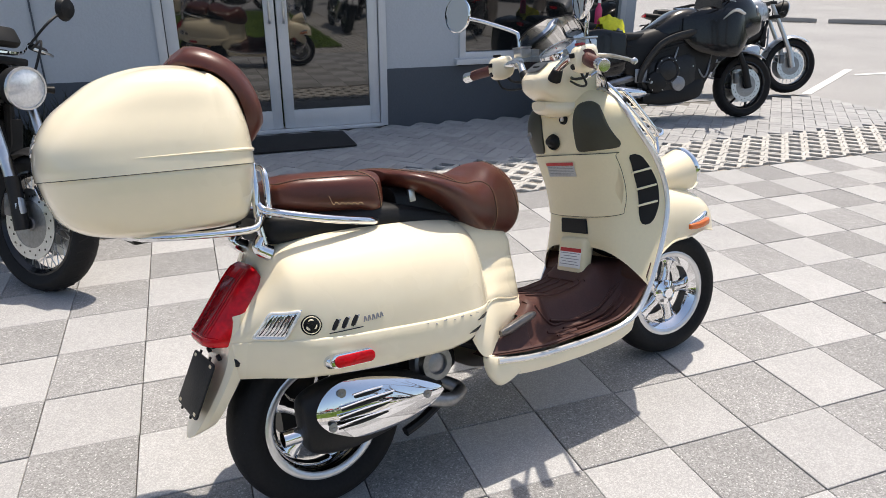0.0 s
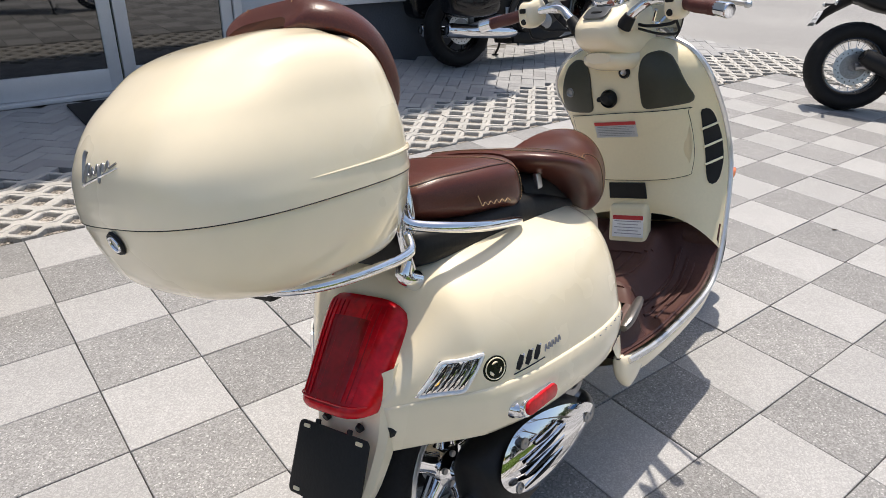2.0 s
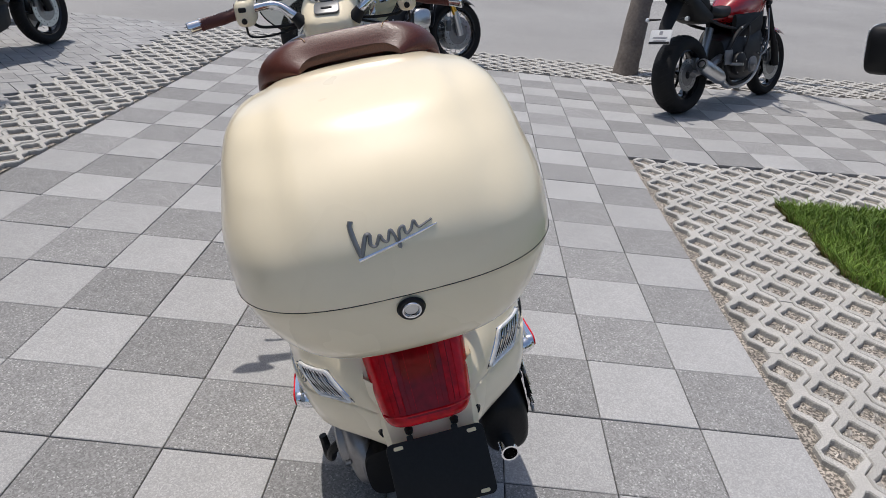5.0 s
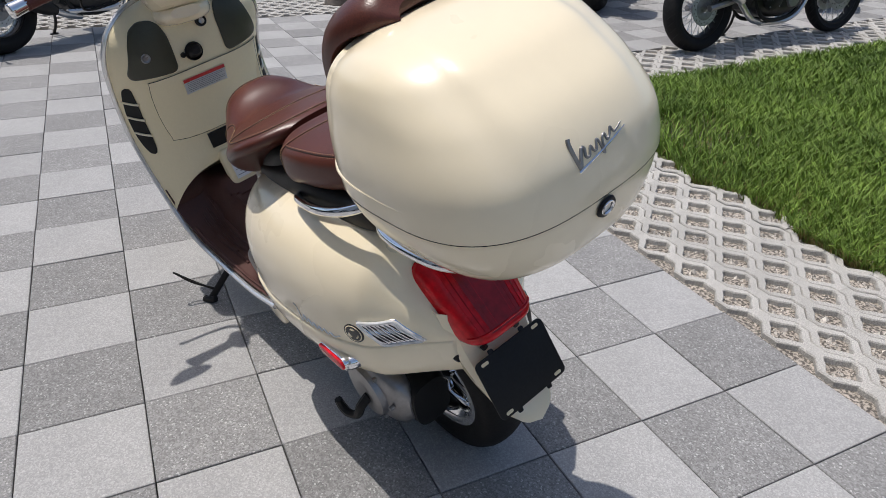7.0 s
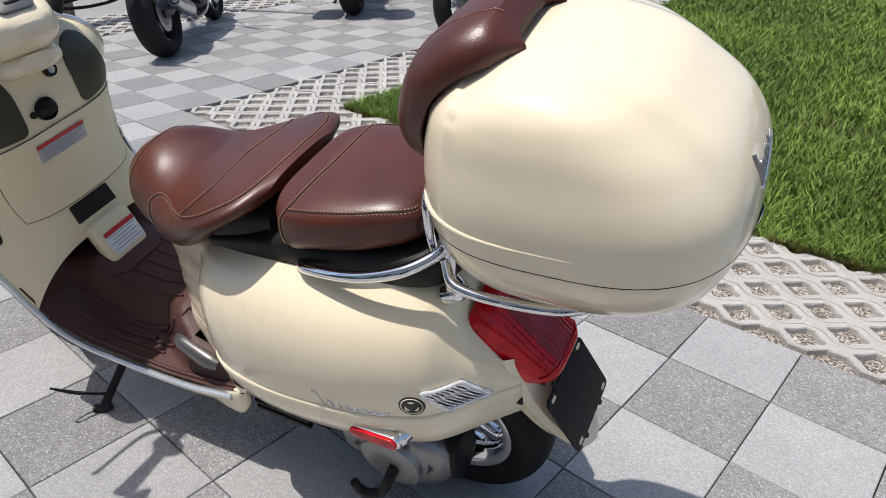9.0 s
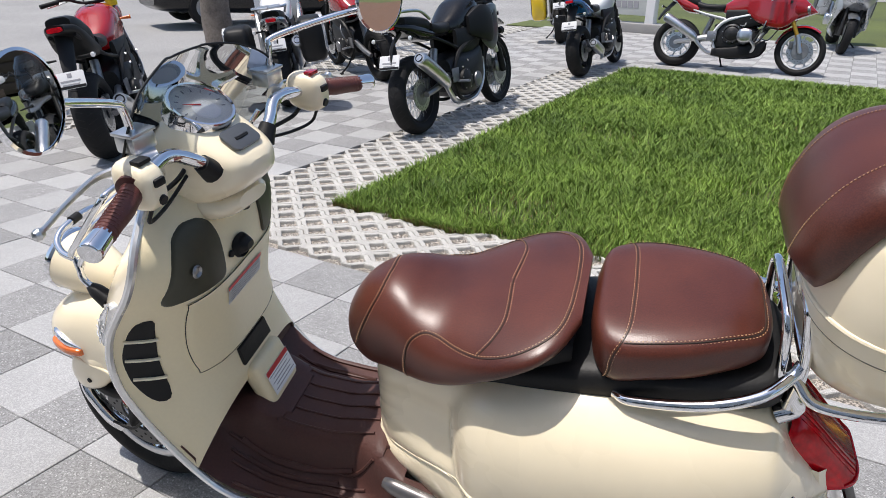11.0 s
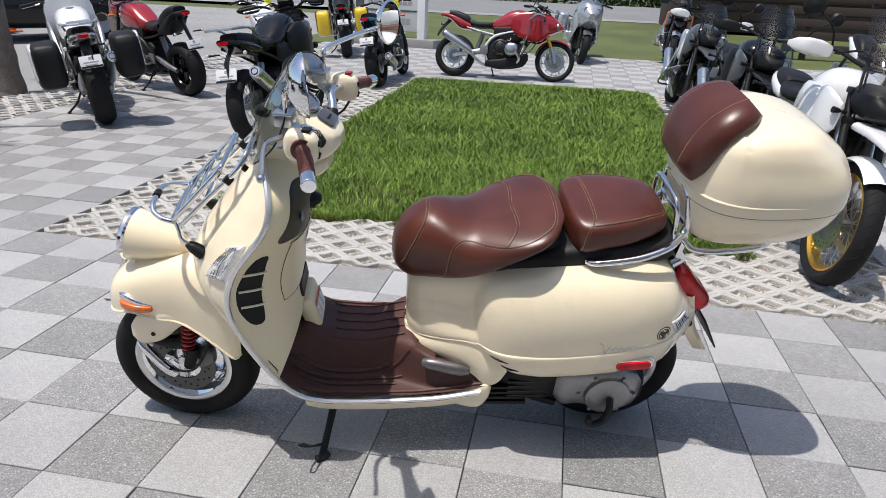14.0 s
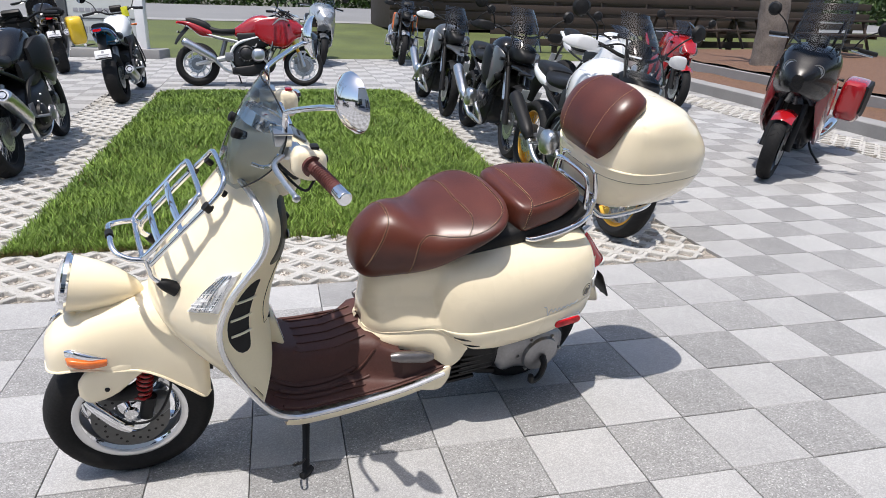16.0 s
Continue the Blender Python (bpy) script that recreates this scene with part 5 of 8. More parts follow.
    def label_at(y0, y1, z0, z1, head, off=0.008, body=WHITE):
        o = [(y0, z1), (y1, z1), (y1, z0), (y0, z0)]
        q = [on_inner(*p, off) for p in o]
        bm = bmesh.new()
        bm.faces.new([bm.verts.new(p) for p in q])
        bmesh.ops.solidify(bm, geom=bm.faces[:], thickness=0.0006)
        lb = add("warning_label", bm, body, "white paper warning label with red heading", smooth=False)
        zz = z1 - (z1 - z0) * head
        bm = bmesh.new()
        bm.faces.new([bm.verts.new(on_inner(*p, off + 0.001)) for p in ((y0, z1), (y1, z1), (y1, zz), (y0, zz))])
        add("heading", bm, REDPRINT, parent=lb, smooth=False)
        for k in range(6):
            zk = zz - (zz - z0) * (k + 0.8) / 7
            bm = bmesh.new()
            a = y0 + (y1 - y0) * 0.06
            b = y0 + (y1 - y0) * (0.95 - 0.12 * (k % 3 == 2))
            bm.faces.new([bm.verts.new(on_inner(*p, off + 0.001)) for p in ((a, zk + 0.0006), (b, zk + 0.0006), (b, zk - 0.0006), (a, zk - 0.0006))])
            add("print", bm, GREYPRINT, parent=lb, smooth=False)
        return lb
    label_at(0.08, -0.052, 0.735, 0.783, 0.22, 0.0085)
    bp = patch("dark_plate", [(0.066, 0.588), (-0.05, 0.588), (-0.055, 0.54), (0.066, 0.54)], 0.003, BLACK, "small black data plate", inset=0.95)
    # battery cover nose with its label
    nr = Matrix.Rotation(radians(16), 4, "Y")
    add("tunnel_nose", box((1.05, 0.0, 0.46), (0.05, 0.125, 0.13), 0.02, rot=nr, seg=4), CREAM_MATT, "cream cover at the head of the floor tunnel")
    lb = add("warning_label", box((1.0225, -0.005, 0.463), (0.0012, 0.1, 0.066), 0.0, rot=nr), WHITE, "white paper warning label with red heading", smooth=False)
    add("heading", box((1.0295, -0.005, 0.4885), (0.0016, 0.098, 0.013), 0.0, rot=nr), REDPRINT, parent=lb, smooth=False)
    for k in range(5):
        add("print", box((1.0265 - 0.0026 * k, -0.005, 0.4775 - 0.009 * k), (0.0016, 0.088 - 0.02 * (k % 2), 0.0022), 0.0, rot=nr), GREYPRINT, parent=lb, smooth=False)
    # chrome edge trim
    for sg in (1, -1):
        add("edge_trim", tube([(e[0] + 0.002, sg * (e[1] + 0.002), e[2]) for e in es[2:]], 0.0085, 110, 8), LIPM, "polished aluminium edge trim")
    add("edge_trim", tube([(e[0] + 0.002, e[1], e[2]) for e in es[4:0:-1]] + [(e[0] + 0.002, -e[1], e[2]) for e in es[:5]], 0.0085, 24, 8), LIPM)
    # under-floor cream sill and plugs
    for sg in (1, -1):
        add("sill", skin([[(e[0], sg * (e[1] + 0.001), e[2] - 0.004), (e[0], sg * (e[1] + 0.002), e[2] - 0.016), (e[0], sg * (e[1] - 0.012), e[2] - 0.05), (e[0], sg * (e[1] - 0.04), e[2] - 0.062)] for e in es[44:]], False, False), CREAM, "cream sill under the floor")
        add("sill_plug", revolve([(0, 0.0), (0, 0.012), (-0.003, 0.013)], (0.70, sg * 0.222, 0.252), (0, sg, -0.3), 16), BLACK)
    # floor mat
    def floor_z(x, y):
        a = abs(y)
        side = np.interp(x, [0.50, 0.62, 0.72, 0.9, 1.0, 1.05, 1.09, 1.125, 1.145, 1.165], [0.318, 0.298, 0.288, 0.286, 0.292, 0.31, 0.34, 0.382, 0.415, 0.45])
        tun = np.interp(x, [0.48, 0.495, 0.515, 0.55, 0.62, 0.66, 0.70, 0.745, 0.78, 0.86, 0.96, 1.03, 1.06], [0.30, 0.315, 0.335, 0.35, 0.37, 0.383, 0.392, 0.412, 0.405, 0.385, 0.39, 0.42, 0.44])
        ctr, soft = np.interp(x, [0.66, 0.80], [0.19, 0.118]), np.interp(x, [0.66, 0.80], [0.005, 0.011])
        k = 1 / (1 + math.exp(max(-40, min(40, (a - ctr) / soft))))
        return side + max(0, tun - side) * k
    for seg, x0, x1, ya, yb in (("front", 0.66, 1.16, -1, 1), ("left", 0.485, 0.66, 0.7, 1), ("right", 0.485, 0.66, -1, -0.7)):
        rows = []
        for x in np.linspace(x0, x1, 44 if seg == "front" else 18):
            ew = float(np.interp(x, [e[0] for e in es[::-1][:32]], [e[1] for e in es[::-1][:32]])) - 0.004
            rows.append([(x - 0.012 * (floor_z(x, v * ew) > 0.4), v * ew, floor_z(x, v * ew)) for v in np.linspace(ya, yb, 81 if seg == "front" else 30)])
        add("floor_mat", skin(rows, False, False), MAT_RUBBER, "ribbed brown rubber floor mat")
    for sg in (1, -1):
        for k, y in enumerate((0.135, 0.158, 0.18)):
            add("mat_rib", tube([(x, sg * y, floor_z(x, y) + 0.001) for x in np.linspace(0.74 + 0.02 * k, 1.105 - 0.012 * k, 12)], 0.0045, 30, 6), MAT_RUBBER)
        add("mat_rim", tube([(x, sg * (float(np.interp(x, [e[0] for e in es[::-1][:32]], [e[1] for e in es[::-1][:32]])) - 0.016), floor_z(x, 0.21) + 0.002) for x in np.linspace(0.49, 1.06, 16)], 0.005, 40, 6), MAT_RUBBER)
        pg = add("foot_peg", tube([(0.70, sg * 0.176, 0.378), (0.67, sg * 0.186, 0.38), (0.59, sg * 0.198, 0.37), (0.558, sg * 0.197, 0.364)], [0.012, 0.018, 0.019, 0.012], 14, 12, flat=0.7), PEGM, "folded metal passenger foot peg")
    for sg in (1, -1):
        for k in range(3):
            xs = np.linspace(0.80 + 0.03 * k, 1.075 - 0.02 * k, 14)
            yy = [sg * (0.128 + 0.022 * k + 0.012 * math.sin(3.14 * (x - 0.8) / 0.3)) for x in xs]
            add("mat_rib", tube([(x, y, floor_z(x, y) + 0.003) for x, y in zip(xs, yy)], 0.007, 40, 8, flat=0.6), MAT_RUBBER)
    for k in range(5):
        y = -0.08 + 0.04 * k
        add("mat_rib", tube([(x, y, floor_z(x, y) + 0.0005) for x in np.linspace(0.755, 1.03, 10)], 0.003, 20, 6), MAT_RUBBER)
    # --- front mudguard, headlamp, fork ---
    G = [(1.655, 0.03, 0.515, 0.455), (1.645, 0.07, 0.54, 0.452), (1.615, 0.10, 0.575, 0.462), (1.56, 0.115, 0.61, 0.474), (1.49, 0.118, 0.632, 0.462), (1.42, 0.12, 0.645, 0.458), (1.36, 0.128, 0.648, 0.435), (1.29, 0.135, 0.64, 0.385), (1.25, 0.134, 0.625, 0.352), (1.232, 0.12, 0.60, 0.362)]
    rings = []
    for x, w, zt, zb in spline(G, 40):
        row = []
        for a in np.linspace(0, math.pi, 25):
            c, s = math.cos(a), math.sin(a)
            row.append((x, w * math.copysign(abs(c) ** 0.75, c), zb + (zt - zb) * abs(s) ** 0.62))
        rings.append(row)
    mg = add("front_mudguard", skin(rings, False, False), CREAM, "glossy cream front mudguard", steer=True)
    for sg in (1, -1):
        add("guard_lip", tube([(r[0 if sg > 0 else -1][0], r[0 if sg > 0 else -1][1], r[0][2]) for r in rings], 0.004, 60, 6), CREAM, parent=mg, steer=True)
        sm = add("side_marker", loft_x([(1.49, 0.005, 0.502, 0.492, sg * 0.117), (1.496, 0.010, 0.507, 0.487, sg * 0.119), (1.535, 0.012, 0.511, 0.487, sg * 0.123), (1.578, 0.012, 0.516, 0.492, sg * 0.115), (1.59, 0.006, 0.514, 0.498, sg * 0.108)], 14, 16, 4), AMBER, "amber side marker on a chrome mount", steer=True)
        add("marker_mount", loft_x([(1.492, 0.004, 0.509, 0.503, sg * 0.116), (1.53, 0.012, 0.527, 0.505, sg * 0.117), (1.57, 0.014, 0.54, 0.508, sg * 0.107), (1.592, 0.008, 0.535, 0.508, sg * 0.098)], 12, 14, 3.5), CHROME, parent=sm, steer=True)
    add("guard_crest", tube([(1.654, 0, 0.505), (1.628, 0, 0.567), (1.60, 0, 0.592)], [0.004, 0.006, 0.003], 12, 6), CHROME, "small chrome crest strip", parent=mg, steer=True)
    hd = Vector((1.0, 0, 0.22)).normalized()
    hl = add("headlamp", revolve([(-0.175, 0.0), (-0.172, 0.012), (-0.15, 0.032), (-0.10, 0.056), (-0.05, 0.07), (0.0, 0.077), (0.012, 0.078)], (1.563, 0, 0.68), hd, 40), CREAM, "cream bullet headlamp on the mudguard", steer=True)
    add("bezel", revolve([(0.006, 0.078), (0.012, 0.082), (0.022, 0.08), (0.026, 0.073), (0.02, 0.072)], (1.563, 0, 0.68), hd, 40), CHROME, parent=hl, steer=True)
    add("lens", revolve([(0.022, 0.073), (0.034, 0.055), (0.041, 0.025), (0.043, 0.0)], (1.563, 0, 0.68), hd, 40), LENS, "clear fluted headlamp lens", parent=hl, steer=True)
    add("lamp_foot", loft_x([(1.43, 0.03, 0.66, 0.63), (1.5, 0.05, 0.64, 0.6), (1.56, 0.045, 0.62, 0.59)], 10, 16, 2.5), CREAM, parent=hl, steer=True)
    fc = add("fork_cover", loft_x([(1.572, 0.012, 0.425, 0.375, 0.10), (1.545, 0.018, 0.46, 0.352, 0.102), (1.48, 0.02, 0.49, 0.375, 0.102), (1.42, 0.018, 0.5, 0.43, 0.10), (1.37, 0.012, 0.49, 0.46, 0.095)], 16, 18, 3), CREAM, "cream suspension arm cover", steer=True)
    add("cover_screw", revolve([(0, 0.0), (0, 0.006), (-0.003, 0.007)], (1.50, 0.125, 0.405), (0, 1, 0), 10), DARK, parent=fc, steer=True)
    add("swing_link", tube([(1.562, 0.098, 0.356), (1.54, 0.105, 0.33), (1.49, 0.108, 0.27), (1.462, 0.1, 0.24)], [0.016, 0.021, 0.023, 0.022], 14, 14, flat=0.75), CHROME, "polished trailing link arm", steer=True)
    sp = bmesh.new()
    tube([(1.40 + 0.018 * t / 7 + 0.02 * math.cos(t * 6.283), 0.085 + 0.02 * math.sin(t * 6.283), 0.44 - 0.11 * t / 7) for t in np.linspace(0, 7, 85)], 0.0042, 170, 6, bm=sp)
    shk = add("shock_absorber", tube([(1.39, 0.085, 0.46), (1.425, 0.085, 0.27)], [0.009, 0.009], 3, 10), BLACK, "front shock absorber with red spring", steer=True)
    add("spring", sp, SPRING_RED, parent=shk, steer=True)
    add("reservoir", tube([(1.40, 0.09, 0.34), (1.415, 0.095, 0.27)], [0.02, 0.018], 3, 12), BLACK, parent=shk, steer=True)
    add("brake_hose", tube([(1.36, 0.07, 0.5), (1.34, 0.1, 0.38), (1.39, 0.12, 0.28), (1.47, 0.12, 0.27)], 0.004, 24, 6), BLACK, steer=True)
    add("fork_tube", tube([(1.25, 0.0, 0.62), (1.36, 0.03, 0.42), (1.44, 0.085, 0.36), (1.53, 0.09, 0.37)], [0.025, 0.024, 0.022, 0.02], 16, 10), BLACK, steer=True)
    # wheel well lining behind the mudguard
    add("wheel_lining", loft_x([(1.40, 0.10, 0.60, 0.50), (1.30, 0.11, 0.58, 0.42), (1.235, 0.10, 0.5, 0.38)], 10, 16, 3), BLACK)
    # front indicators in the shield
    for sg in (1, -1):
        cor = np.array([[(0.176, 0.694), (0.234, 0.716)], [(0.20, 0.812), (0.227, 0.83)]])

        def shield_pt(u, v, off):
            y, z = (cor[0, 0] * (1 - u) + cor[1, 0] * u) * (1 - v) + (cor[0, 1] * (1 - u) + cor[1, 1] * u) * v
            best = None
            for e, c in zip(es, cs):
                k = 1 - min(1, y / e[1]) ** 2.0
                q = (e[0] + (c[0] - e[0]) * k, e[2] + (c[1] - e[2]) * k)
                if e[2] > 0.5 and (best is None or abs(q[1] - z) < abs(best[1] - z)):
                    best = q
            return (best[0] + off * 0.8, sg * (y + off * 0.45), z + off * 0.25)
        us = [0, 0.0, 0.03, 0.1] + list(np.linspace(0.2, 0.8, 5)) + [0.9, 0.97, 1, 1.0]
        hs = [-0.012, 0.004, 0.010, 0.013] + [0.014] * 5 + [0.013, 0.010, 0.004, -0.012]
        fi = add("front_indicator", skin([[shield_pt(u, v, min(a, b)) for v, b in zip(us, hs)] for u, a in zip(us, hs)], False, False), LENS, "clear ribbed front indicator lens")
        for k in range(10):
            v = 0.1 + 0.09 * k
            add("lens_rib", tube([shield_pt(0.06, v, 0.0135), shield_pt(0.5, v, 0.0145), shield_pt(0.94, v, 0.0135)], 0.0014, 6, 5), CHROME if k % 2 else RIBM, parent=fi)
        for k in range(5):
            u = 0.14 + 0.09 * k
            add("lens_facet", tube([shield_pt(u, 0.08, 0.014), shield_pt(u, 0.5, 0.015), shield_pt(u, 0.92, 0.014)], 0.0012, 6, 5), LENS, parent=fi)

    # --- seats ---
    SEAT_TOP = {"rider_seat": 0.2, "passenger_seat": 1.0}

    def seat(name, st, m, label, e=2.7, n=44):
        return add(name, loft_x(st, n, 56, e, e + SEAT_TOP[name]), m, label)
    sd = [(0.80, 0.02, 0.712, 0.675), (0.787, 0.058, 0.758, 0.634), (0.75, 0.088, 0.806, 0.604), (0.70, 0.108, 0.834, 0.604), (0.655, 0.13, 0.833, 0.613), (0.615, 0.15, 0.821, 0.625), (0.57, 0.167, 0.816, 0.645), (0.525, 0.185, 0.826, 0.678), (0.479, 0.20, 0.837, 0.72), (0.426, 0.207, 0.849, 0.765), (0.379, 0.195, 0.861, 0.797), (0.345, 0.16, 0.867, 0.815), (0.32, 0.10, 0.866, 0.832)]
    s1 = seat("rider_seat", sd, LEATHER, "brown leather rider saddle with tan stitching", 2.25)
    pdl = [(0.305, 0.06, 0.845, 0.805), (0.291, 0.125, 0.868, 0.766), (0.26, 0.157, 0.873, 0.75), (0.2, 0.16, 0.881, 0.768), (0.135, 0.147, 0.886, 0.776), (0.08, 0.127, 0.888, 0.788), (0.045, 0.11, 0.882, 0.80), (0.022, 0.088, 0.872, 0.812), (0.01, 0.045, 0.858, 0.828)]
    s2 = seat("passenger_seat", pdl, LEATHER, "brown leather passenger seat with tan stitching", 3.0)
    def on_seat(st, x, t, e, off=0.0008):
        """Point of a seat's surface at x and ring angle t."""
        k = sorted(tuple(q) for q in spline(st, 60))
        w, zt, zb = (float(np.interp(x, [s[0] for s in k], [s[i] for s in k])) for i in (1, 2, 3))
        c, s = math.cos(t), math.sin(t)
        e = e + (0.2 if st is sd else 1.0) if s > 0 else e
        return ((x), (w + off) * math.copysign(abs(c) ** (2 / e), c), (zt + zb) / 2 + ((zt - zb) / 2 + off) * math.copysign(abs(s) ** (2 / e), s))
    def stitch(st, path, e, parent):
        """Two rows of small stitches along a path of (x, angle in degrees)."""
        p = spline([on_seat(st, x, radians(a), e, 0.0006) for x, a in path], 30)
        n = int(sum(np.linalg.norm(p[1:] - p[:-1], axis=1)) / 0.0032)
        dense = spline(path, 200)
        p = np.array([on_seat(st, x, radians(a), e, 0.0006) for x, a in dense])
        cum = np.concatenate([[0], np.cumsum(np.linalg.norm(p[1:] - p[:-1], axis=1))])
        p = np.array([[np.interp(w, cum, p[:, i]) for i in range(3)] for w in np.linspace(0, cum[-1], n)])
        zm = float(np.mean([q[3] for q in st]))
        for d in (-0.0035, 0.0035):
            bm = bmesh.new()
            for k in range(1, n - 2, 2):
                q0, q1 = Vector(p[k]), Vector(p[k + 1])
                t = (q1 - q0).normalized()
                nr = (q0 - Vector((q0.x, 0, zm))).normalized()
                o = t.cross(nr).normalized() * d
                tube([q0 + o, q1 + o * 1.0 - t * 0.0006], 0.0008, 2, 4, smooth=False, bm=bm)
            add("stitching", bm, STITCH, parent=parent, kind="stuff")
            if d > 0:
                add("seat_seam", tube(p[::4], 0.0009, n // 2, 5), SEAMM, parent=parent)
    for fl in (0, 1):
        side = [(0.338, 90), (0.342, 60), (0.355, 42), (0.385, 34), (0.43, 28), (0.48, 27), (0.53, 34), (0.57, 42), (0.60, 41), (0.625, 26), (0.636, 6), (0.642, -20), (0.645, -50)]
        stitch(sd, [(x, 180 - a if fl else a) for x, a in side], 2.25, s1)
        stitch(sd, [(x, 180 - a if fl else a) for x, a in ((0.487, 29), (0.465, 45), (0.452, 60), (0.452, 75), (0.458, 90))], 2.25, s1)
        stitch(sd, [(x, 180 - a if fl else a) for x, a in ((0.698, 90), (0.705, 60), (0.724, 35), (0.748, 10), (0.772, -15))], 2.25, s1)
        stitch(pdl, [(x, 180 - a if fl else a) for x, a in ((0.236, 90), (0.24, 60), (0.249, 38), (0.262, 10), (0.273, -40))], 3.0, s2)
        stitch(pdl, [(x, 180 - a if fl else a) for x, a in ((0.247, 36), (0.18, 37), (0.1, 38), (0.05, 42), (0.03, 55), (0.025, 90))], 3.0, s2)
    # script on the passenger seat flank, as a plain stroke
    add("lettering", tube([(0.215 - 0.0075 * k, -0.1625 + 0.0011 * k, 0.795 + 0.0012 * k + (0.006 if k % 2 else 0) + (0.014 if k == 11 else 0)) for k in range(12)], 0.0009, 90, 5), STITCH, parent=s2)
    add("seat_base", loft_x([(0.50, 0.13, 0.72, 0.67), (0.40, 0.145, 0.76, 0.68), (0.28, 0.15, 0.79, 0.70), (0.1, 0.142, 0.80, 0.72), (0.0, 0.125, 0.81, 0.73), (-0.03, 0.08, 0.80, 0.74)], 24, 28, 4), BLACK, "black moulded seat base")
    add("seat_base", loft_x([(0.62, 0.09, 0.70, 0.64), (0.5, 0.12, 0.76, 0.66), (0.4, 0.13, 0.81, 0.68), (0.33, 0.12, 0.82, 0.70)], 14, 24, 4), BLACK)
    add("seat_clip", box((0.375, -0.125, 0.79), (0.02, 0.012, 0.035), 0.004), SATIN)

    # --- chrome rails and top case ---
    for sg in (1, -1):
        gr = add("grab_rail", tube([(0.251, sg * 0.148, 0.746), (0.22, sg * 0.165, 0.752), (0.114, sg * 0.175, 0.778), (0.031, sg * 0.158, 0.802), (-0.018, sg * 0.118, 0.82), (-0.032, sg * 0.104, 0.838)], [0.008, 0.0105, 0.0105, 0.0105, 0.0105, 0.0105], 40, 10), CHROME, "chrome passenger grab rail")
        add("back_post", tube([(-0.03, sg * 0.105, 0.74), (-0.035, sg * 0.105, 0.80), (-0.03, sg * 0.105, 0.87), (-0.022, sg * 0.09, 0.93)], 0.0095, 20, 10), CHROME, parent=gr)
        add("rack_arm", tube([(-0.029, sg * 0.112, 0.806), (-0.061, sg * 0.14, 0.786), (-0.153, sg * 0.15, 0.793), (-0.25, sg * 0.14, 0.805), (-0.30, sg * 0.09, 0.81), (-0.312, 0, 0.81)], 0.009, 36, 10), CHROME, "chrome top case rack", parent=gr)
        add("rack_foot", tube([(-0.03, sg * 0.10, 0.76), (-0.045, sg * 0.10, 0.735), (-0.02, sg * 0.10, 0.715)], [0.014, 0.016, 0.02], 10, 10), CHROME, parent=gr)
    add("back_bar", tube([(-0.022, 0.09, 0.93), (-0.02, 0.05, 0.945), (-0.02, -0.05, 0.945), (-0.022, -0.09, 0.93)], 0.0095, 20, 10), CHROME)
    add("back_bar", tube([(-0.005, 0.10, 0.80), (0.0, 0.10, 0.86), (0.004, 0.088, 0.905), (0.006, 0.05, 0.92), (0.006, -0.05, 0.92), (0.004, -0.088, 0.905), (0.0, -0.10, 0.86), (-0.005, -0.10, 0.80)], 0.0085, 50, 10), CHROME)
    add("back_bar", tube([(-0.03, 0.1, 0.85), (-0.03, 0.0, 0.85), (-0.03, -0.1, 0.85)], 0.008, 8, 10), CHROME)
    add("rack_plate", box((-0.19, 0, 0.803), (0.24, 0.18, 0.016), 0.006), BLACK, "black mounting plate under the top case")

    def case_ring(z, xr, xf, w, n=64, e=3.0):
        out = []
        for t in np.linspace(0, 2 * math.pi, n, endpoint=False):
            c, s = math.cos(t), math.sin(t)
            out.append(((xr + xf) / 2 + (xf - xr) / 2 * math.copysign(abs(c) ** (2 / e), c), w * math.copysign(abs(s) ** (2 / e), s), z))
        return [(x, y, q - 0.05 * (x + 0.23)) for x, y, q in out]
    low = [(0.808, -0.33, -0.067, 0.122, 2.9), (0.823, -0.393, -0.041, 0.156, 2.9), (0.853, -0.433, -0.029, 0.182, 2.9), (0.893, -0.449, -0.02, 0.207, 2.9), (0.93, -0.457, -0.014, 0.2195, 2.9), (0.944, -0.458, -0.0125, 0.221, 2.9)]
    cl = add("case_base", skin([case_ring(p[0], p[1], p[2], p[3], 72, p[4]) for p in spline(low, 20)]), CREAM, "cream lower shell of the top case")
    hi = [(0.945, -0.461, -0.011, 0.2235, 2.9), (0.975, -0.4605, -0.009, 0.2235, 2.9), (1.024, -0.449, -0.01, 0.22, 2.9), (1.075, -0.416, -0.018, 0.21, 2.9), (1.115, -0.367, -0.033, 0.199, 2.85), (1.145, -0.32, -0.066, 0.181, 2.8), (1.165, -0.255, -0.11, 0.143, 2.7), (1.175, -0.19, -0.148, 0.05, 2.5)]

    def lid_ring(p):
        r = case_ring(p[0], p[1], p[2], p[3], 96, p[4])
        f = max(0.0, min(1.0, (p[0] - 1.0) / 0.07))
        out = []
        for x, y, zz in r:
            g = 1 / (1 + math.exp(-(abs(y) - 0.118) / 0.006)) if x < -0.10 else 0.0
            out.append((x + 0.005 * g * f * min(1.0, max(0.0, (-0.2 - x) / 0.1)), y - math.copysign(0.002, y) * g * f, zz - 0.006 * g * f))
        return out
    ld = add("case_lid", skin([lid_ring(p) for p in spline(hi, 44)]), CREAM, "cream domed lid of the top case")
    add("case_seam", tube(case_ring(0.9445, -0.4605, -0.0115, 0.2232, 48, 2.9), 0.0009, 140, 6, True), SEAMM, parent=ld)
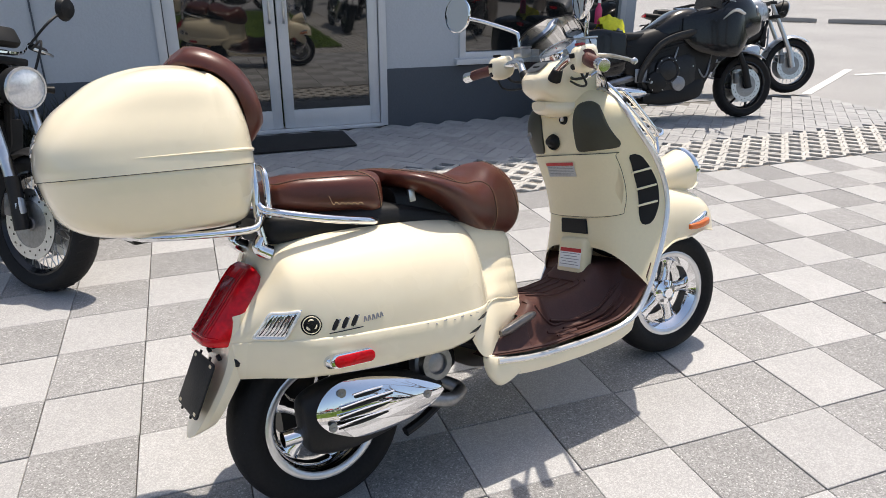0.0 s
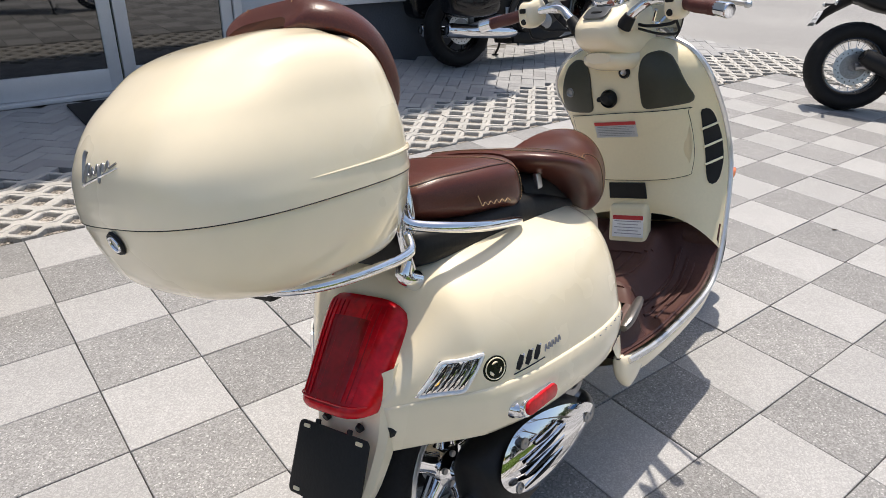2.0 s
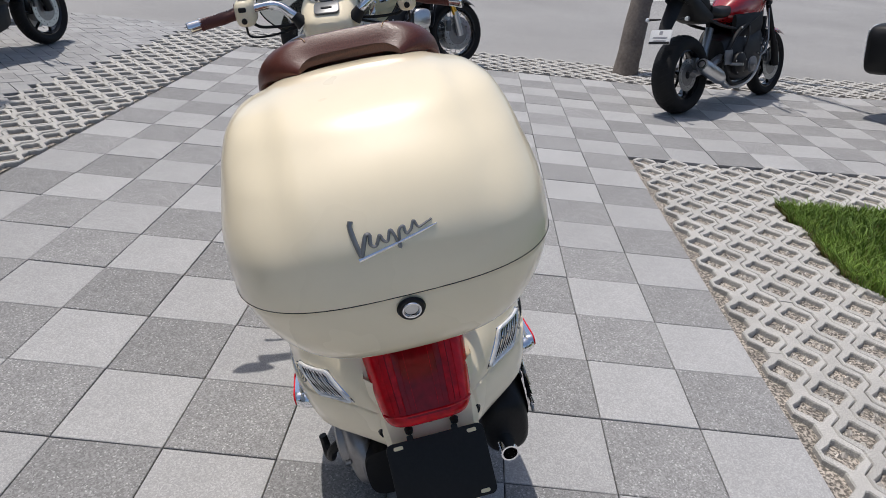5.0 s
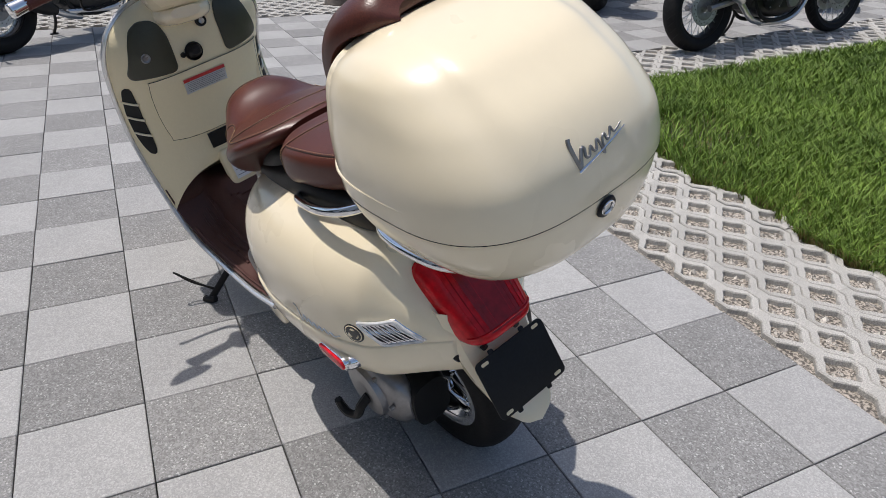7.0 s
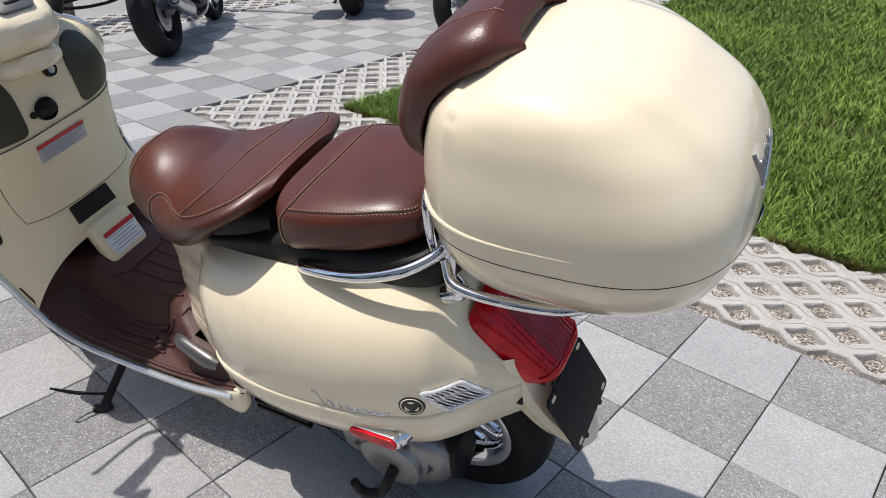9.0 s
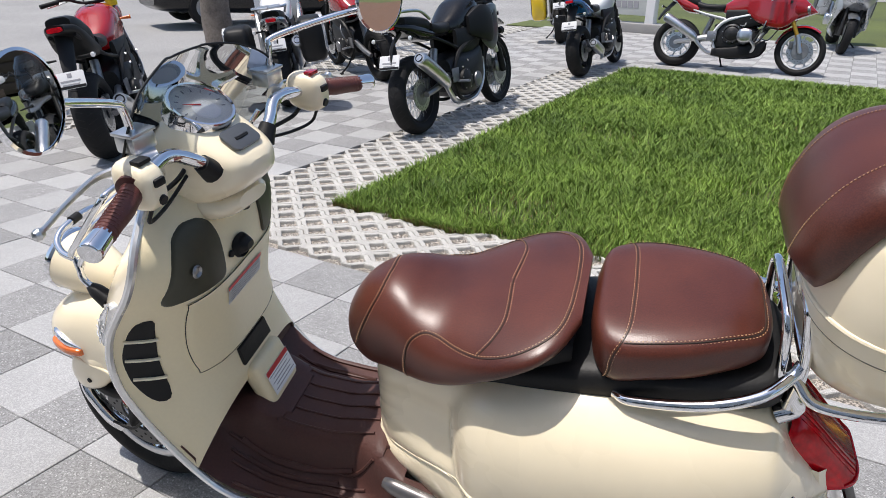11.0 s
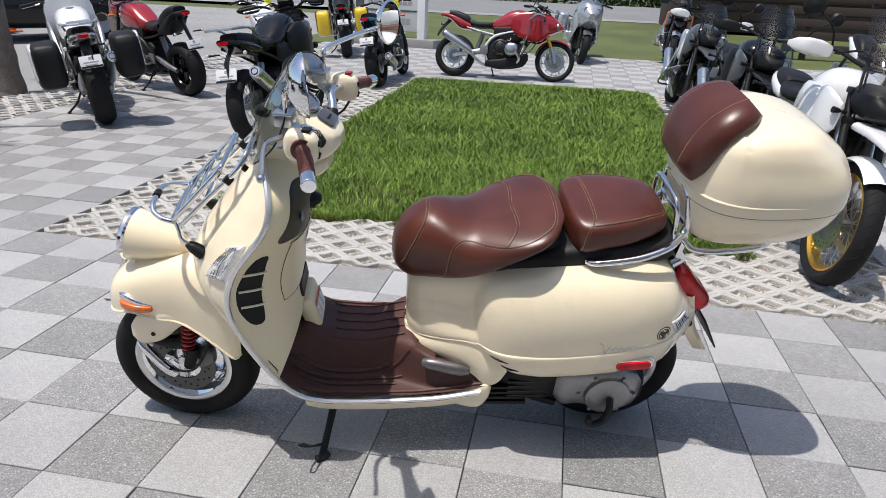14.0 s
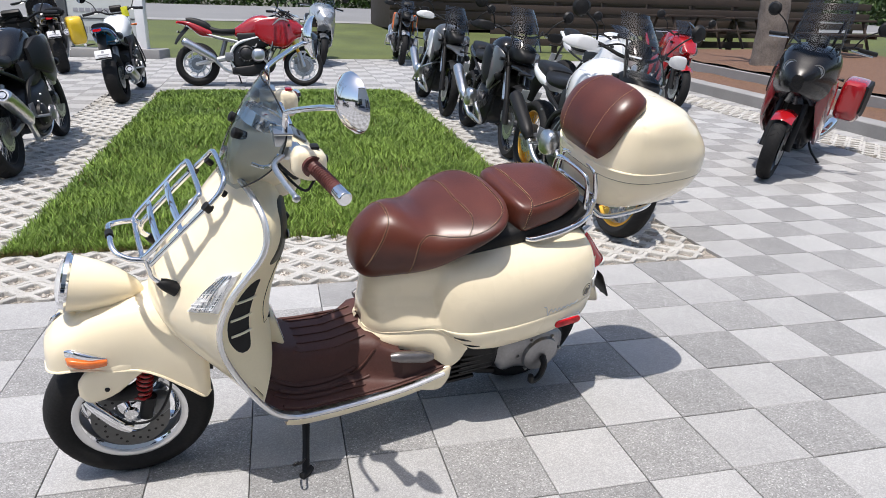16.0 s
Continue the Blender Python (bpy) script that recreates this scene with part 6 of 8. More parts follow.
    for sg in (1, -1):
        rr = [q for q in case_ring(0.976, -0.46, -0.0095, 0.2225, 120, 2.9) if sg * q[1] > 0.02 and q[0] > -0.34]
        rr = sorted(rr, key=lambda q: math.atan2(sg * q[1], q[0] + 0.235))
        add("lid_bead", tube(rr[::3], [0.0045, 0.005, 0.0048, 0.004, 0.0025, 0.001], 40, 8), CREAM, parent=ld)
    # lock and script
    lk = add("case_lock", revolve([(0.002, 0.0), (0.002, 0.010), (0.005, 0.012), (0.005, 0.016), (0.001, 0.018)], (-0.4565, 0, 0.935), (-1, 0, -0.2), 28), BLACK, "round chrome and black case lock", cl)
    add("lock_core", revolve([(0.0035, 0.0), (0.0035, 0.0085), (0.002, 0.0088)], (-0.4565, 0, 0.935), (-1, 0, -0.2), 24), SATIN, parent=lk)
    add("lock_ring", revolve([(0.004, 0.009), (0.0065, 0.010), (0.0065, 0.012), (0.004, 0.013)], (-0.4565, 0, 0.935), (-1, 0, -0.2), 28), CHROME, parent=lk)
    def lid_x(z, y):
        z = z - 0.0115
        k = spline(hi, 60)
        xr, xf, w, e = (float(np.interp(z, k[:, 0], k[:, i])) for i in (1, 2, 3, 4))
        return (xr + xf) / 2 - (xf - xr) / 2 * (1 - (abs(y) / w) ** e) ** (1 / e) - 0.0005
    sc1 = [(0.047, 1.056), (0.049, 1.048), (0.044, 1.02), (0.041, 1.022), (0.034, 1.038), (0.029, 1.038), (0.03, 1.028), (0.024, 1.026), (0.018, 1.036), (0.015, 1.03), (0.01, 1.028), (0.005, 1.039), (0.001, 1.033), (-0.003, 1.018), (-0.005, 1.036), (-0.011, 1.04), (-0.013, 1.032), (-0.019, 1.035), (-0.024, 1.043), (-0.028, 1.036), (-0.034, 1.037), (-0.045, 1.041)]
    add("lettering", tube([(lid_x(z, y), y, z) for y, z in sc1], [0.0032, 0.003, 0.0022, 0.0019, 0.0019, 0.0019, 0.0018, 0.0012], 140, 8), STEEL, "dark chrome script emblem", ld)
    add("lettering", tube([(lid_x(z, y), y, z) for y, z in ((0.047, 1.013), (0.02, 1.019), (-0.02, 1.028), (-0.05, 1.035))], [0.0024, 0.002, 0.0018, 0.0008], 24, 6), CHROME, parent=ld)
    # backrest pad
    prof = spline([(0.0, 0.99), (0.003, 1.04), (-0.008, 1.09), (-0.034, 1.138), (-0.07, 1.168), (-0.108, 1.182), (-0.14, 1.181)], 26)
    wd = spline([(0.09,), (0.128,), (0.143,), (0.146,), (0.138,), (0.118,), (0.075,)], 26)[:, 0]
    rings = []
    for k, ((x, z), w) in enumerate(zip(prof, wd)):
        a, b = prof[max(k - 1, 0)], prof[min(k + 1, 25)]
        t = Vector((b[0] - a[0], 0, b[1] - a[1])).normalized()
        nrm = Vector((t.z, 0, -t.x))
        th = 0.028 * min(1, 0.25 + k / 4, 0.25 + (25 - k) / 4)
        ring = []
        for q in np.linspace(0, 2 * math.pi, 32, endpoint=False):
            c, s = math.cos(q), math.sin(q)
            ring.append(Vector((x, w * math.copysign(abs(c) ** 0.6, c), z)) + nrm * (th * math.copysign(abs(s) ** 0.6, s)) - Vector((0.06, 0, 0.03)) * (abs(c) ** 4) * 0.35)
        rings.append(ring)
    bk = add("backrest", skin(rings), LEATHER, "padded brown leather backrest on the case", ld)
    for sg in (1, -1):
        bm = bmesh.new()
        pts = np.array([rings[k][6 if sg > 0 else 10] for k in range(2, 24)])
        nn = np.array([(Vector(rings[k][8]) - Vector((prof[k][0], 0, prof[k][1]))).normalized() * 0.0006 for k in range(2, 24)])
        pts = spline(pts + nn, 110)
        for k in range(0, 108, 2):
            tube([pts[k], pts[k + 1]], 0.0009, 2, 4, smooth=False, bm=bm)
        add("stitching", bm, STITCH, parent=bk, kind="stuff")

    # --- handlebar group ---
    H = [(1.155, 0.05, 1.03, 0.955), (1.142, 0.08, 1.10, 0.945), (1.11, 0.09, 1.13, 0.938), (1.06, 0.09, 1.136, 0.95), (1.015, 0.086, 1.115, 0.97), (0.972, 0.074, 1.091, 0.995), (0.948, 0.057, 1.074, 1.015), (0.936, 0.03, 1.06, 1.03)]
    hs = add("headset", loft_x(H, 34, 36, 3.0), CREAM, "cream handlebar headset cover", steer=True)
    dn = Vector((-0.45, 0, 0.9)).normalized()
    dc = Vector((1.058, 0, 1.138))
    dl = add("speedometer", revolve([(-0.02, 0.067), (0.008, 0.064), (0.014, 0.062), (0.014, 0.057), (0.008, 0.055)], dc, dn, 44), CHROME, "round chrome-rimmed speedometer", hs, steer=True)
    add("dial_face", revolve([(0.008, 0.0), (0.008, 0.0555)], dc, dn, 40), DIALFACE, parent=dl, steer=True)
    add("dial_inset", revolve([(0.0095, 0.0), (0.0095, 0.026), (0.0085, 0.027)], dc + dn * 0 + Vector((-0.012, 0, -0.006)), dn, 24), WHITE, parent=dl, steer=True)
    for k in range(11):
        a = radians(-30 + 24 * k)
        u, v = Vector((0.9, 0, 0.45)).normalized(), Vector((0, 1, 0))
        d = u * math.sin(a) + v * math.cos(a)
        add("dial_tick", tube([dc + dn * 0.009 + d * 0.040, dc + dn * 0.009 + d * 0.047], 0.0011, 2, 4, smooth=False), GREYPRINT, parent=dl, steer=True)
    add("needle", tube([dc + dn * 0.011, dc + dn * 0.012 + Vector((0.015, 0.03, 0.007))], [0.0016, 0.0006], 3, 5, smooth=False), REDPRINT, parent=dl, steer=True)
    add("dial_glass", revolve([(0.013, 0.057), (0.016, 0.03), (0.0175, 0.0)], dc, dn, 36), DIALGLASS, parent=dl, steer=True)
    m = Matrix.Translation((0.976, 0, 1.0935)) @ Matrix.Rotation(radians(-31), 4, "Y")
    sl = add("slot_panel", plate(rounded(0.05, 0.075, 0.014), 0.006, m, 0.002), GREYPAINT, "dark inset panel below the dial", hs, steer=True)
    add("slot_bar", tube([(0.972, 0.016, 1.097), (0.971, 0, 1.097), (0.972, -0.016, 1.097)], 0.004, 8, 6), BLACK, parent=sl, steer=True)
    add("neck", loft_x([(1.13, 0.06, 1.0, 0.93), (1.08, 0.085, 1.0, 0.92), (1.0, 0.07, 0.99, 0.94), (0.97, 0.04, 0.99, 0.96)], 14, 24, 2.6), CREAM, parent=hs, steer=True)
    for sg in (1, -1):
        bar = add("handlebar", tube([(0.99, sg * 0.06, 1.045), (0.985, sg * 0.10, 1.085), (1.0, sg * 0.15, 1.115), (0.985, sg * 0.22, 1.112), (0.955, sg * 0.30, 1.098), (0.935, sg * 0.36, 1.09)], 0.0125, 40, 12), CHROME, "chrome handlebar tube", steer=True)
        add("bar_boot", tube([(0.985, sg * 0.075, 1.055), (0.985, sg * 0.098, 1.083)], [0.022, 0.016], 4, 12), BLACK, parent=bar, steer=True)
        gp = add("grip", tube([(0.972, sg * 0.262, 1.106), (0.955, sg * 0.30, 1.098), (0.935, sg * 0.362, 1.089)], [0.0185, 0.0165, 0.0175, 0.0165, 0.0172], 24, 14), GRIPM, "ribbed brown rubber grip", bar, steer=True)
        for k in range(14):
            f = k / 13
            q = Vector((0.972, sg * 0.262, 1.106)).lerp(Vector((0.937, sg * 0.355, 1.09)), f)
            add("grip_rib", revolve([(-0.0016, 0.0165), (0.0, 0.0179), (0.0016, 0.0165)], q, Vector((-0.035, sg * 0.1, -0.017)), 14), GRIPM, parent=gp, steer=True)
        add("grip_flange", revolve([(-0.006, 0.018), (-0.004, 0.027), (0.004, 0.027), (0.006, 0.018)], (0.974, sg * 0.258, 1.107), (-0.3, sg, -0.15), 24), GRIPM, parent=gp, steer=True)
        add("bar_end", tube([(0.936, sg * 0.358, 1.09), (0.925, sg * 0.392, 1.084), (0.923, sg * 0.398, 1.083)], [0.0165, 0.0185, 0.016], 10, 16), CHROME, "chrome bar end weight", bar, steer=True)
        sw = add("switch_pod", loft_x([(1.022, 0.016, 1.125, 1.09, sg * 0.232), (1.01, 0.026, 1.145, 1.075, sg * 0.234), (0.98, 0.028, 1.147, 1.066, sg * 0.236), (0.952, 0.024, 1.14, 1.07, sg * 0.238), (0.94, 0.014, 1.125, 1.085, sg * 0.238)], 16, 20, 3.2), CREAM, "cream switch housing", bar, steer=True)
        add("switch", box((0.968, sg * 0.236, 1.148), (0.02, 0.026, 0.008), 0.003), REDPAINT if sg < 0 else BLACK, parent=sw, steer=True)
        add("switch", box((0.94, sg * 0.236, 1.118), (0.01, 0.022, 0.014), 0.004), BLACK, parent=sw, steer=True)
        add("switch", revolve([(0, 0.009), (0.008, 0.008), (0.008, 0)], (0.945, sg * 0.236, 1.088), (-1, 0, -0.3), 14), BLACK, parent=sw, steer=True)
        rs = add("fluid_reservoir", box((1.035, sg * 0.178, 1.148), (0.042, 0.05, 0.03), 0.006), SATIN, "square metal brake fluid reservoir", bar, steer=True)
        add("reservoir_lid", box((1.035, sg * 0.178, 1.166), (0.046, 0.054, 0.006), 0.002), SATIN, parent=rs, steer=True)
        add("lever_clamp", tube([(1.01, sg * 0.165, 1.118), (1.03, sg * 0.20, 1.118)], [0.018, 0.017], 4, 12), SATIN, parent=rs, steer=True)
        lv = add("brake_lever", tube([(1.04, sg * 0.205, 1.112), (1.062, sg * 0.25, 1.108), (1.05, sg * 0.32, 1.098), (1.035, sg * 0.37, 1.09), (1.032, sg * 0.385, 1.088)], [0.011, 0.008, 0.0065, 0.0065, 0.006], 26, 10, flat=0.7), SATIN, "polished brake lever", bar, steer=True)
        add("lever_ball", revolve([(-0.01, 0.0), (-0.007, 0.007), (0, 0.0095), (0.007, 0.007), (0.01, 0.0)], (1.031, sg * 0.39, 1.087), (0, 1, 0), 14), SATIN, parent=lv, steer=True)
        mc = STEER.inverted() @ (Vector((0.979, 0.405, 1.336)) if sg > 0 else Vector((0.822, -0.365, 1.242)))
        mn = Vector((-0.95, -0.3 if sg > 0 else 0.33, 0.08)).normalized()
        hub = mc - mn * 0.03 - Vector((0, sg * 0.02, 0.012))
        mr = add("mirror_stem", tube([(1.03, sg * 0.185, 1.16), (1.03, sg * 0.19, 1.205), (1.024, sg * 0.207, 1.223), Vector((1.024, sg * 0.207, 1.223)).lerp(hub, 0.6) + Vector((0, 0, 0.004)), hub], 0.0068, 40, 10), CHROME, "chrome mirror stem", bar, steer=True)
        mh = add("mirror_head", revolve([(-0.034, 0.0), (-0.032, 0.02), (-0.02, 0.045), (-0.004, 0.062), (0.004, 0.064), (0.006, 0.060)], mc, mn, 40), CHROME, "round chrome mirror shell", bar, steer=True)
        add("mirror_glass", revolve([(0.004, 0.0), (0.004, 0.0605)], mc, mn, 40), MIRROR, parent=mh, steer=True)
        add("cable", tube([(1.0, sg * 0.225, 1.07), (1.01, sg * 0.2, 1.055), (1.03, sg * 0.12, 1.05), (1.05, sg * 0.06, 1.06)], 0.0045, 20, 8), BLACK, "black control cable", bar, steer=True)
        add("cable", tube([(0.965, sg * 0.24, 1.068), (0.985, sg * 0.235, 1.035), (1.01, sg * 0.17, 1.03), (1.04, sg * 0.08, 1.045)], 0.0035, 20, 8), BLACK, parent=bar, steer=True)
    # fly screen
    rows = []
    for u in np.linspace(0, 1, 22):
        z = 1.0 + 0.245 * u
        xc = 1.185 - 0.06 * u - 0.06 * u ** 2
        w = 0.212 * (1 - 0.35 * max(0, 0.45 - u) ** 2 / 0.2) * max(0.02, 1 - max(0, (u - 0.4) / 0.62) ** 2.6) ** 0.5
        rows.append([(xc - 0.10 * (v * w / 0.21) ** 2, v * w, z) for v in np.linspace(-1, 1, 25)])
    fs = add("fly_screen", skin(rows, False, False), SMOKE, "clear smoked fly screen", steer=True)
    edge = [r[0] for r in rows[::2]] + [rows[-1][k] for k in range(2, 23, 3)] + [r[-1] for r in rows[::-2]]
    add("screen_edge", tube(edge, 0.0022, 80, 6), BLACK, parent=fs, steer=True)
    for sg in (1, -1):
        add("screen_arm", tube([(1.105, sg * 0.13, 1.065), (1.08, sg * 0.13, 1.055), (1.06, sg * 0.12, 1.055), (1.04, sg * 0.14, 1.09)], 0.005, 16, 8), CHROME, parent=fs, steer=True)
        add("screen_knob", revolve([(-0.02, 0.012), (0.012, 0.014), (0.016, 0.01), (0.018, 0.0)], (1.13, sg * 0.062, 1.118), (0.9, sg * 0.1, 0.35), 16), BLACK, parent=fs, steer=True)

    # --- front rack ---
    def across(half):
        """A loop that starts on the one side and comes back mirrored on the other."""
        return half + [(x, -y, z) for x, y, z in half[::-1]]
    fr = add("front_rack", tube(across([(1.376, 0.10, 0.80), (1.366, 0.104, 0.815), (1.30, 0.106, 0.886), (1.215, 0.106, 0.972), (1.192, 0.098, 1.0), (1.181, 0.08, 1.02), (1.178, 0.04, 1.024)]), 0.0075, 90, 10), CHROME, "chrome folding front luggage rack")
    add("rack_loop", tube(across([(1.388, 0.07, 0.828), (1.392, 0.095, 0.824), (1.38, 0.107, 0.838), (1.34, 0.108, 0.882), (1.272, 0.106, 0.957), (1.252, 0.098, 0.98), (1.243, 0.08, 0.99)]), 0.0075, 90, 10), CHROME, parent=fr)
    for x, z in ((1.349, 0.872), (1.3, 0.926)):
        add("rack_slat", tube([(x, 0.106, z), (x + 0.004, 0.05, z + 0.004), (x + 0.004, -0.05, z + 0.004), (x, -0.106, z)], 0.0095, 14, 8, flat=0.5), CHROME, parent=fr)
    add("rack_slat", tube([(1.295, 0.105, 0.89), (1.295, 0.0, 0.892), (1.295, -0.105, 0.89)], 0.007, 10, 8), CHROME, parent=fr)
    add("rack_bar", tube([(1.39, 0.103, 0.826), (1.392, 0.0, 0.828), (1.39, -0.103, 0.826)], 0.007, 10, 10), CHROME, parent=fr)
    bp2 = add("rack_bumper", tube(across([(1.388, 0.103, 0.82), (1.42, 0.095, 0.824), (1.447, 0.075, 0.832), (1.456, 0.05, 0.841), (1.457, 0.02, 0.845)]), 0.0075, 60, 10), CHROME, parent=fr)
    add("rubber_sleeve", tube([(1.457, 0.012, 0.846), (1.457, -0.012, 0.846)], 0.0105, 4, 10), BLACK, parent=bp2)
    for sg in (1, -1):
        add("rack_leg", tube([(1.384, sg * 0.10, 0.818), (1.378, sg * 0.106, 0.795), (1.372, sg * 0.112, 0.772), (1.348, sg * 0.116, 0.75)], 0.0075, 20, 10), CHROME, parent=fr)
        add("rubber_boot", tube([(1.362, sg * 0.113, 0.757), (1.345, sg * 0.116, 0.747), (1.318, sg * 0.12, 0.728)], [0.009, 0.017, 0.02], 10, 12), BLACK, parent=fr)
        add("rubber_clip", tube([(1.236, sg * 0.106, 0.962), (1.222, sg * 0.106, 0.948)], 0.0125, 4, 10), BLACK, parent=fr)
        add("rubber_clip", tube([(1.196, sg * 0.09, 0.992), (1.182, sg * 0.09, 0.978)], 0.009, 4, 10), BLACK, parent=fr)
    return sc


scooter()

# ---- motorcycles ----
def moto_wheel(b, x, R, w, rimm, wire, n=10, disc=1, front=True):
    """Tyre, rim, spokes and discs of one wheel."""
    rr = R - w * 0.58 - 0.008
    nm = "front_wheel" if front else "rear_wheel"
    prof = spline([(-w * 0.33, rr), (-w * 0.48, rr + 0.03), (-w * 0.5, R - w * 0.28), (-w * 0.36, R - w * 0.1), (0, R), (w * 0.36, R - w * 0.1), (w * 0.5, R - w * 0.28), (w * 0.48, rr + 0.03), (w * 0.33, rr)], 21)
    ty = part(nm, revolve([tuple(p) for p in prof], (x, 0, R), (0, 1, 0), 44), RUBBER, b, "black road tyre")
    bm = bmesh.new()
    for k in range(36):
        for sg in (1, -1):
            pts = []
            for f in (0.12, 0.5, 0.95):
                a = 2 * math.pi * (k + 0.5 * (sg > 0)) / 36 + f * 0.13
                y = sg * w * 0.44 * f
                r = R - 0.001 - w * 0.17 * f ** 2.2
                pts.append((x + r * math.sin(a), y, R + r * math.cos(a)))
            tube(pts, 0.0035, 4, 4, bm=bm, caps=False)
    part("tread", bm, DARK, ty, kind="stuff")
    rim = part("rim", revolve([(-w * 0.34, rr + 0.006), (-w * 0.36, rr - 0.006), (-w * 0.2, rr - 0.022), (w * 0.2, rr - 0.022), (w * 0.36, rr - 0.006), (w * 0.34, rr + 0.006)], (x, 0, R), (0, 1, 0), 44), rimm, ty)
    hub = revolve([(-0.07, 0.0), (-0.07, 0.028), (-0.03, 0.034), (0.03, 0.034), (0.07, 0.028), (0.07, 0.0)], (x, 0, R), (0, 1, 0), 16)
    part("hub", hub, ALLOY if wire else rimm, rim)
    if wire:
        bm = bmesh.new()
        for k in range(n * 4):
            a = 2 * math.pi * k / (n * 4)
            sg = 1 if k % 2 else -1
            a2 = a + (0.5 if k % 4 < 2 else -0.5)
            tube([(x + 0.03 * math.sin(a2), sg * 0.045, R + 0.03 * math.cos(a2)), (x + (rr - 0.018) * math.sin(a), sg * w * 0.12, R + (rr - 0.018) * math.cos(a))], 0.0024, 2, 4, smooth=False, bm=bm, caps=False)
        part("spokes", bm, SATIN, rim, "thin wire spokes", kind="stuff")
    else:
        for k in range(n):
            a = 2 * math.pi * k / n
            d = Vector((math.sin(a), 0, math.cos(a)))
            o = Vector((x, 0, R))
            a2 = a + 0.18
            e = o + Vector((math.sin(a2), 0, math.cos(a2))) * (rr - 0.015)
            part("spoke", tube([o + d * 0.025, o + d * (rr * 0.55), e], [0.017, 0.011, 0.014], 6, 6), rimm, rim)
    for sg in ((1, -1) if disc == 2 else (-1,)):
        y = sg * (0.062 if disc == 2 else 0.07)
        rd = 0.155 if front else 0.13
        d = part("brake_disc", revolve([(y - 0.0025, rd * 0.68), (y - 0.0025, rd), (y + 0.0025, rd), (y + 0.0025, rd * 0.68), (y - 0.0025, rd * 0.68)], (x, 0, R), (0, 1, 0), 36), SATIN, ty, "drilled brake disc")
        bm = bmesh.new()
        for k in range(24):
            a = 2 * math.pi * k / 24
            q = rd * (0.78 + 0.1 * (k % 2))
            revolve([(y + sg * 0.003, 0.0), (y + sg * 0.003, 0.0055)], (x + q * math.sin(a), 0, R + q * math.cos(a)), (0, 1, 0), 6, bm)
        part("drilled_pattern", bm, DARK, d, kind="stuff")
        part("disc_carrier", revolve([(y, 0.03), (y + sg * 0.003, rd * 0.4), (y, rd * 0.7)], (x, 0, R), (0, 1, 0), 24), STEEL, d)
        part("caliper", box((x - 0.115, y, R + 0.07) if front else (x + 0.1, y, R + 0.08), (0.05, 0.05, 0.1), 0.012), GREYPAINT, ty)


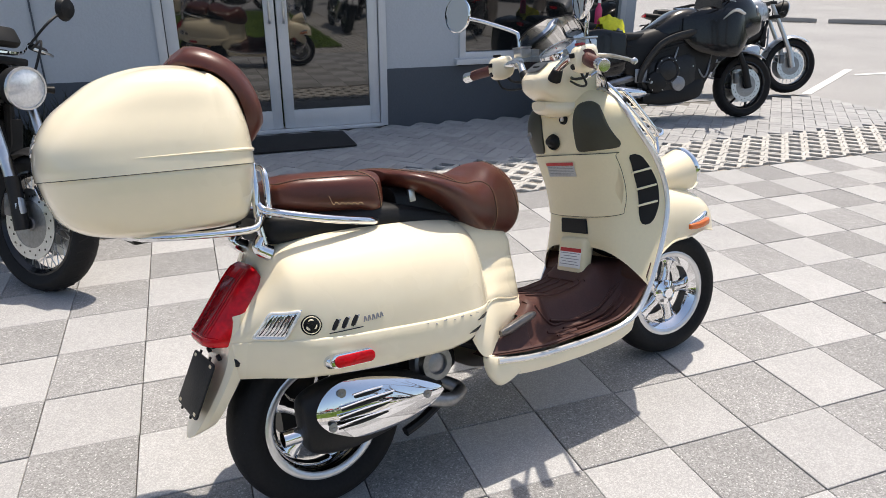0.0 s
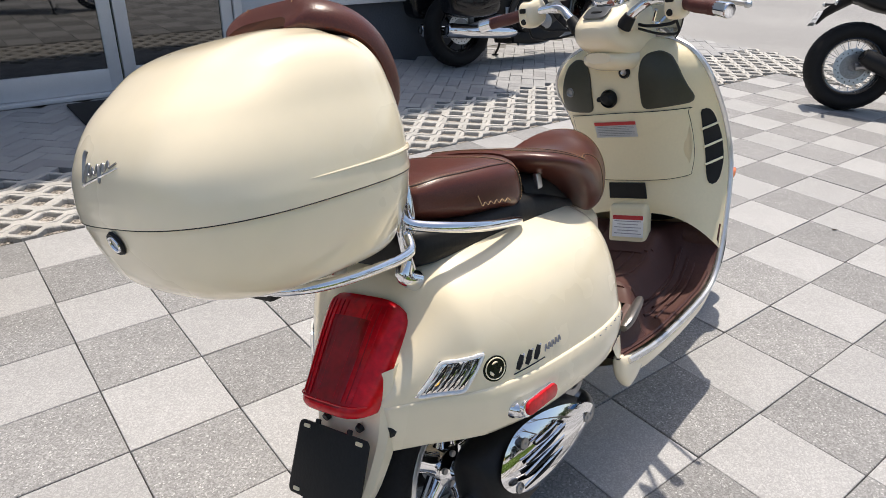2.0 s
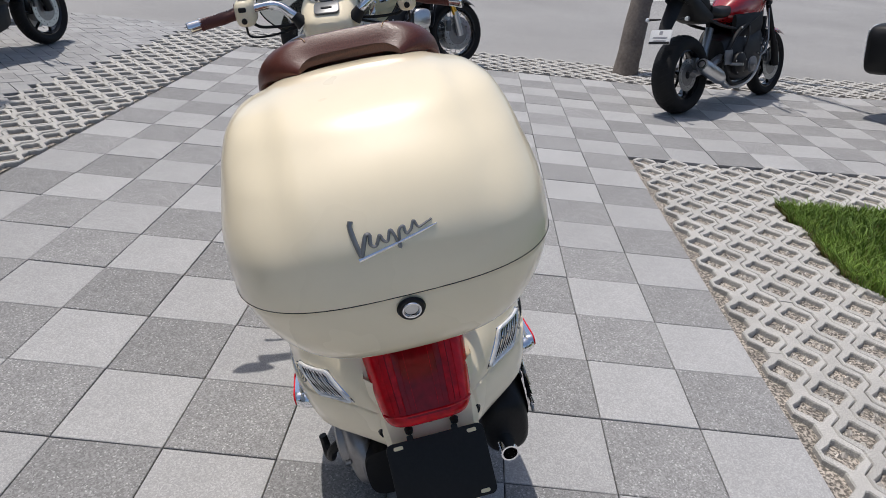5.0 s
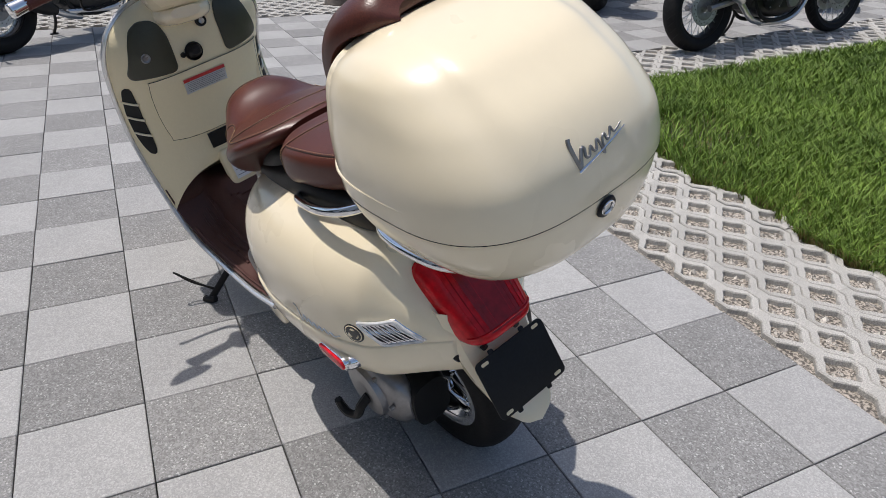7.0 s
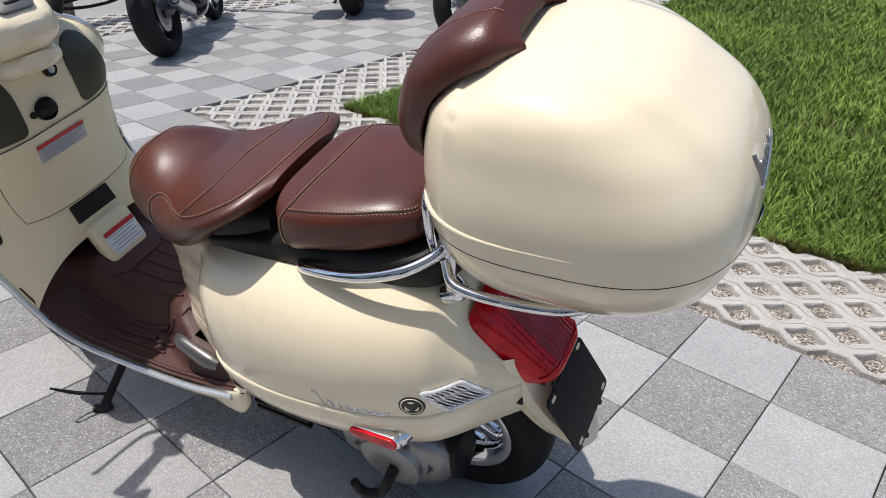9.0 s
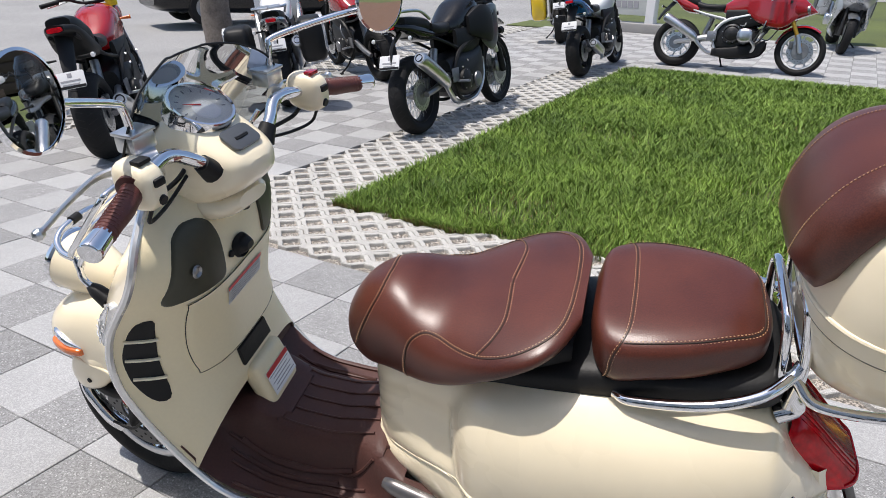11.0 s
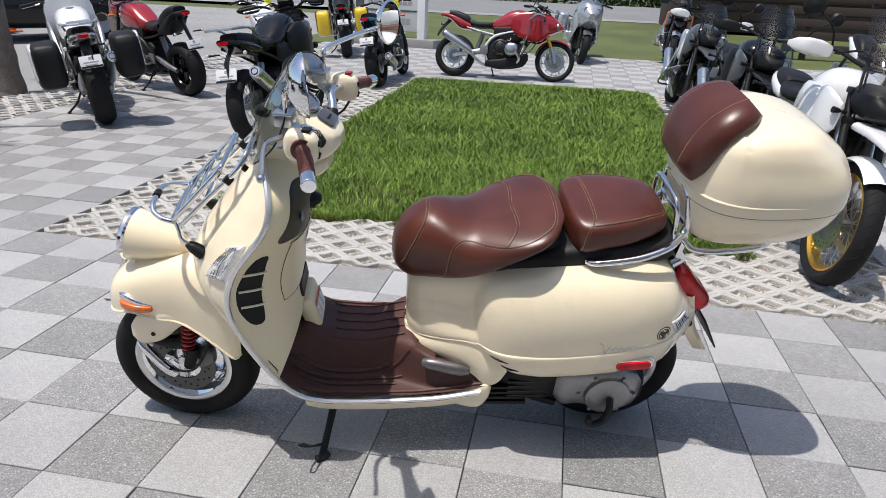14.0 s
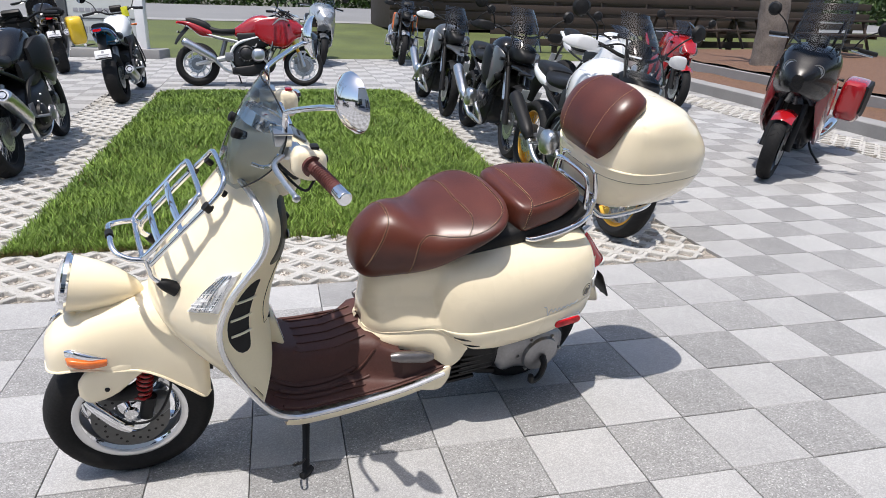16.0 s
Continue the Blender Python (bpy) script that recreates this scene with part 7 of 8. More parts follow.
def moto(m, label, wb=1.5, rf=0.3, rr=0.32, wf=0.12, wr=0.18, rim=ALLOY, wire=False, spokes=10, paint=REDPAINT, paint2=BLACK, style="naked",
         fork=BLACK, seat_h=0.82, engine="inline", exhaust="side", can=SATIN, panniers=None, pmat=BLACK, screen=0.0, bar_h=1.08, guard=None, mirrors=True,
         plate_on=True, lean=10.0, bars=None, lamp="round", tailz=0.0, handguards=False, seatm=BLACK, tag=None, rack=False, rakex=0.3, frame_m=BLACK, tank=1.0, sidef=True, lampz=0.93, slider=None):
    b = empty("motorcycle", m @ Matrix.Rotation(radians(-lean), 4, "X"), label, "motorcycle")
    moto_wheel(b, wb, rf, wf, rim, wire, spokes, 2, True)
    moto_wheel(b, 0.0, rr, wr, rim, wire, spokes, 1, False)
    hx, hz = wb - rakex, 0.92
    # frame, swing arm, fork
    for sg in (1, -1):
        part("frame_tube", tube([(hx, sg * 0.03, hz), (hx - 0.18, sg * 0.14, 0.76), (0.62, sg * 0.15, 0.62), (0.46, sg * 0.13, 0.42)], 0.022, 20, 8), frame_m, b)
        part("subframe", tube([(0.62, sg * 0.13, 0.64), (0.25, sg * 0.12, seat_h - 0.1), (-0.12, sg * 0.08, seat_h - 0.02 + tailz)], 0.014, 14, 8), frame_m, b)
        part("swing_arm", tube([(0.48, sg * 0.09, 0.42), (0.2, sg * 0.12, 0.36), (0.0, sg * 0.12, rr)], [0.035, 0.03, 0.026], 12, 8), ALLOY if frame_m is BLACK else frame_m, b)
        part("fork_leg", tube([(wb, sg * 0.1, rf), (wb - 0.05, sg * 0.1, rf + 0.16), (hx - 0.02, sg * 0.1, 1.0)], [0.027, 0.026, 0.02], 12, 10), fork, b)
        part("fork_slider", tube([(wb + 0.005, sg * 0.1, rf - 0.02), (wb - 0.06, sg * 0.1, rf + 0.2)], [0.032, 0.03], 3, 10), slider or (SATIN if fork is not BLACK else BLACK), b)
        part("foot_peg", tube([(0.52, sg * 0.15, 0.36), (0.52, sg * 0.27, 0.36)], 0.012, 3, 8), SATIN, b)
        part("foot_plate", box((0.47, sg * 0.16, 0.42), (0.12, 0.012, 0.12), 0.01), ALLOY, b)
    part("yoke", box((hx + 0.0, 0, 0.99), (0.08, 0.25, 0.035), 0.012), BLACK, b)
    part("yoke", box((hx + 0.06, 0, 0.84), (0.08, 0.25, 0.04), 0.012), BLACK, b)
    part("shock", tube([(0.42, 0, 0.66), (0.34, 0, 0.42)], 0.035, 3, 10), STEEL, b)
    # engine
    if engine == "boxer":
        e = part("engine", loft_x([(0.48, 0.11, 0.58, 0.28), (0.62, 0.15, 0.62, 0.22), (0.82, 0.16, 0.6, 0.2), (1.0, 0.13, 0.56, 0.24), (1.06, 0.08, 0.5, 0.3)], 14, 20, 4), ENGINEM, b, "dark boxer engine block")
        for sg in (1, -1):
            cy = part("cylinder", tube([(0.88, sg * 0.13, 0.42), (0.9, sg * 0.24, 0.44)], [0.075, 0.08], 4, 16), ALLOY, e)
            for k in range(4):
                part("fin", revolve([(0, 0.07), (0, 0.094), (0.005, 0.094), (0.005, 0.07)], (0.885, sg * (0.155 + 0.02 * k), 0.425 + 0.003 * k), (0, sg, 0.1), 18), ALLOY, cy)
            part("valve_cover", loft_x([(0.81, 0.03, 0.49, 0.39, sg * 0.285), (0.84, 0.05, 0.52, 0.355, sg * 0.285), (0.9, 0.055, 0.53, 0.345, sg * 0.285), (0.96, 0.05, 0.52, 0.36, sg * 0.285), (0.985, 0.03, 0.49, 0.4, sg * 0.285)], 12, 16, 3), SATIN, cy, "silver valve cover")
            part("header_pipe", tube([(0.96, sg * 0.24, 0.4), (1.02, sg * 0.2, 0.3), (0.9, sg * 0.13, 0.2), (0.5, sg * 0.12, 0.22)], 0.02, 24, 8), SATIN, e)
    else:
        e = part("engine", loft_x([(0.46, 0.12, 0.56, 0.28), (0.6, 0.17, 0.6, 0.22), (0.8, 0.19, 0.62, 0.2), (0.98, 0.18, 0.66, 0.26), (1.06, 0.14, 0.64, 0.36)], 14, 22, 4), ENGINEM, b, "dark engine block")
        for sg in (1, -1):
            part("side_cover", revolve([(0.0, 0.1), (0.03, 0.095), (0.045, 0.07), (0.05, 0.0)], (0.62, sg * 0.165, 0.36), (0, sg, 0), 24), BLACK, e)
            part("side_cover", revolve([(0.0, 0.07), (0.025, 0.065), (0.035, 0.0)], (0.83, sg * 0.178, 0.34), (0, sg, 0), 24), ALLOY, e)
            for k in range(5):
                a = k * 1.257
                part("cover_bolt", revolve([(0, 0.007), (0.012, 0.007), (0.012, 0)], (0.62 + 0.085 * math.sin(a), sg * 0.19, 0.36 + 0.085 * math.cos(a)), (0, sg, 0), 6), SATIN, e)
        for k in range(4 if exhaust != "twin" else 2):
            y = -0.11 + 0.073 * k
            part("header_pipe", tube([(1.04, y, 0.58), (1.11, y, 0.5), (1.08, y, 0.3), (0.92, y * 0.5 - 0.04, 0.17), (0.6, -0.08, 0.16)], 0.02, 24, 8), SATIN, e)
    part("radiator", box((1.1, 0, 0.62), (0.04, 0.3, 0.22), 0.01), DARK, b, "dark radiator core")
    # exhaust
    if exhaust == "side":
        part("exhaust_pipe", tube([(0.6, -0.08, 0.17), (0.42, -0.14, 0.22), (0.26, -0.17, 0.36)], 0.024, 14, 10), SATIN, b)
        cn = part("silencer", tube([(0.28, -0.175, 0.35), (0.22, -0.18, 0.41), (0.02, -0.19, 0.53), (-0.14, -0.195, 0.62), (-0.17, -0.196, 0.637)], [0.03, 0.055, 0.06, 0.06, 0.045], 20, 18), can, b, "metal exhaust silencer")
        part("outlet", revolve([(0.0, 0.032), (0.012, 0.03), (-0.01, 0.02), (-0.01, 0)], (-0.168, -0.196, 0.636), (-0.85, 0, 0.5), 16), DARK, cn)
    elif exhaust == "low":
        part("exhaust_pipe", tube([(0.62, -0.08, 0.17), (0.48, -0.13, 0.2), (0.36, -0.16, 0.25)], 0.026, 14, 10), SATIN, b)
        cn = part("silencer", tube([(0.38, -0.16, 0.24), (0.3, -0.17, 0.28), (0.1, -0.18, 0.36), (0.02, -0.18, 0.4)], [0.035, 0.06, 0.062, 0.05], 16, 16), can, b, "short exhaust silencer")
        part("outlet", revolve([(0.0, 0.036), (0.012, 0.034), (-0.01, 0.02), (-0.01, 0)], (0.02, -0.18, 0.4), (-0.85, 0, 0.45), 16), DARK, cn)
    else:
        for sg in (1, -1):
            cn = part("silencer", tube([(0.55, sg * 0.15, 0.26), (0.4, sg * 0.2, 0.27), (0.0, sg * 0.23, 0.3), (-0.2, sg * 0.235, 0.32), (-0.24, sg * 0.235, 0.324)], [0.028, 0.05, 0.058, 0.06, 0.045], 20, 18), can, b, "long chrome silencer")
            part("outlet", revolve([(0.0, 0.035), (0.01, 0.033), (-0.012, 0.02), (-0.012, 0)], (-0.238, sg * 0.235, 0.324), (-1, 0, 0.1), 16), DARK, cn)
    # tank, seat, tail
    t = tank
    part("tank", loft_x([(0.56, 0.09, seat_h + 0.02, seat_h - 0.1), (0.66, 0.14, seat_h + 0.09 * t, seat_h - 0.14), (0.82, 0.165 * t, seat_h + 0.19 * t, seat_h - 0.16), (0.98, 0.17 * t, seat_h + 0.22 * t, seat_h - 0.12), (1.1, 0.14, seat_h + 0.18 * t, seat_h - 0.06), (1.16, 0.08, seat_h + 0.1, seat_h - 0.02)], 26, 28, 2.8), paint, b, "painted fuel tank")
    part("filler_cap", revolve([(0, 0.04), (0.008, 0.038), (0.01, 0.0)], (0.9, 0, seat_h + 0.208 * t), (0, 0, 1), 16), SATIN, b)
    s1 = part("rider_seat", loft_x([(0.62, 0.07, seat_h + 0.03, seat_h - 0.06), (0.52, 0.12, seat_h + 0.012, seat_h - 0.08), (0.34, 0.145, seat_h + 0.01, seat_h - 0.08), (0.22, 0.13, seat_h + 0.04, seat_h - 0.06)], 16, 22, 3.2), seatm, b, "black saddle")
    part("passenger_seat", loft_x([(0.23, 0.11, seat_h + 0.05, seat_h - 0.05), (0.16, 0.12, seat_h + 0.08 + tailz * 0.5, seat_h - 0.04), (0.0, 0.11, seat_h + 0.1 + tailz, seat_h - 0.02 + tailz * 0.5), (-0.12, 0.08, seat_h + 0.1 + tailz, seat_h + 0.02 + tailz)], 14, 20, 3.2), seatm, b)
    tl = part("tail", loft_x([(0.24, 0.13, seat_h - 0.02, seat_h - 0.12), (0.05, 0.13, seat_h + 0.03 + tailz * 0.7, seat_h - 0.09), (-0.1, 0.11, seat_h + 0.05 + tailz, seat_h - 0.03 + tailz), (-0.24, 0.06, seat_h + 0.06 + tailz, seat_h + 0.01 + tailz)], 14, 20, 3), paint if style in ("sport", "gs") else paint2, b, "painted tail section")
    part("tail_lamp", loft_x([(-0.2, 0.06, seat_h + 0.05 + tailz, seat_h + 0.012 + tailz), (-0.262, 0.045, seat_h + 0.045 + tailz, seat_h + 0.015 + tailz)], 4, 12, 4), REDLENS, b, "red tail lamp")
    part("rear_guard", tube([(-0.1, 0, seat_h - 0.02 + tailz), (-0.24, 0, seat_h - 0.12), (-0.3, 0, 0.6)], [0.06, 0.05, 0.03], 10, 8, flat=0.3), BLACK, b, "black plate hanger")
    if plate_on:
        mm = Matrix.Translation((-0.305, 0, 0.63)) @ Matrix.Rotation(radians(-90), 4, "Y") @ Matrix.Rotation(radians(-90), 4, "Z") @ Matrix.Rotation(radians(-22), 4, "X")
        pl = part("number_plate", plate(rounded(0.19, 0.115, 0.012), 0.004, mm, 0.001), PLATEM, b, "white dealer plate with dark print")
        for q, (w2, h2) in ((0.032, (0.03, 0.028)), (-0.005, (0.13, 0.012)), (-0.03, (0.11, 0.01))):
            part("print", plate(rounded(w2, h2, 0.003), 0.0015, mm @ Matrix.Translation((0, q, 0.0042)), 0), GREYPRINT, pl)
        part("plate_strip", plate(rounded(0.185, 0.018, 0.002), 0.0015, mm @ Matrix.Translation((0, -0.046, 0.0042)), 0), BLACK, pl)
    for sg in (1, -1):
        i = part("rear_indicator", tube([(-0.2, sg * 0.07, seat_h - 0.06), (-0.22, sg * 0.15, seat_h - 0.06), (-0.22, sg * 0.19, seat_h - 0.06)], [0.006, 0.01, 0.016], 8, 10), BLACK, b)
        part("lens", revolve([(0, 0.018), (0.012, 0.014), (0.016, 0)], (-0.228, sg * 0.175, seat_h - 0.06), (-1, 0, 0), 12), LENS, i)
        part("front_indicator", tube([(hx + 0.08, sg * 0.12, 0.88), (hx + 0.1, sg * 0.2, 0.88)], [0.008, 0.018], 5, 10), AMBER if style == "naked" else BLACK, b)
    # bars, mirrors
    bw = 0.36 if style in ("naked", "roadster", "sport") else 0.42
    part("handlebar", tube([(hx - 0.2, -bw, bar_h), (hx - 0.1, -bw * 0.6, bar_h + 0.02), (hx - 0.0, -0.1, bar_h - 0.03), (hx - 0.0, 0.1, bar_h - 0.03), (hx - 0.1, bw * 0.6, bar_h + 0.02), (hx - 0.2, bw, bar_h)], 0.012, 40, 8), BLACK if style != "roadster" else CHROME, b)
    for sg in (1, -1):
        part("grip", tube([(hx - 0.13, sg * bw * 0.72, bar_h + 0.012), (hx - 0.21, sg * (bw + 0.02), bar_h)], 0.018, 4, 10), BLACK, b)
        part("lever", tube([(hx - 0.06, sg * bw * 0.6, bar_h), (hx - 0.07, sg * bw * 0.8, bar_h - 0.01), (hx - 0.12, sg * bw, bar_h - 0.02)], 0.007, 8, 6), SATIN, b)
        if mirrors:
            mm = part("mirror_stem", tube([(hx - 0.09, sg * bw * 0.62, bar_h + 0.02), (hx - 0.04, sg * bw * 0.75, bar_h + 0.12), (hx - 0.05, sg * bw * 0.98, bar_h + 0.19)], 0.006, 10, 8), BLACK, b)
            mh = part("mirror_head", revolve([(-0.03, 0.0), (-0.02, 0.045), (0.0, 0.06), (0.004, 0.058)], (hx - 0.06, sg * bw * 1.05, bar_h + 0.21), (-1, -sg * 0.2, 0), 20), BLACK, mm)
            part("mirror_glass", revolve([(0.002, 0.0), (0.002, 0.056)], (hx - 0.06, sg * bw * 1.05, bar_h + 0.21), (-1, -sg * 0.2, 0), 20), MIRROR, mh)
        if handguards:
            part("hand_guard", loft_x([(hx - 0.15, 0.01, bar_h + 0.015, bar_h - 0.015, sg * (bw + 0.045)), (hx - 0.1, 0.018, bar_h + 0.04, bar_h - 0.035, sg * (bw + 0.01)), (hx - 0.055, 0.05, bar_h + 0.05, bar_h - 0.04, sg * (bw - 0.06)), (hx - 0.04, 0.03, bar_h + 0.035, bar_h - 0.03, sg * (bw - 0.12))], 10, 14, 3), paint2 if paint2 is WHITEPAINT else BLACK, b)
        part("cable", tube([(hx - 0.07, sg * bw * 0.6, bar_h), (hx + 0.1, sg * 0.14, bar_h + 0.02), (hx + 0.1, sg * 0.08, 0.85)], 0.006, 16, 6), BLACK, b)
    part("instrument", box((hx + 0.02, 0, bar_h + 0.03), (0.05, 0.16, 0.09), 0.02, rot=Matrix.Rotation(radians(-40), 4, "Y")), BLACK, b)
    # front mudguard
    rows = []
    gw = wf * 0.62 + 0.01
    for a in np.linspace(radians(-38), radians(75), 16):
        q = rf + 0.03
        o = (wb - q * math.sin(a), rf + q * math.cos(a))
        rows.append([(o[0] + 0.03 * math.sin(a) * (abs(v) ** 2), v * gw, o[1] - 0.035 * abs(v) ** 2 * math.cos(a)) for v in np.linspace(-1, 1, 9)])
    part("front_mudguard", skin(rows, False, False), guard or paint, b, "front mudguard")
    # front end
    fx = hx + 0.16
    if style in ("naked", "roadster"):
        if lamp == "round":
            h = part("headlamp", revolve([(-0.1, 0.0), (-0.09, 0.04), (-0.03, 0.085), (0.03, 0.092), (0.035, 0.086)], (fx, 0, lampz), (1, 0, -0.06), 28), BLACK, b, "round headlamp")
            part("bezel", revolve([(0.03, 0.094), (0.042, 0.092), (0.042, 0.084), (0.03, 0.084)], (fx, 0, lampz), (1, 0, -0.06), 28), SATIN, h)
            part("lens", revolve([(0.036, 0.086), (0.052, 0.05), (0.058, 0)], (fx, 0, lampz), (1, 0, -0.06), 28), LENS, h)
        else:
            h = part("headlamp", loft_x([(fx - 0.14, 0.1, 1.02, 0.86), (fx - 0.02, 0.13, 1.02, 0.84), (fx + 0.06, 0.1, 0.96, 0.86), (fx + 0.09, 0.05, 0.92, 0.88)], 12, 20, 3), paint, b, "small nose fairing with headlamp")
            for sg in (1, -1):
                part("lens", revolve([(0, 0.036), (0.014, 0.026), (0.018, 0)], (fx + 0.06, sg * 0.05, 0.92), (1, sg * 0.3, 0), 16), LENS, h)
    else:
        top = {"sport": 1.0, "tour": 1.16}.get(style, 1.05)
        fw = 0.24 if style == "tour" else 0.17
        if style == "gs":
            fr = part("fairing", loft_x([(hx - 0.02, 0.1, 1.03, 0.9), (hx + 0.06, 0.115, 1.05, 0.88), (fx + 0.04, 0.105, 1.03, 0.87), (fx + 0.11, 0.07, 0.98, 0.88), (fx + 0.14, 0.03, 0.94, 0.9)], 16, 24, 3.4), BLACK, b, "compact dark lamp fairing")
            fw, top = 0.2, 1.12
            for sg in (1, -1):
                part("radiator_shroud", loft_x([(hx - 0.26, 0.012, 0.92, 0.66, sg * 0.17), (hx - 0.12, 0.028, 0.98, 0.56, sg * 0.2), (hx + 0.02, 0.022, 0.97, 0.66, sg * 0.2), (hx + 0.1, 0.008, 0.92, 0.78, sg * 0.16)], 14, 16, 3), paint if paint is not GLOSSBLACK else GREYPAINT, b, "angular shroud beside the radiator")
                part("fork_stanchion", tube([(hx + 0.04, sg * 0.1, 0.86), (hx + 0.17, sg * 0.1, 0.52)], 0.03, 4, 12), SATIN, b, "bright metal fork tube")
                part("brake_caliper", loft_x([(wb - 0.16, 0.014, rf + 0.09, rf + 0.02, sg * 0.085), (wb - 0.12, 0.02, rf + 0.1, rf - 0.02, sg * 0.085), (wb - 0.08, 0.014, rf + 0.07, rf, sg * 0.085)], 8, 12, 3), STEEL, b)
                part("fog_lamp", revolve([(-0.03, 0.0), (-0.025, 0.03), (0.02, 0.036), (0.026, 0.03), (0.03, 0.0)], (hx + 0.1, sg * 0.2, 0.72), (1, 0, 0), 18), BLACK, b, "small round fog lamp")
        else:
            fr = part("fairing", loft_x([(hx - 0.12, fw, top, 0.66), (hx + 0.06, fw * 1.02, top, 0.64), (fx + 0.06, fw * 0.82, top - 0.04, 0.70), (fx + 0.2, fw * 0.5, top - 0.16, 0.76), (fx + 0.27, fw * 0.2, top - 0.23, 0.79)], 20, 26, 3), paint, b, "painted front fairing")
        for sg in (1, -1):
            if style == "gs" and sg < 0:
                continue
            part("lens", revolve([(-0.01, 0.055), (0.012, 0.045), (0.02, 0)], (fx + (0.16 if style != "gs" else 0.08), sg * fw * 0.42, top - 0.19), (1, sg * 0.35, 0.15), 22), HEADLENS, fr, "clear headlamp")
            part("lens_ring", revolve([(-0.012, 0.062), (0.012, 0.058), (0.01, 0.05)], (fx + (0.16 if style != "gs" else 0.08), sg * fw * 0.42, top - 0.19), (1, sg * 0.35, 0.15), 22), STEEL, fr)
        if style in ("tour", "sport") and sidef:
            for sg in (1, -1):
                part("side_fairing", loft_x([(0.72, 0.012, 0.62, 0.36, sg * 0.2), (0.86, 0.03, 0.72, 0.26, sg * (fw * 0.9)), (1.05, 0.035, 0.86, 0.3, sg * (fw * 0.95)), (hx + 0.05, 0.03, 0.92, 0.48, sg * (fw * 0.95)), (hx + 0.16, 0.012, 0.86, 0.66, sg * (fw * 0.75))], 16, 18, 3), paint2 if style == "tour" else paint, b, "painted side fairing panel")
        if style == "tour" and not sidef:
            part("body_core", loft_x([(0.2, 0.1, 0.76, 0.55), (0.45, 0.15, 0.8, 0.34), (0.8, 0.168, 0.9, 0.2), (1.1, 0.165, 1.0, 0.26), (1.27, 0.13, 1.05, 0.5)], 18, 22, 4), BLACK, b, "dark inner body and airbox")
        if style in ("tour", "sport") and not sidef:
            for sg in (1, -1):
                part("side_fairing", loft_x([(0.86, 0.012, 0.92, 0.74, sg * 0.17), (1.0, 0.03, 0.98, 0.62, sg * (fw * 0.9)), (hx - 0.02, 0.035, 0.99, 0.56, sg * fw), (hx + 0.1, 0.025, 0.96, 0.6, sg * (fw * 0.92)), (hx + 0.2, 0.01, 0.88, 0.7, sg * (fw * 0.7))], 16, 18, 3), paint, b, "painted half fairing panel")
                if frame_m is BLACK:
                  part("frame_spar", tube([(hx - 0.05, sg * 0.13, 0.8), (0.95, sg * 0.2, 0.78), (0.66, sg * 0.2, 0.7), (0.5, sg * 0.17, 0.5), (0.46, sg * 0.15, 0.36)], [0.05, 0.05, 0.045, 0.045, 0.04], 24, 12, flat=0.6), ENGINEM if frame_m is BLACK else frame_m, b, "broad frame spar")
                cc = part("clutch_cover", revolve([(0.0, 0.125), (0.03, 0.12), (0.04, 0.1), (0.03, 0.09), (0.045, 0.07), (0.05, 0.0)], (0.72, sg * 0.17, 0.46), (0, sg, 0), 32), ENGINEM, e)
                for k in range(9):
                    a = k * 0.698
                    part("cover_bolt", revolve([(0, 0.006), (0.036, 0.006), (0.036, 0)], (0.72 + 0.112 * math.sin(a), sg * 0.17, 0.46 + 0.112 * math.cos(a)), (0, sg, 0), 6), SATIN, cc)
                part("belly_panel", loft_x([(0.5, 0.02, 0.26, 0.17, sg * 0.14), (0.75, 0.04, 0.3, 0.15, sg * 0.15), (1.05, 0.035, 0.38, 0.2, sg * 0.14), (1.14, 0.01, 0.4, 0.3, sg * 0.12)], 12, 16, 3), BLACK, b)
                part("flank_trim", tube([(hx - 0.16, sg * (fw + 0.012), 0.86), (hx - 0.02, sg * (fw + 0.036), 0.97), (hx + 0.1, sg * (fw + 0.02), 0.94)], [0.008, 0.022, 0.012], 10, 8, flat=0.5), SATIN, b)
        if style == "gs":
            part("beak", loft_x([(fx + 0.02, 0.11, 0.86, 0.8), (fx + 0.2, 0.08, 0.84, 0.79), (fx + 0.38, 0.045, 0.79, 0.76), (fx + 0.46, 0.015, 0.765, 0.755)], 12, 16, 3), paint, b, "pointed front beak")
            for sg in (1, -1):
                part("tank_flank", loft_x([(0.78, 0.02, 0.9, 0.74, sg * 0.17), (0.95, 0.05, 0.98, 0.68, sg * 0.2), (1.12, 0.045, 0.96, 0.64, sg * 0.21), (1.24, 0.015, 0.86, 0.66, sg * 0.19)], 12, 16, 3), paint2, b, "side panel beside the tank")
    if screen:
        rows = []
        for u in np.linspace(0, 1, 10):
            z = (1.12 if style == "tour" else 1.0) + screen * u
            xc = fx + 0.12 - 0.28 * u - 0.06 * u * u
            w = (0.2 if style == "tour" else 0.15) * (1 - 0.25 * u ** 3)
            rows.append([(xc - 0.1 * v * v, v * w, z) for v in np.linspace(-1, 1, 13)])
        sc = part("windscreen", skin(rows, False, False), CLEAR if style != "naked" else SMOKE, b, "clear windscreen")
        part("screen_brace", tube([(hx + 0.06, 0, 1.02), (fx - 0.04, 0, 1.05 + screen * 0.4)], 0.012, 4, 8), BLACK, sc)
        for sg in (1, -1):
            part("screen_brace", tube([rows[0][0 if sg < 0 else -1], rows[5][1 if sg < 0 else -2]], 0.008, 4, 6), BLACK, sc)
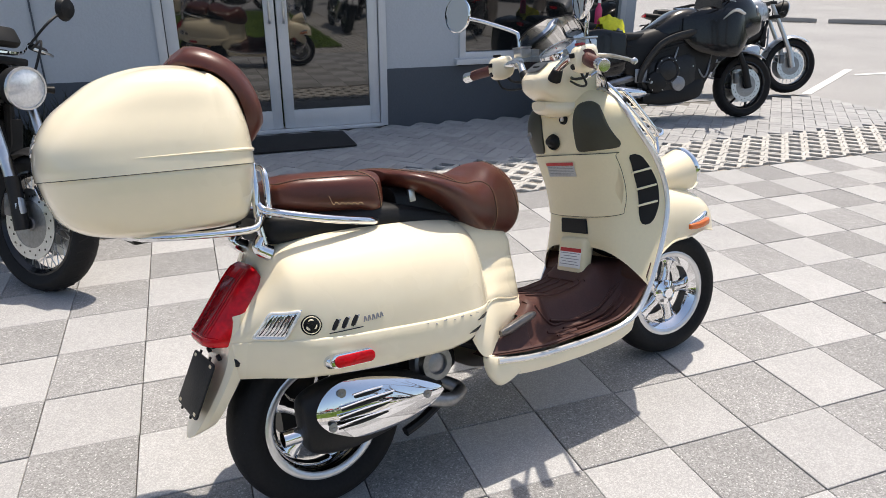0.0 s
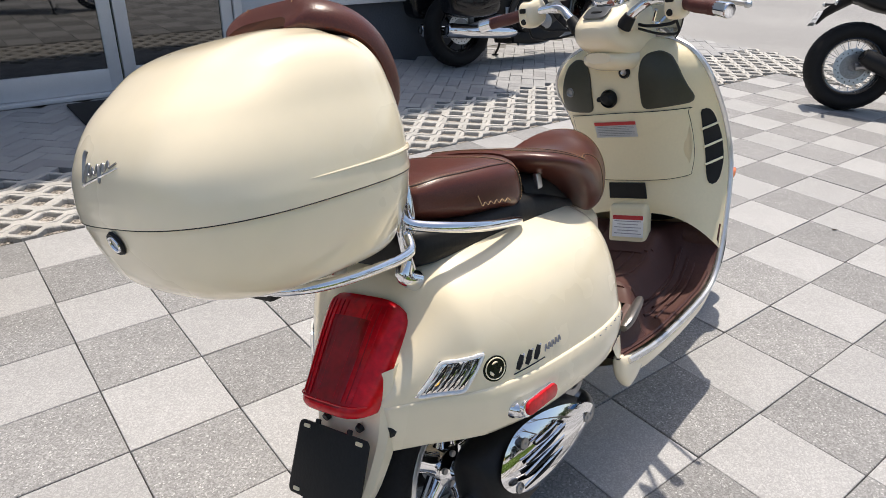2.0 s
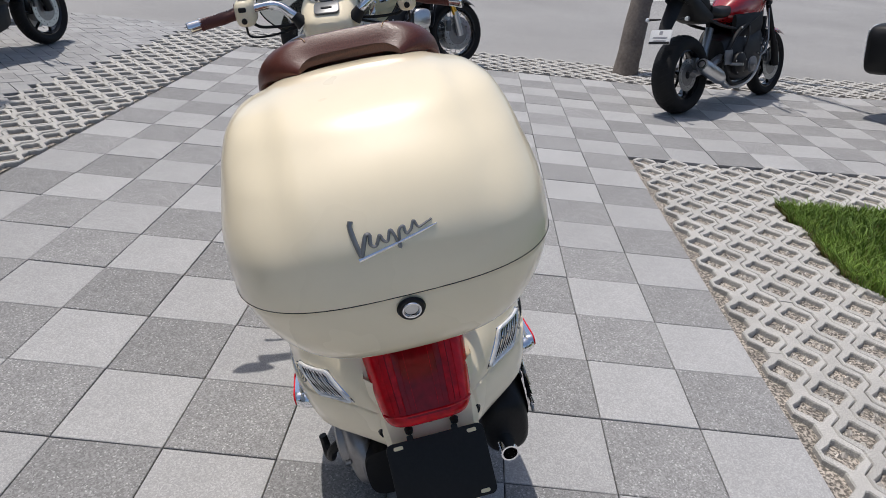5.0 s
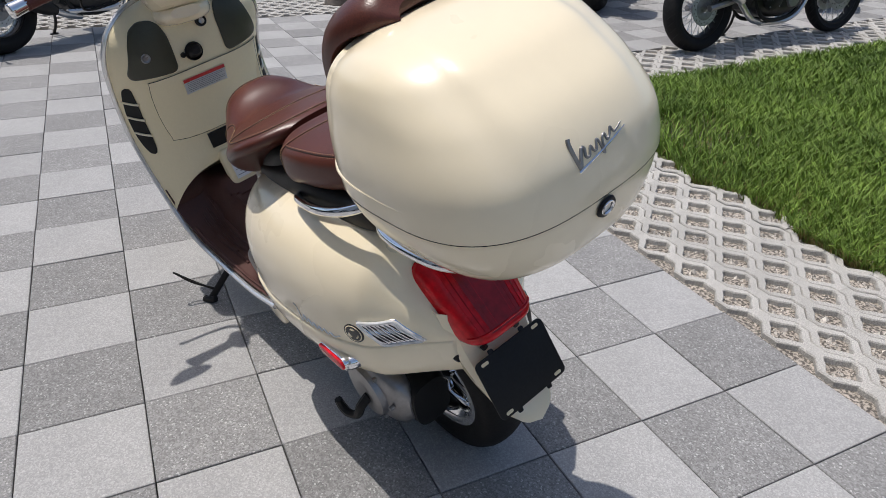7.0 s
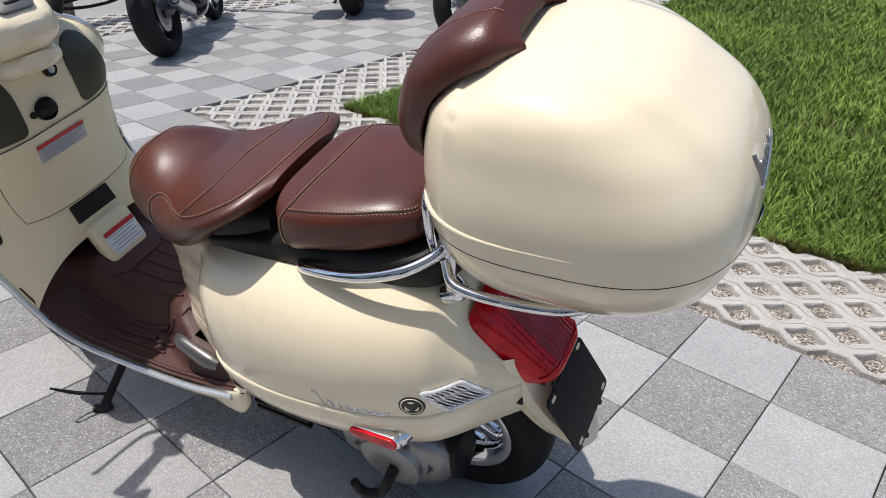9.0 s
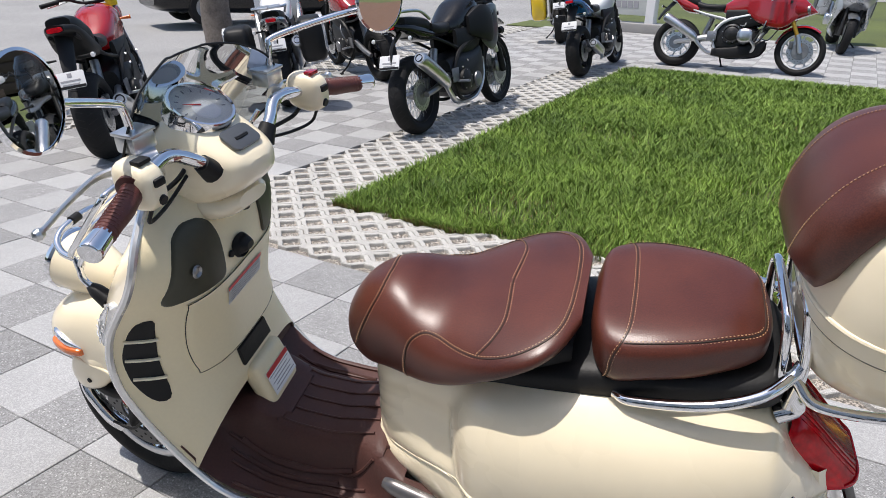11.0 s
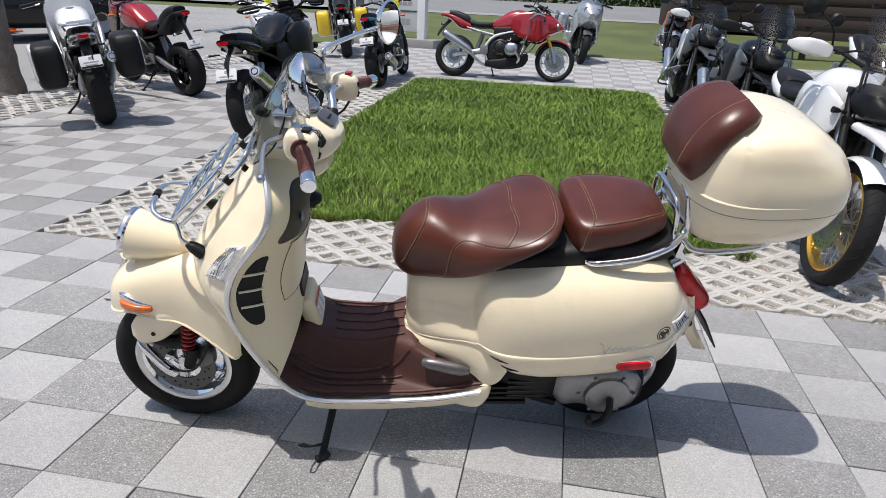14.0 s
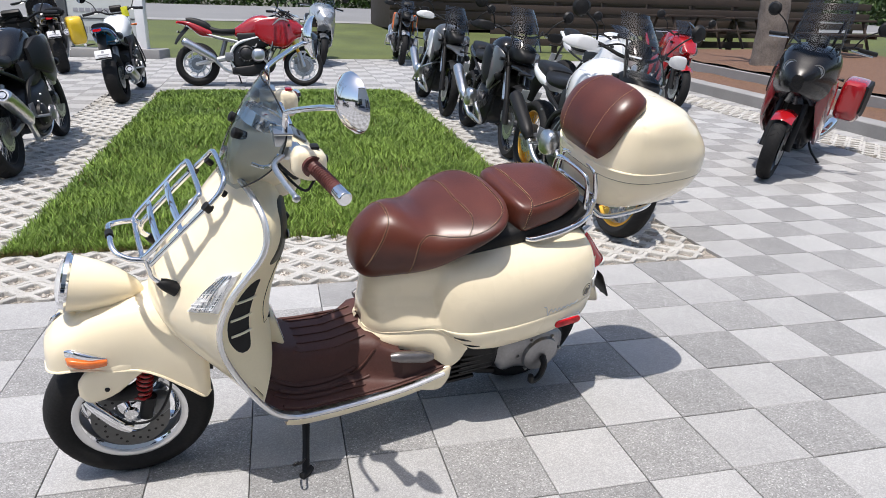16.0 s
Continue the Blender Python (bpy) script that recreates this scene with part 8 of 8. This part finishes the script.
    if panniers:
        for sg in (1, -1):
            pn = part("pannier", loft_x([(0.22, 0.06, seat_h - 0.04, 0.5, sg * 0.31), (0.15, 0.11, seat_h, 0.43, sg * 0.33), (-0.08, 0.125, seat_h + 0.02, 0.41, sg * 0.34), (-0.26, 0.115, seat_h, 0.44, sg * 0.34), (-0.31, 0.07, seat_h - 0.06, 0.52, sg * 0.33)], 16, 24, 5), panniers, b, "hard side case")
            part("case_lid", loft_x([(0.16, 0.02, seat_h - 0.03, 0.52, sg * 0.435), (-0.08, 0.03, seat_h + 0.01, 0.47, sg * 0.45), (-0.26, 0.02, seat_h - 0.03, 0.52, sg * 0.44)], 10, 18, 5), pmat, pn)
            part("reflector", box((-0.302, sg * 0.33, seat_h - 0.1), (0.012, 0.09, 0.025), 0.004), DEEPRED, pn)
    if rack:
        for sg in (1, -1):
            part("rack_bar", tube([(0.2, sg * 0.12, seat_h + 0.06), (0.0, sg * 0.15, seat_h + 0.13), (-0.22, sg * 0.14, seat_h + 0.14), (-0.28, 0, seat_h + 0.14)], 0.012, 16, 8), SATIN, b)
        part("rack_plate", box((-0.12, 0, seat_h + 0.145), (0.22, 0.2, 0.012), 0.004), SATIN, b)
    if bars:
        for sg in (1, -1):
            part("crash_bar", tube([(0.75, sg * 0.16, 0.3), (0.9, sg * 0.34, 0.32), (1.12, sg * 0.32, 0.5), (1.1, sg * 0.25, 0.78), (0.9, sg * 0.22, 0.86)], 0.011, 30, 8), bars, b)
            part("crash_bar", tube([(1.12, sg * 0.32, 0.5), (1.2, sg * 0.2, 0.58), (1.18, sg * 0.06, 0.62)], 0.011, 16, 8), bars, b)
    rng = random.Random(int(wb * 1000) + len(label))
    for k in range(7):
        x0 = rng.uniform(0.45, 1.05)
        sg = rng.choice((1, -1))
        part("hose", tube([(x0, sg * 0.14, rng.uniform(0.3, 0.6)), (x0 + 0.1, sg * rng.uniform(0.17, 0.2), rng.uniform(0.35, 0.6)), (x0 + rng.uniform(0.1, 0.25), sg * 0.12, rng.uniform(0.55, 0.8))], 0.009, 14, 7), rng.choice((BLACK, BLACK, STEEL)), b)
    for k in range(10):
        sg = rng.choice((1, -1))
        part("bolt", revolve([(0, 0.008), (0.012, 0.008), (0.012, 0)], (rng.uniform(0.45, 1.05), sg * 0.2, rng.uniform(0.28, 0.66)), (0, sg, 0), 6), SATIN, b)
    for sg in (1, -1):
        part("frame_rail", tube([(hx - 0.02, sg * 0.06, 0.8), (1.08, sg * 0.1, 0.5), (0.95, sg * 0.11, 0.22), (0.6, sg * 0.12, 0.2), (0.46, sg * 0.12, 0.4)], 0.016, 24, 8), frame_m, b)
        part("lower_tank_cover", loft_x([(0.6, 0.02, seat_h - 0.06, seat_h - 0.24, sg * 0.12), (0.78, 0.035, seat_h - 0.04, seat_h - 0.28, sg * 0.135), (1.0, 0.03, seat_h - 0.02, seat_h - 0.24, sg * 0.13), (1.1, 0.012, seat_h - 0.02, seat_h - 0.14, sg * 0.11)], 12, 14, 3), BLACK, b)
    st = part("side_stand", tube([(0.55, 0.12, 0.28), (0.58, 0.2, 0.14), (0.6, 0.3, 0.052)], 0.011, 8, 8), BLACK, b)
    part("stand_foot", box((0.6, 0.3, 0.052), (0.06, 0.035, 0.012), 0.004), BLACK, st)
    if tag:
        bm = box((hx - 0.05, -0.12, bar_h - 0.02), (0.01, 0.09, 0.13), 0.004)
        part("price_tag", bm, tag, b, "yellow tag hung on the bars")
    return b


def put(x, y, heading):
    """Rear tyre's foot on the ground at x, y; the machine follows the slope."""
    pitch = math.atan(0.032) * math.sin(radians(heading)) if y < 0 else 0.0
    return Matrix.Translation((x, y, rise(y))) @ Matrix.Rotation(radians(heading), 4, "Z") @ Matrix.Rotation(pitch, 4, "Y")


moto(put(-1.77, 4.32, -45), "black roadster with wire wheels and a round headlamp", 1.46, 0.305, 0.315, 0.12, 0.18, GLOSSBLACK, True, 12, GLOSSBLACK, BLACK, "roadster", SATIN, engine="boxer", bar_h=1.06, guard=BLACK, lean=13, lampz=0.88, slider=BLACK)
moto(put(3.43, 5.57, -7.7), "large black touring motorcycle with chrome silencers", 1.63, 0.3, 0.32, 0.12, 0.19, GLOSSBLACK, False, 7, GLOSSBLACK, GLOSSBLACK, "tour", BLACK, 0.80, "inline", "twin", CHROME, GLOSSBLACK, GLOSSBLACK, 0.3, 1.05, GLOSSBLACK, plate_on=False, lean=9, sidef=False)
moto(put(5.15, 6.75, -18), "silver and black roadster with wire wheels", 1.48, 0.31, 0.315, 0.12, 0.18, GLOSSBLACK, True, 12, SILVER, BLACK, "roadster", SATIN, engine="boxer", guard=SILVER, lean=9)
moto(put(5.0, 2.93, -53.5), "black and silver boxer roadster with gold fork", 1.46, 0.305, 0.315, 0.12, 0.18, GLOSSBLACK, True, 10, SILVER, BLACK, "naked", GOLD, 0.80, "boxer", "low", BLACK, bar_h=1.05, guard=BLACK, lean=9)
moto(put(4.72, -0.18, -47), "red naked motorcycle with a short silencer", 1.45, 0.3, 0.315, 0.12, 0.19, GLOSSBLACK, False, 5, REDPAINT, BLACK, "naked", BLACK, 0.82, "inline", "low", SATIN, lamp="twin", tailz=0.1, lean=11, tag=YELLOW)
moto(put(4.84, -2.29, -50), "white and silver touring motorcycle with black side cases", 1.62, 0.3, 0.32, 0.12, 0.19, GLOSSBLACK, False, 7, WHITEPAINT, SILVER, "tour", BLACK, 0.82, "inline", "side", SATIN, BLACK, WHITEPAINT, 0.3, 1.08, WHITEPAINT, rack=True, lean=9, tag=YELLOW)
moto(put(4.92, -4.05, -30), "red and black naked motorcycle with a low tail", 1.46, 0.3, 0.315, 0.12, 0.19, GLOSSBLACK, False, 10, REDPAINT, BLACK, "naked", BLACK, 0.82, "inline", "low", SATIN, lamp="twin", tailz=0.12, lean=9)
moto(put(3.95, -4.5, -62), "white and red motorcycle with a dealer plate", 1.48, 0.3, 0.315, 0.12, 0.18, GLOSSBLACK, False, 10, WHITEPAINT, REDPAINT, "naked", BLACK, 0.84, "boxer", "side", SATIN, lamp="twin", lean=9, tag=YELLOW, rack=True)
moto(put(3.15, -2.02, -89), "black adventure motorcycle with a silver silencer", 1.59, 0.34, 0.325, 0.1, 0.155, BLACK, True, 10, GLOSSBLACK, BLACK, "gs", BLACK, 0.86, "inline", "side", SATIN, None, BLACK, 0.16, 1.14, BLACK, lean=9, handguards=True, rack=True)
moto(put(4.45, -8.8, -72), "black touring motorcycle with yellow edged side cases", 1.6, 0.3, 0.32, 0.12, 0.19, GLOSSBLACK, False, 7, GLOSSBLACK, GLOSSBLACK, "tour", BLACK, 0.84, "inline", "side", SATIN, YELLOWPAINT, BLACK, 0.3, 1.08, lean=8)
moto(put(2.98, -5.63, -90), "small white and blue naked motorcycle", 1.43, 0.3, 0.31, 0.11, 0.17, GLOSSBLACK, False, 10, WHITEPAINT, BLUEPAINT, "naked", BLACK, 0.82, "inline", "low", SATIN, lamp="twin", tailz=0.06, lean=9, tag=YELLOW)
moto(put(2.2, -7.23, 180), "red sport touring motorcycle with white wheels", 1.56, 0.3, 0.315, 0.12, 0.18, WHITEPAINT, False, 10, REDPAINT, REDPAINT, "sport", GOLD, 0.82, "boxer", "side", SATIN, None, BLACK, 0.16, 1.05, REDPAINT, lean=8, frame_m=WHITEPAINT, rack=False, tailz=0.06, plate_on=False, sidef=False)
moto(put(0.42, -11.6, 97), "silver grey touring motorcycle facing the lawn", 1.62, 0.3, 0.32, 0.12, 0.19, GLOSSBLACK, False, 7, SILVER, SILVER, "tour", BLACK, 0.82, "boxer", "side", SATIN, SILVER, GREYPAINT, 0.3, 1.08, GREYPAINT, lean=8)
moto(put(-1.6, -11.9, 84), "black adventure motorcycle with orange flanks and steel crash bars", 1.56, 0.33, 0.325, 0.11, 0.16, BLACK, True, 10, GLOSSBLACK, ORANGE, "gs", BLACK, 0.86, "boxer", "side", SATIN, None, BLACK, 0.25, 1.14, SILVER, lean=8, bars=SATIN, handguards=True)
moto(put(-0.98, -6.03, 89), "silver adventure motorcycle with steel crash bars", 1.56, 0.33, 0.325, 0.11, 0.16, GLOSSBLACK, False, 10, GREYPAINT, WHITEPAINT, "gs", BLACK, 0.86, "boxer", "side", SATIN, None, BLACK, 0.3, 1.14, BLACK, lean=9, bars=SATIN, handguards=True)
moto(put(-1.06, -3.78, 89), "dark grey adventure motorcycle with a tall screen", 1.56, 0.33, 0.325, 0.11, 0.16, GLOSSBLACK, True, 10, GLOSSBLACK, BLACK, "gs", BLACK, 0.86, "boxer", "side", SATIN, None, BLACK, 0.36, 1.14, BLACK, lean=9, handguards=True, bars=None)
moto(put(-1.0, -1.6, 91), "white adventure motorcycle with gold wire wheels and a tall screen", 1.58, 0.34, 0.325, 0.11, 0.16, GOLD, True, 10, WHITEPAINT, WHITEPAINT, "gs", BLACK, 0.87, "boxer", "side", BLACK, None, BLACK, 0.4, 1.15, WHITEPAINT, lean=10, handguards=True)
moto(put(-2.75, -5.2, 98), "white, red and blue sport motorcycle", 1.44, 0.3, 0.315, 0.12, 0.19, GLOSSBLACK, False, 10, WHITEPAINT, REDPAINT, "sport", BLACK, 0.84, "inline", "low", SATIN, None, BLACK, 0.14, 0.98, REDPAINT, lean=9, tailz=0.1)
moto(put(-4.55, -6.2, 80), "red sport motorcycle with a clear screen", 1.44, 0.3, 0.315, 0.12, 0.19, GLOSSBLACK, False, 10, REDPAINT, WHITEPAINT, "sport", BLACK, 0.83, "inline", "low", SATIN, None, BLACK, 0.18, 1.0, REDPAINT, lean=9, tailz=0.08)
moto(put(-4.32, -2.32, 42), "dark red touring motorcycle with side cases", 1.63, 0.3, 0.32, 0.12, 0.19, GLOSSBLACK, False, 7, GLOSSBLACK, DARKRED, "tour", BLACK, 0.82, "inline", "twin", CHROME, REDPAINT, BLACK, 0.52, 1.16, REDPAINT, lean=10)


def cloth_and_bottle():
    c = empty("cloth", place(3.47, 5.36, 0.07), "crumpled yellow cleaning cloth on the black saddle", "cloth")
    rng = random.Random(2)
    rows = []
    for u in np.linspace(-1, 1, 14):
        rows.append([(0.11 * u + 0.02 * noise.noise(Vector((u * 2, v * 2, 3))), 0.1 * v, 0.9 - 0.11 * (abs(v) ** 1.5 + 0.4 * u * u) + 0.05 * noise.noise(Vector((u * 3, v * 3, 1)))) for v in np.linspace(-1, 1, 14)])
    part("cloth_body", skin(rows, False, False), YELLOW, c)
    b = empty("spray_bottle", place(3.38, 5.42, 0.9), "pink spray bottle with a white cap", "bottle")
    part("bottle_body", revolve([(0, 0.0), (0, 0.03), (0.12, 0.03), (0.15, 0.014), (0.17, 0.013)], (0, 0, 0), (0, 0, 1), 20), PINK, b)
    part("cap", revolve([(0.17, 0.016), (0.2, 0.014), (0.205, 0.0)], (0, 0, 0), (0, 0, 1), 16), WHITE, b)


cloth_and_bottle()


def dry_leaf(x, y, turn, size):
    """A small curled dead leaf lying on the paving."""
    rows = []
    for u in np.linspace(-1, 1, 7):
        w = 0.32 * math.sqrt(max(0.02, 1 - u * u)) * (1.1 - 0.25 * u)
        rows.append([(size * u, size * w * v, size * (0.12 + 0.16 * v * v + 0.12 * u * u)) for v in np.linspace(-1, 1, 5)])
    lf = empty("leaf", place(x, y, rise(y), turn), "small curled dry brown leaf on the pavers", "leaf", "fallen leaves")
    part("blade", skin(rows, False, False), LEAFBITS, lf)
    part("stalk", tube([(-size, 0, size * 0.22), (-size * 1.4, size * 0.1, size * 0.08)], 0.0008, 4, 5), LEAFBITS, lf)


for x, y, turn, size in ((2.74, 1.91, 159, 0.013), (3.24, 1.52, 91, 0.016), (3.23, 1.24, 166, 0.017), (2.4, 1.23, 7, 0.016), (2.34, 1.25, 63, 0.015)):
    dry_leaf(x, y, turn, size)

# ---- paving pieces ----
def in_island(x, y, m=0.0):
    return ISL[0] - m < x < ISL[1] + m and ISL[2] - m < y < ISL[3] + m


TURF_STRIPS = ((-1.52, 3.36, -0.30, 0.50), (2.60, 3.36, -6.6, -0.30), (-1.52, -0.70, -6.6, -0.30), (5.82, 6.74, -11.0, 4.62), (-9.0, 5.82, 3.92, 4.62), (-5.6, -4.9, -8.0, 2.5))


def in_turf(x, y):
    return any(a < x < b and c < y < d for a, b, c, d in TURF_STRIPS)


def slab_mesh(name, sx, sy, h, ch, m):
    """A chamfered concrete slab, top at z = 0."""
    v, f = [], []
    for z, k in ((-h, 0.0), (-ch, 0.0), (0.0, ch)):
        for cx, cy in ((-1, -1), (1, -1), (1, 1), (-1, 1)):
            v.append((cx * (sx / 2 - k), cy * (sy / 2 - k), z))
    for r in (0, 4):
        for k in range(4):
            f.append((r + k, r + (k + 1) % 4, r + 4 + (k + 1) % 4, r + 4 + k))
    f.append((8, 9, 10, 11))
    me = bpy.data.meshes.new(name)
    me.from_pydata(v, [], f)
    me.materials.append(m)
    return me


def joined(name, me, spots, parent, material, label):
    """Many alike pieces in one mesh, from (x, y, z, turn)."""
    co = np.array([v.co[:] for v in me.vertices])
    fs = [tuple(p.vertices) for p in me.polygons]
    n = len(co)
    V, F = [], []
    for i, (x, y, z, a) in enumerate(spots):
        c, s = math.cos(a), math.sin(a)
        q = co.copy()
        q[:, 0], q[:, 1] = co[:, 0] * c - co[:, 1] * s + x, co[:, 0] * s + co[:, 1] * c + y
        q[:, 2] += z - (0.032 * (q[:, 1] - y) if y < 0 else 0)
        V.append(q)
        F += [tuple(k + i * n for k in f) for f in fs]
    out = bpy.data.meshes.new(name)
    out.from_pydata(np.concatenate(V).tolist(), [], F)
    part_mesh(name, out, material, parent, label, False, kind="stuff")


def pieces(name, me, spots, parent):
    for x, y, z, a in spots:
        ob = new(name, me)
        ob.parent = parent
        ob.matrix_basis = Matrix.Translation((x, y, z)) @ Matrix.Rotation(-0.032 if y < 0 else 0.0, 4, "X") @ Matrix.Rotation(a, 4, "Z")


def pavers():
    rng = random.Random(11)
    near, far = {0: [], 1: []}, {0: [], 1: []}
    for i in range(-30, 20):
        for j in range(-42, 9):
            x, y = PX + (i + 0.5) * P, PY + (j + 0.5) * P
            if in_island(x, y, 0.05) or in_turf(x, y) or x > 5.82 or y > 3.93:
                continue
            dark = (i + j) % 2
            s = (x, y, rise(y) + rng.uniform(-0.0022, 0.0012), rng.uniform(-0.006, 0.006))
            (near if -1.6 < x < 2.9 and 0.4 < y < 3.93 else far)[dark].append(s)
    for d, m, mi, nm in ((0, PAVER_L, PAVER_LI, "light_paver"), (1, PAVER_D, PAVER_DI, "speckled_paver")):
        me = slab_mesh("paver", P - 0.0031, P - 0.0031, 0.045, 0.002, m)
        pieces("paver", me, near[d], paving_base)
        joined(nm + "s", me, far[d], paving_base, mi, "square concrete pavers in a checker pattern")


def turf_mesh(m, g=0.105, c=0.03, hole=0.062, h=0.05, gap=0.0018):
    """One link of a zigzag turf block: blunt hexagonal web round a diamond hole, joined to its neighbours along x."""
    def outer(d, z):
        k = g - c
        q = [(g, c - d), (k + 0.4 * d, c - d), (c - 0.4 * d, k - d), (-c + 0.4 * d, k - d), (-k - 0.4 * d, c - d), (-g, c - d)]
        return [(x, y, z) for x, y in q] + [(-x, -y, z) for x, y in q]

    def inner(r, z):
        q = [(r, 0.006), (r * 0.62, r * 0.38), (0.01, r - 0.004), (-0.01, r - 0.004), (-r * 0.62, r * 0.38), (-r, 0.006)]
        return [(x, y, z) for x, y in q] + [(-x, -y, z) for x, y in q]
    rings = [outer(gap, -h), outer(gap, -0.005), outer(gap + 0.004, 0.0), inner(hole + 0.004, 0.0), inner(hole, -0.005), inner(hole - 0.004, -h)]
    v = [p for q in rings for p in q]
    n = len(rings[0])
    f = [(a * n + k, a * n + (k + 1) % n, a * n + n + (k + 1) % n, a * n + n + k) for a in range(5) for k in range(n)]
    me = bpy.data.meshes.new("turf_block")
    me.from_pydata(v, [], f)
    me.materials.append(m)
    return me


def turf():
    rng = random.Random(3)
    near, far = [], []
    gx = gy = 0.21
    for b in range(-56, 26):
        for o in (0, 1):
            lift = 0.0
            for a in range(-48, 36):
                if (a + 2 * b + o) % 4 == 0:
                    lift = rng.uniform(-0.005, 0.003)
                x, y = 0.357 + a * gx + o * 0.105, 0.402 + b * gy + o * 0.105
                if not in_turf(x, y) or in_island(x, y, -0.08) or y < -11:
                    continue
                s = (x, y, rise(y) + lift, 0.0)
                if -1.5 < x < 3.4 and -0.35 < y < 0.5:
                    near.append(s)
                else:
                    far.append(s)
    me = turf_mesh(TURFSTONE)
    near.sort(key=lambda s: -s[1])
    pieces("turf_block", me, near[:300], paving_base)
    joined("turf_blocks", me, near[300:] + far, paving_base, TURFSTONE_I, "open concrete turf blocks filled with soil and gravel")
    # soil, gravel and weeds in the holes
    for k, (x0, x1, y0, y1) in enumerate(TURF_STRIPS):
        tagged(sheet("soil_%d" % (k + 1), x0, x1, y0, y1, -0.022 - 0.0005 * k, SOIL, "sandy soil in the turf blocks", "ground"))
    bm = bmesh.new()
    for x, y, z, a in near:
        for _ in range(16):
            px, py = x + rng.uniform(-0.04, 0.04), y + rng.uniform(-0.04, 0.04)
            r = rng.uniform(0.003, 0.009) if rng.random() < 0.85 else rng.uniform(0.01, 0.016)
            q = [bm.verts.new((px + r * math.cos(t) * rng.uniform(0.6, 1.2), py + r * math.sin(t) * rng.uniform(0.6, 1.2), rise(py) - 0.022)) for t in (0, 1.26, 2.5, 3.8, 5.0)]
            tip = bm.verts.new((px, py, rise(py) - 0.022 + r * 0.9))
            for i in range(5):
                bm.faces.new((q[i], q[(i + 1) % 5], tip))
    part("gravel", bm, mat("pale_gravel", (0.44, 0.41, 0.37), 0.9, var=0.3, scale=40, rnd=0.6, island=True), paving_base, "pale gravel bits", kind="stuff")


def bricks():
    """Grey brick pavers in a 45 degree herringbone along the building."""
    L_, W_ = 0.2, 0.1
    near, far = [], []
    rng = random.Random(8)
    c, s = math.cos(radians(45)), math.sin(radians(45))
    for a in range(-110, 110):
        for b in range(-40, 40):
            for k in range(2):
                if k == 0:
                    u, v, t = a * W_ + b * 0.2 + 0.1, a * W_ - b * 0.2 + 0.05, 0.0
                else:
                    u, v, t = a * W_ + b * 0.2 + 0.05 , a * W_ - b * 0.2 + 0.2, math.pi / 2
                x, y = u * c - v * s + 1.0, u * s + v * c + 5.3
                if 4.66 < y < 6.06 and -5 < x < 6.7:
                    q = (x, y, -0.004 + rng.uniform(-0.003, 0.001), t + radians(45))
                    (near if -0.4 < x < 2.2 else far).append(q)
    me = slab_mesh("brick", L_ - 0.004, W_ - 0.004, 0.03, 0.0025, BRICKP)
    near.sort(key=lambda q: q[1])
    pieces("brick", me, near[:290], apron)
    joined("bricks", me, near[290:] + far, apron, BRICKP_I, "grey brick pavers laid in herringbone")


pavers()
turf()
bricks()
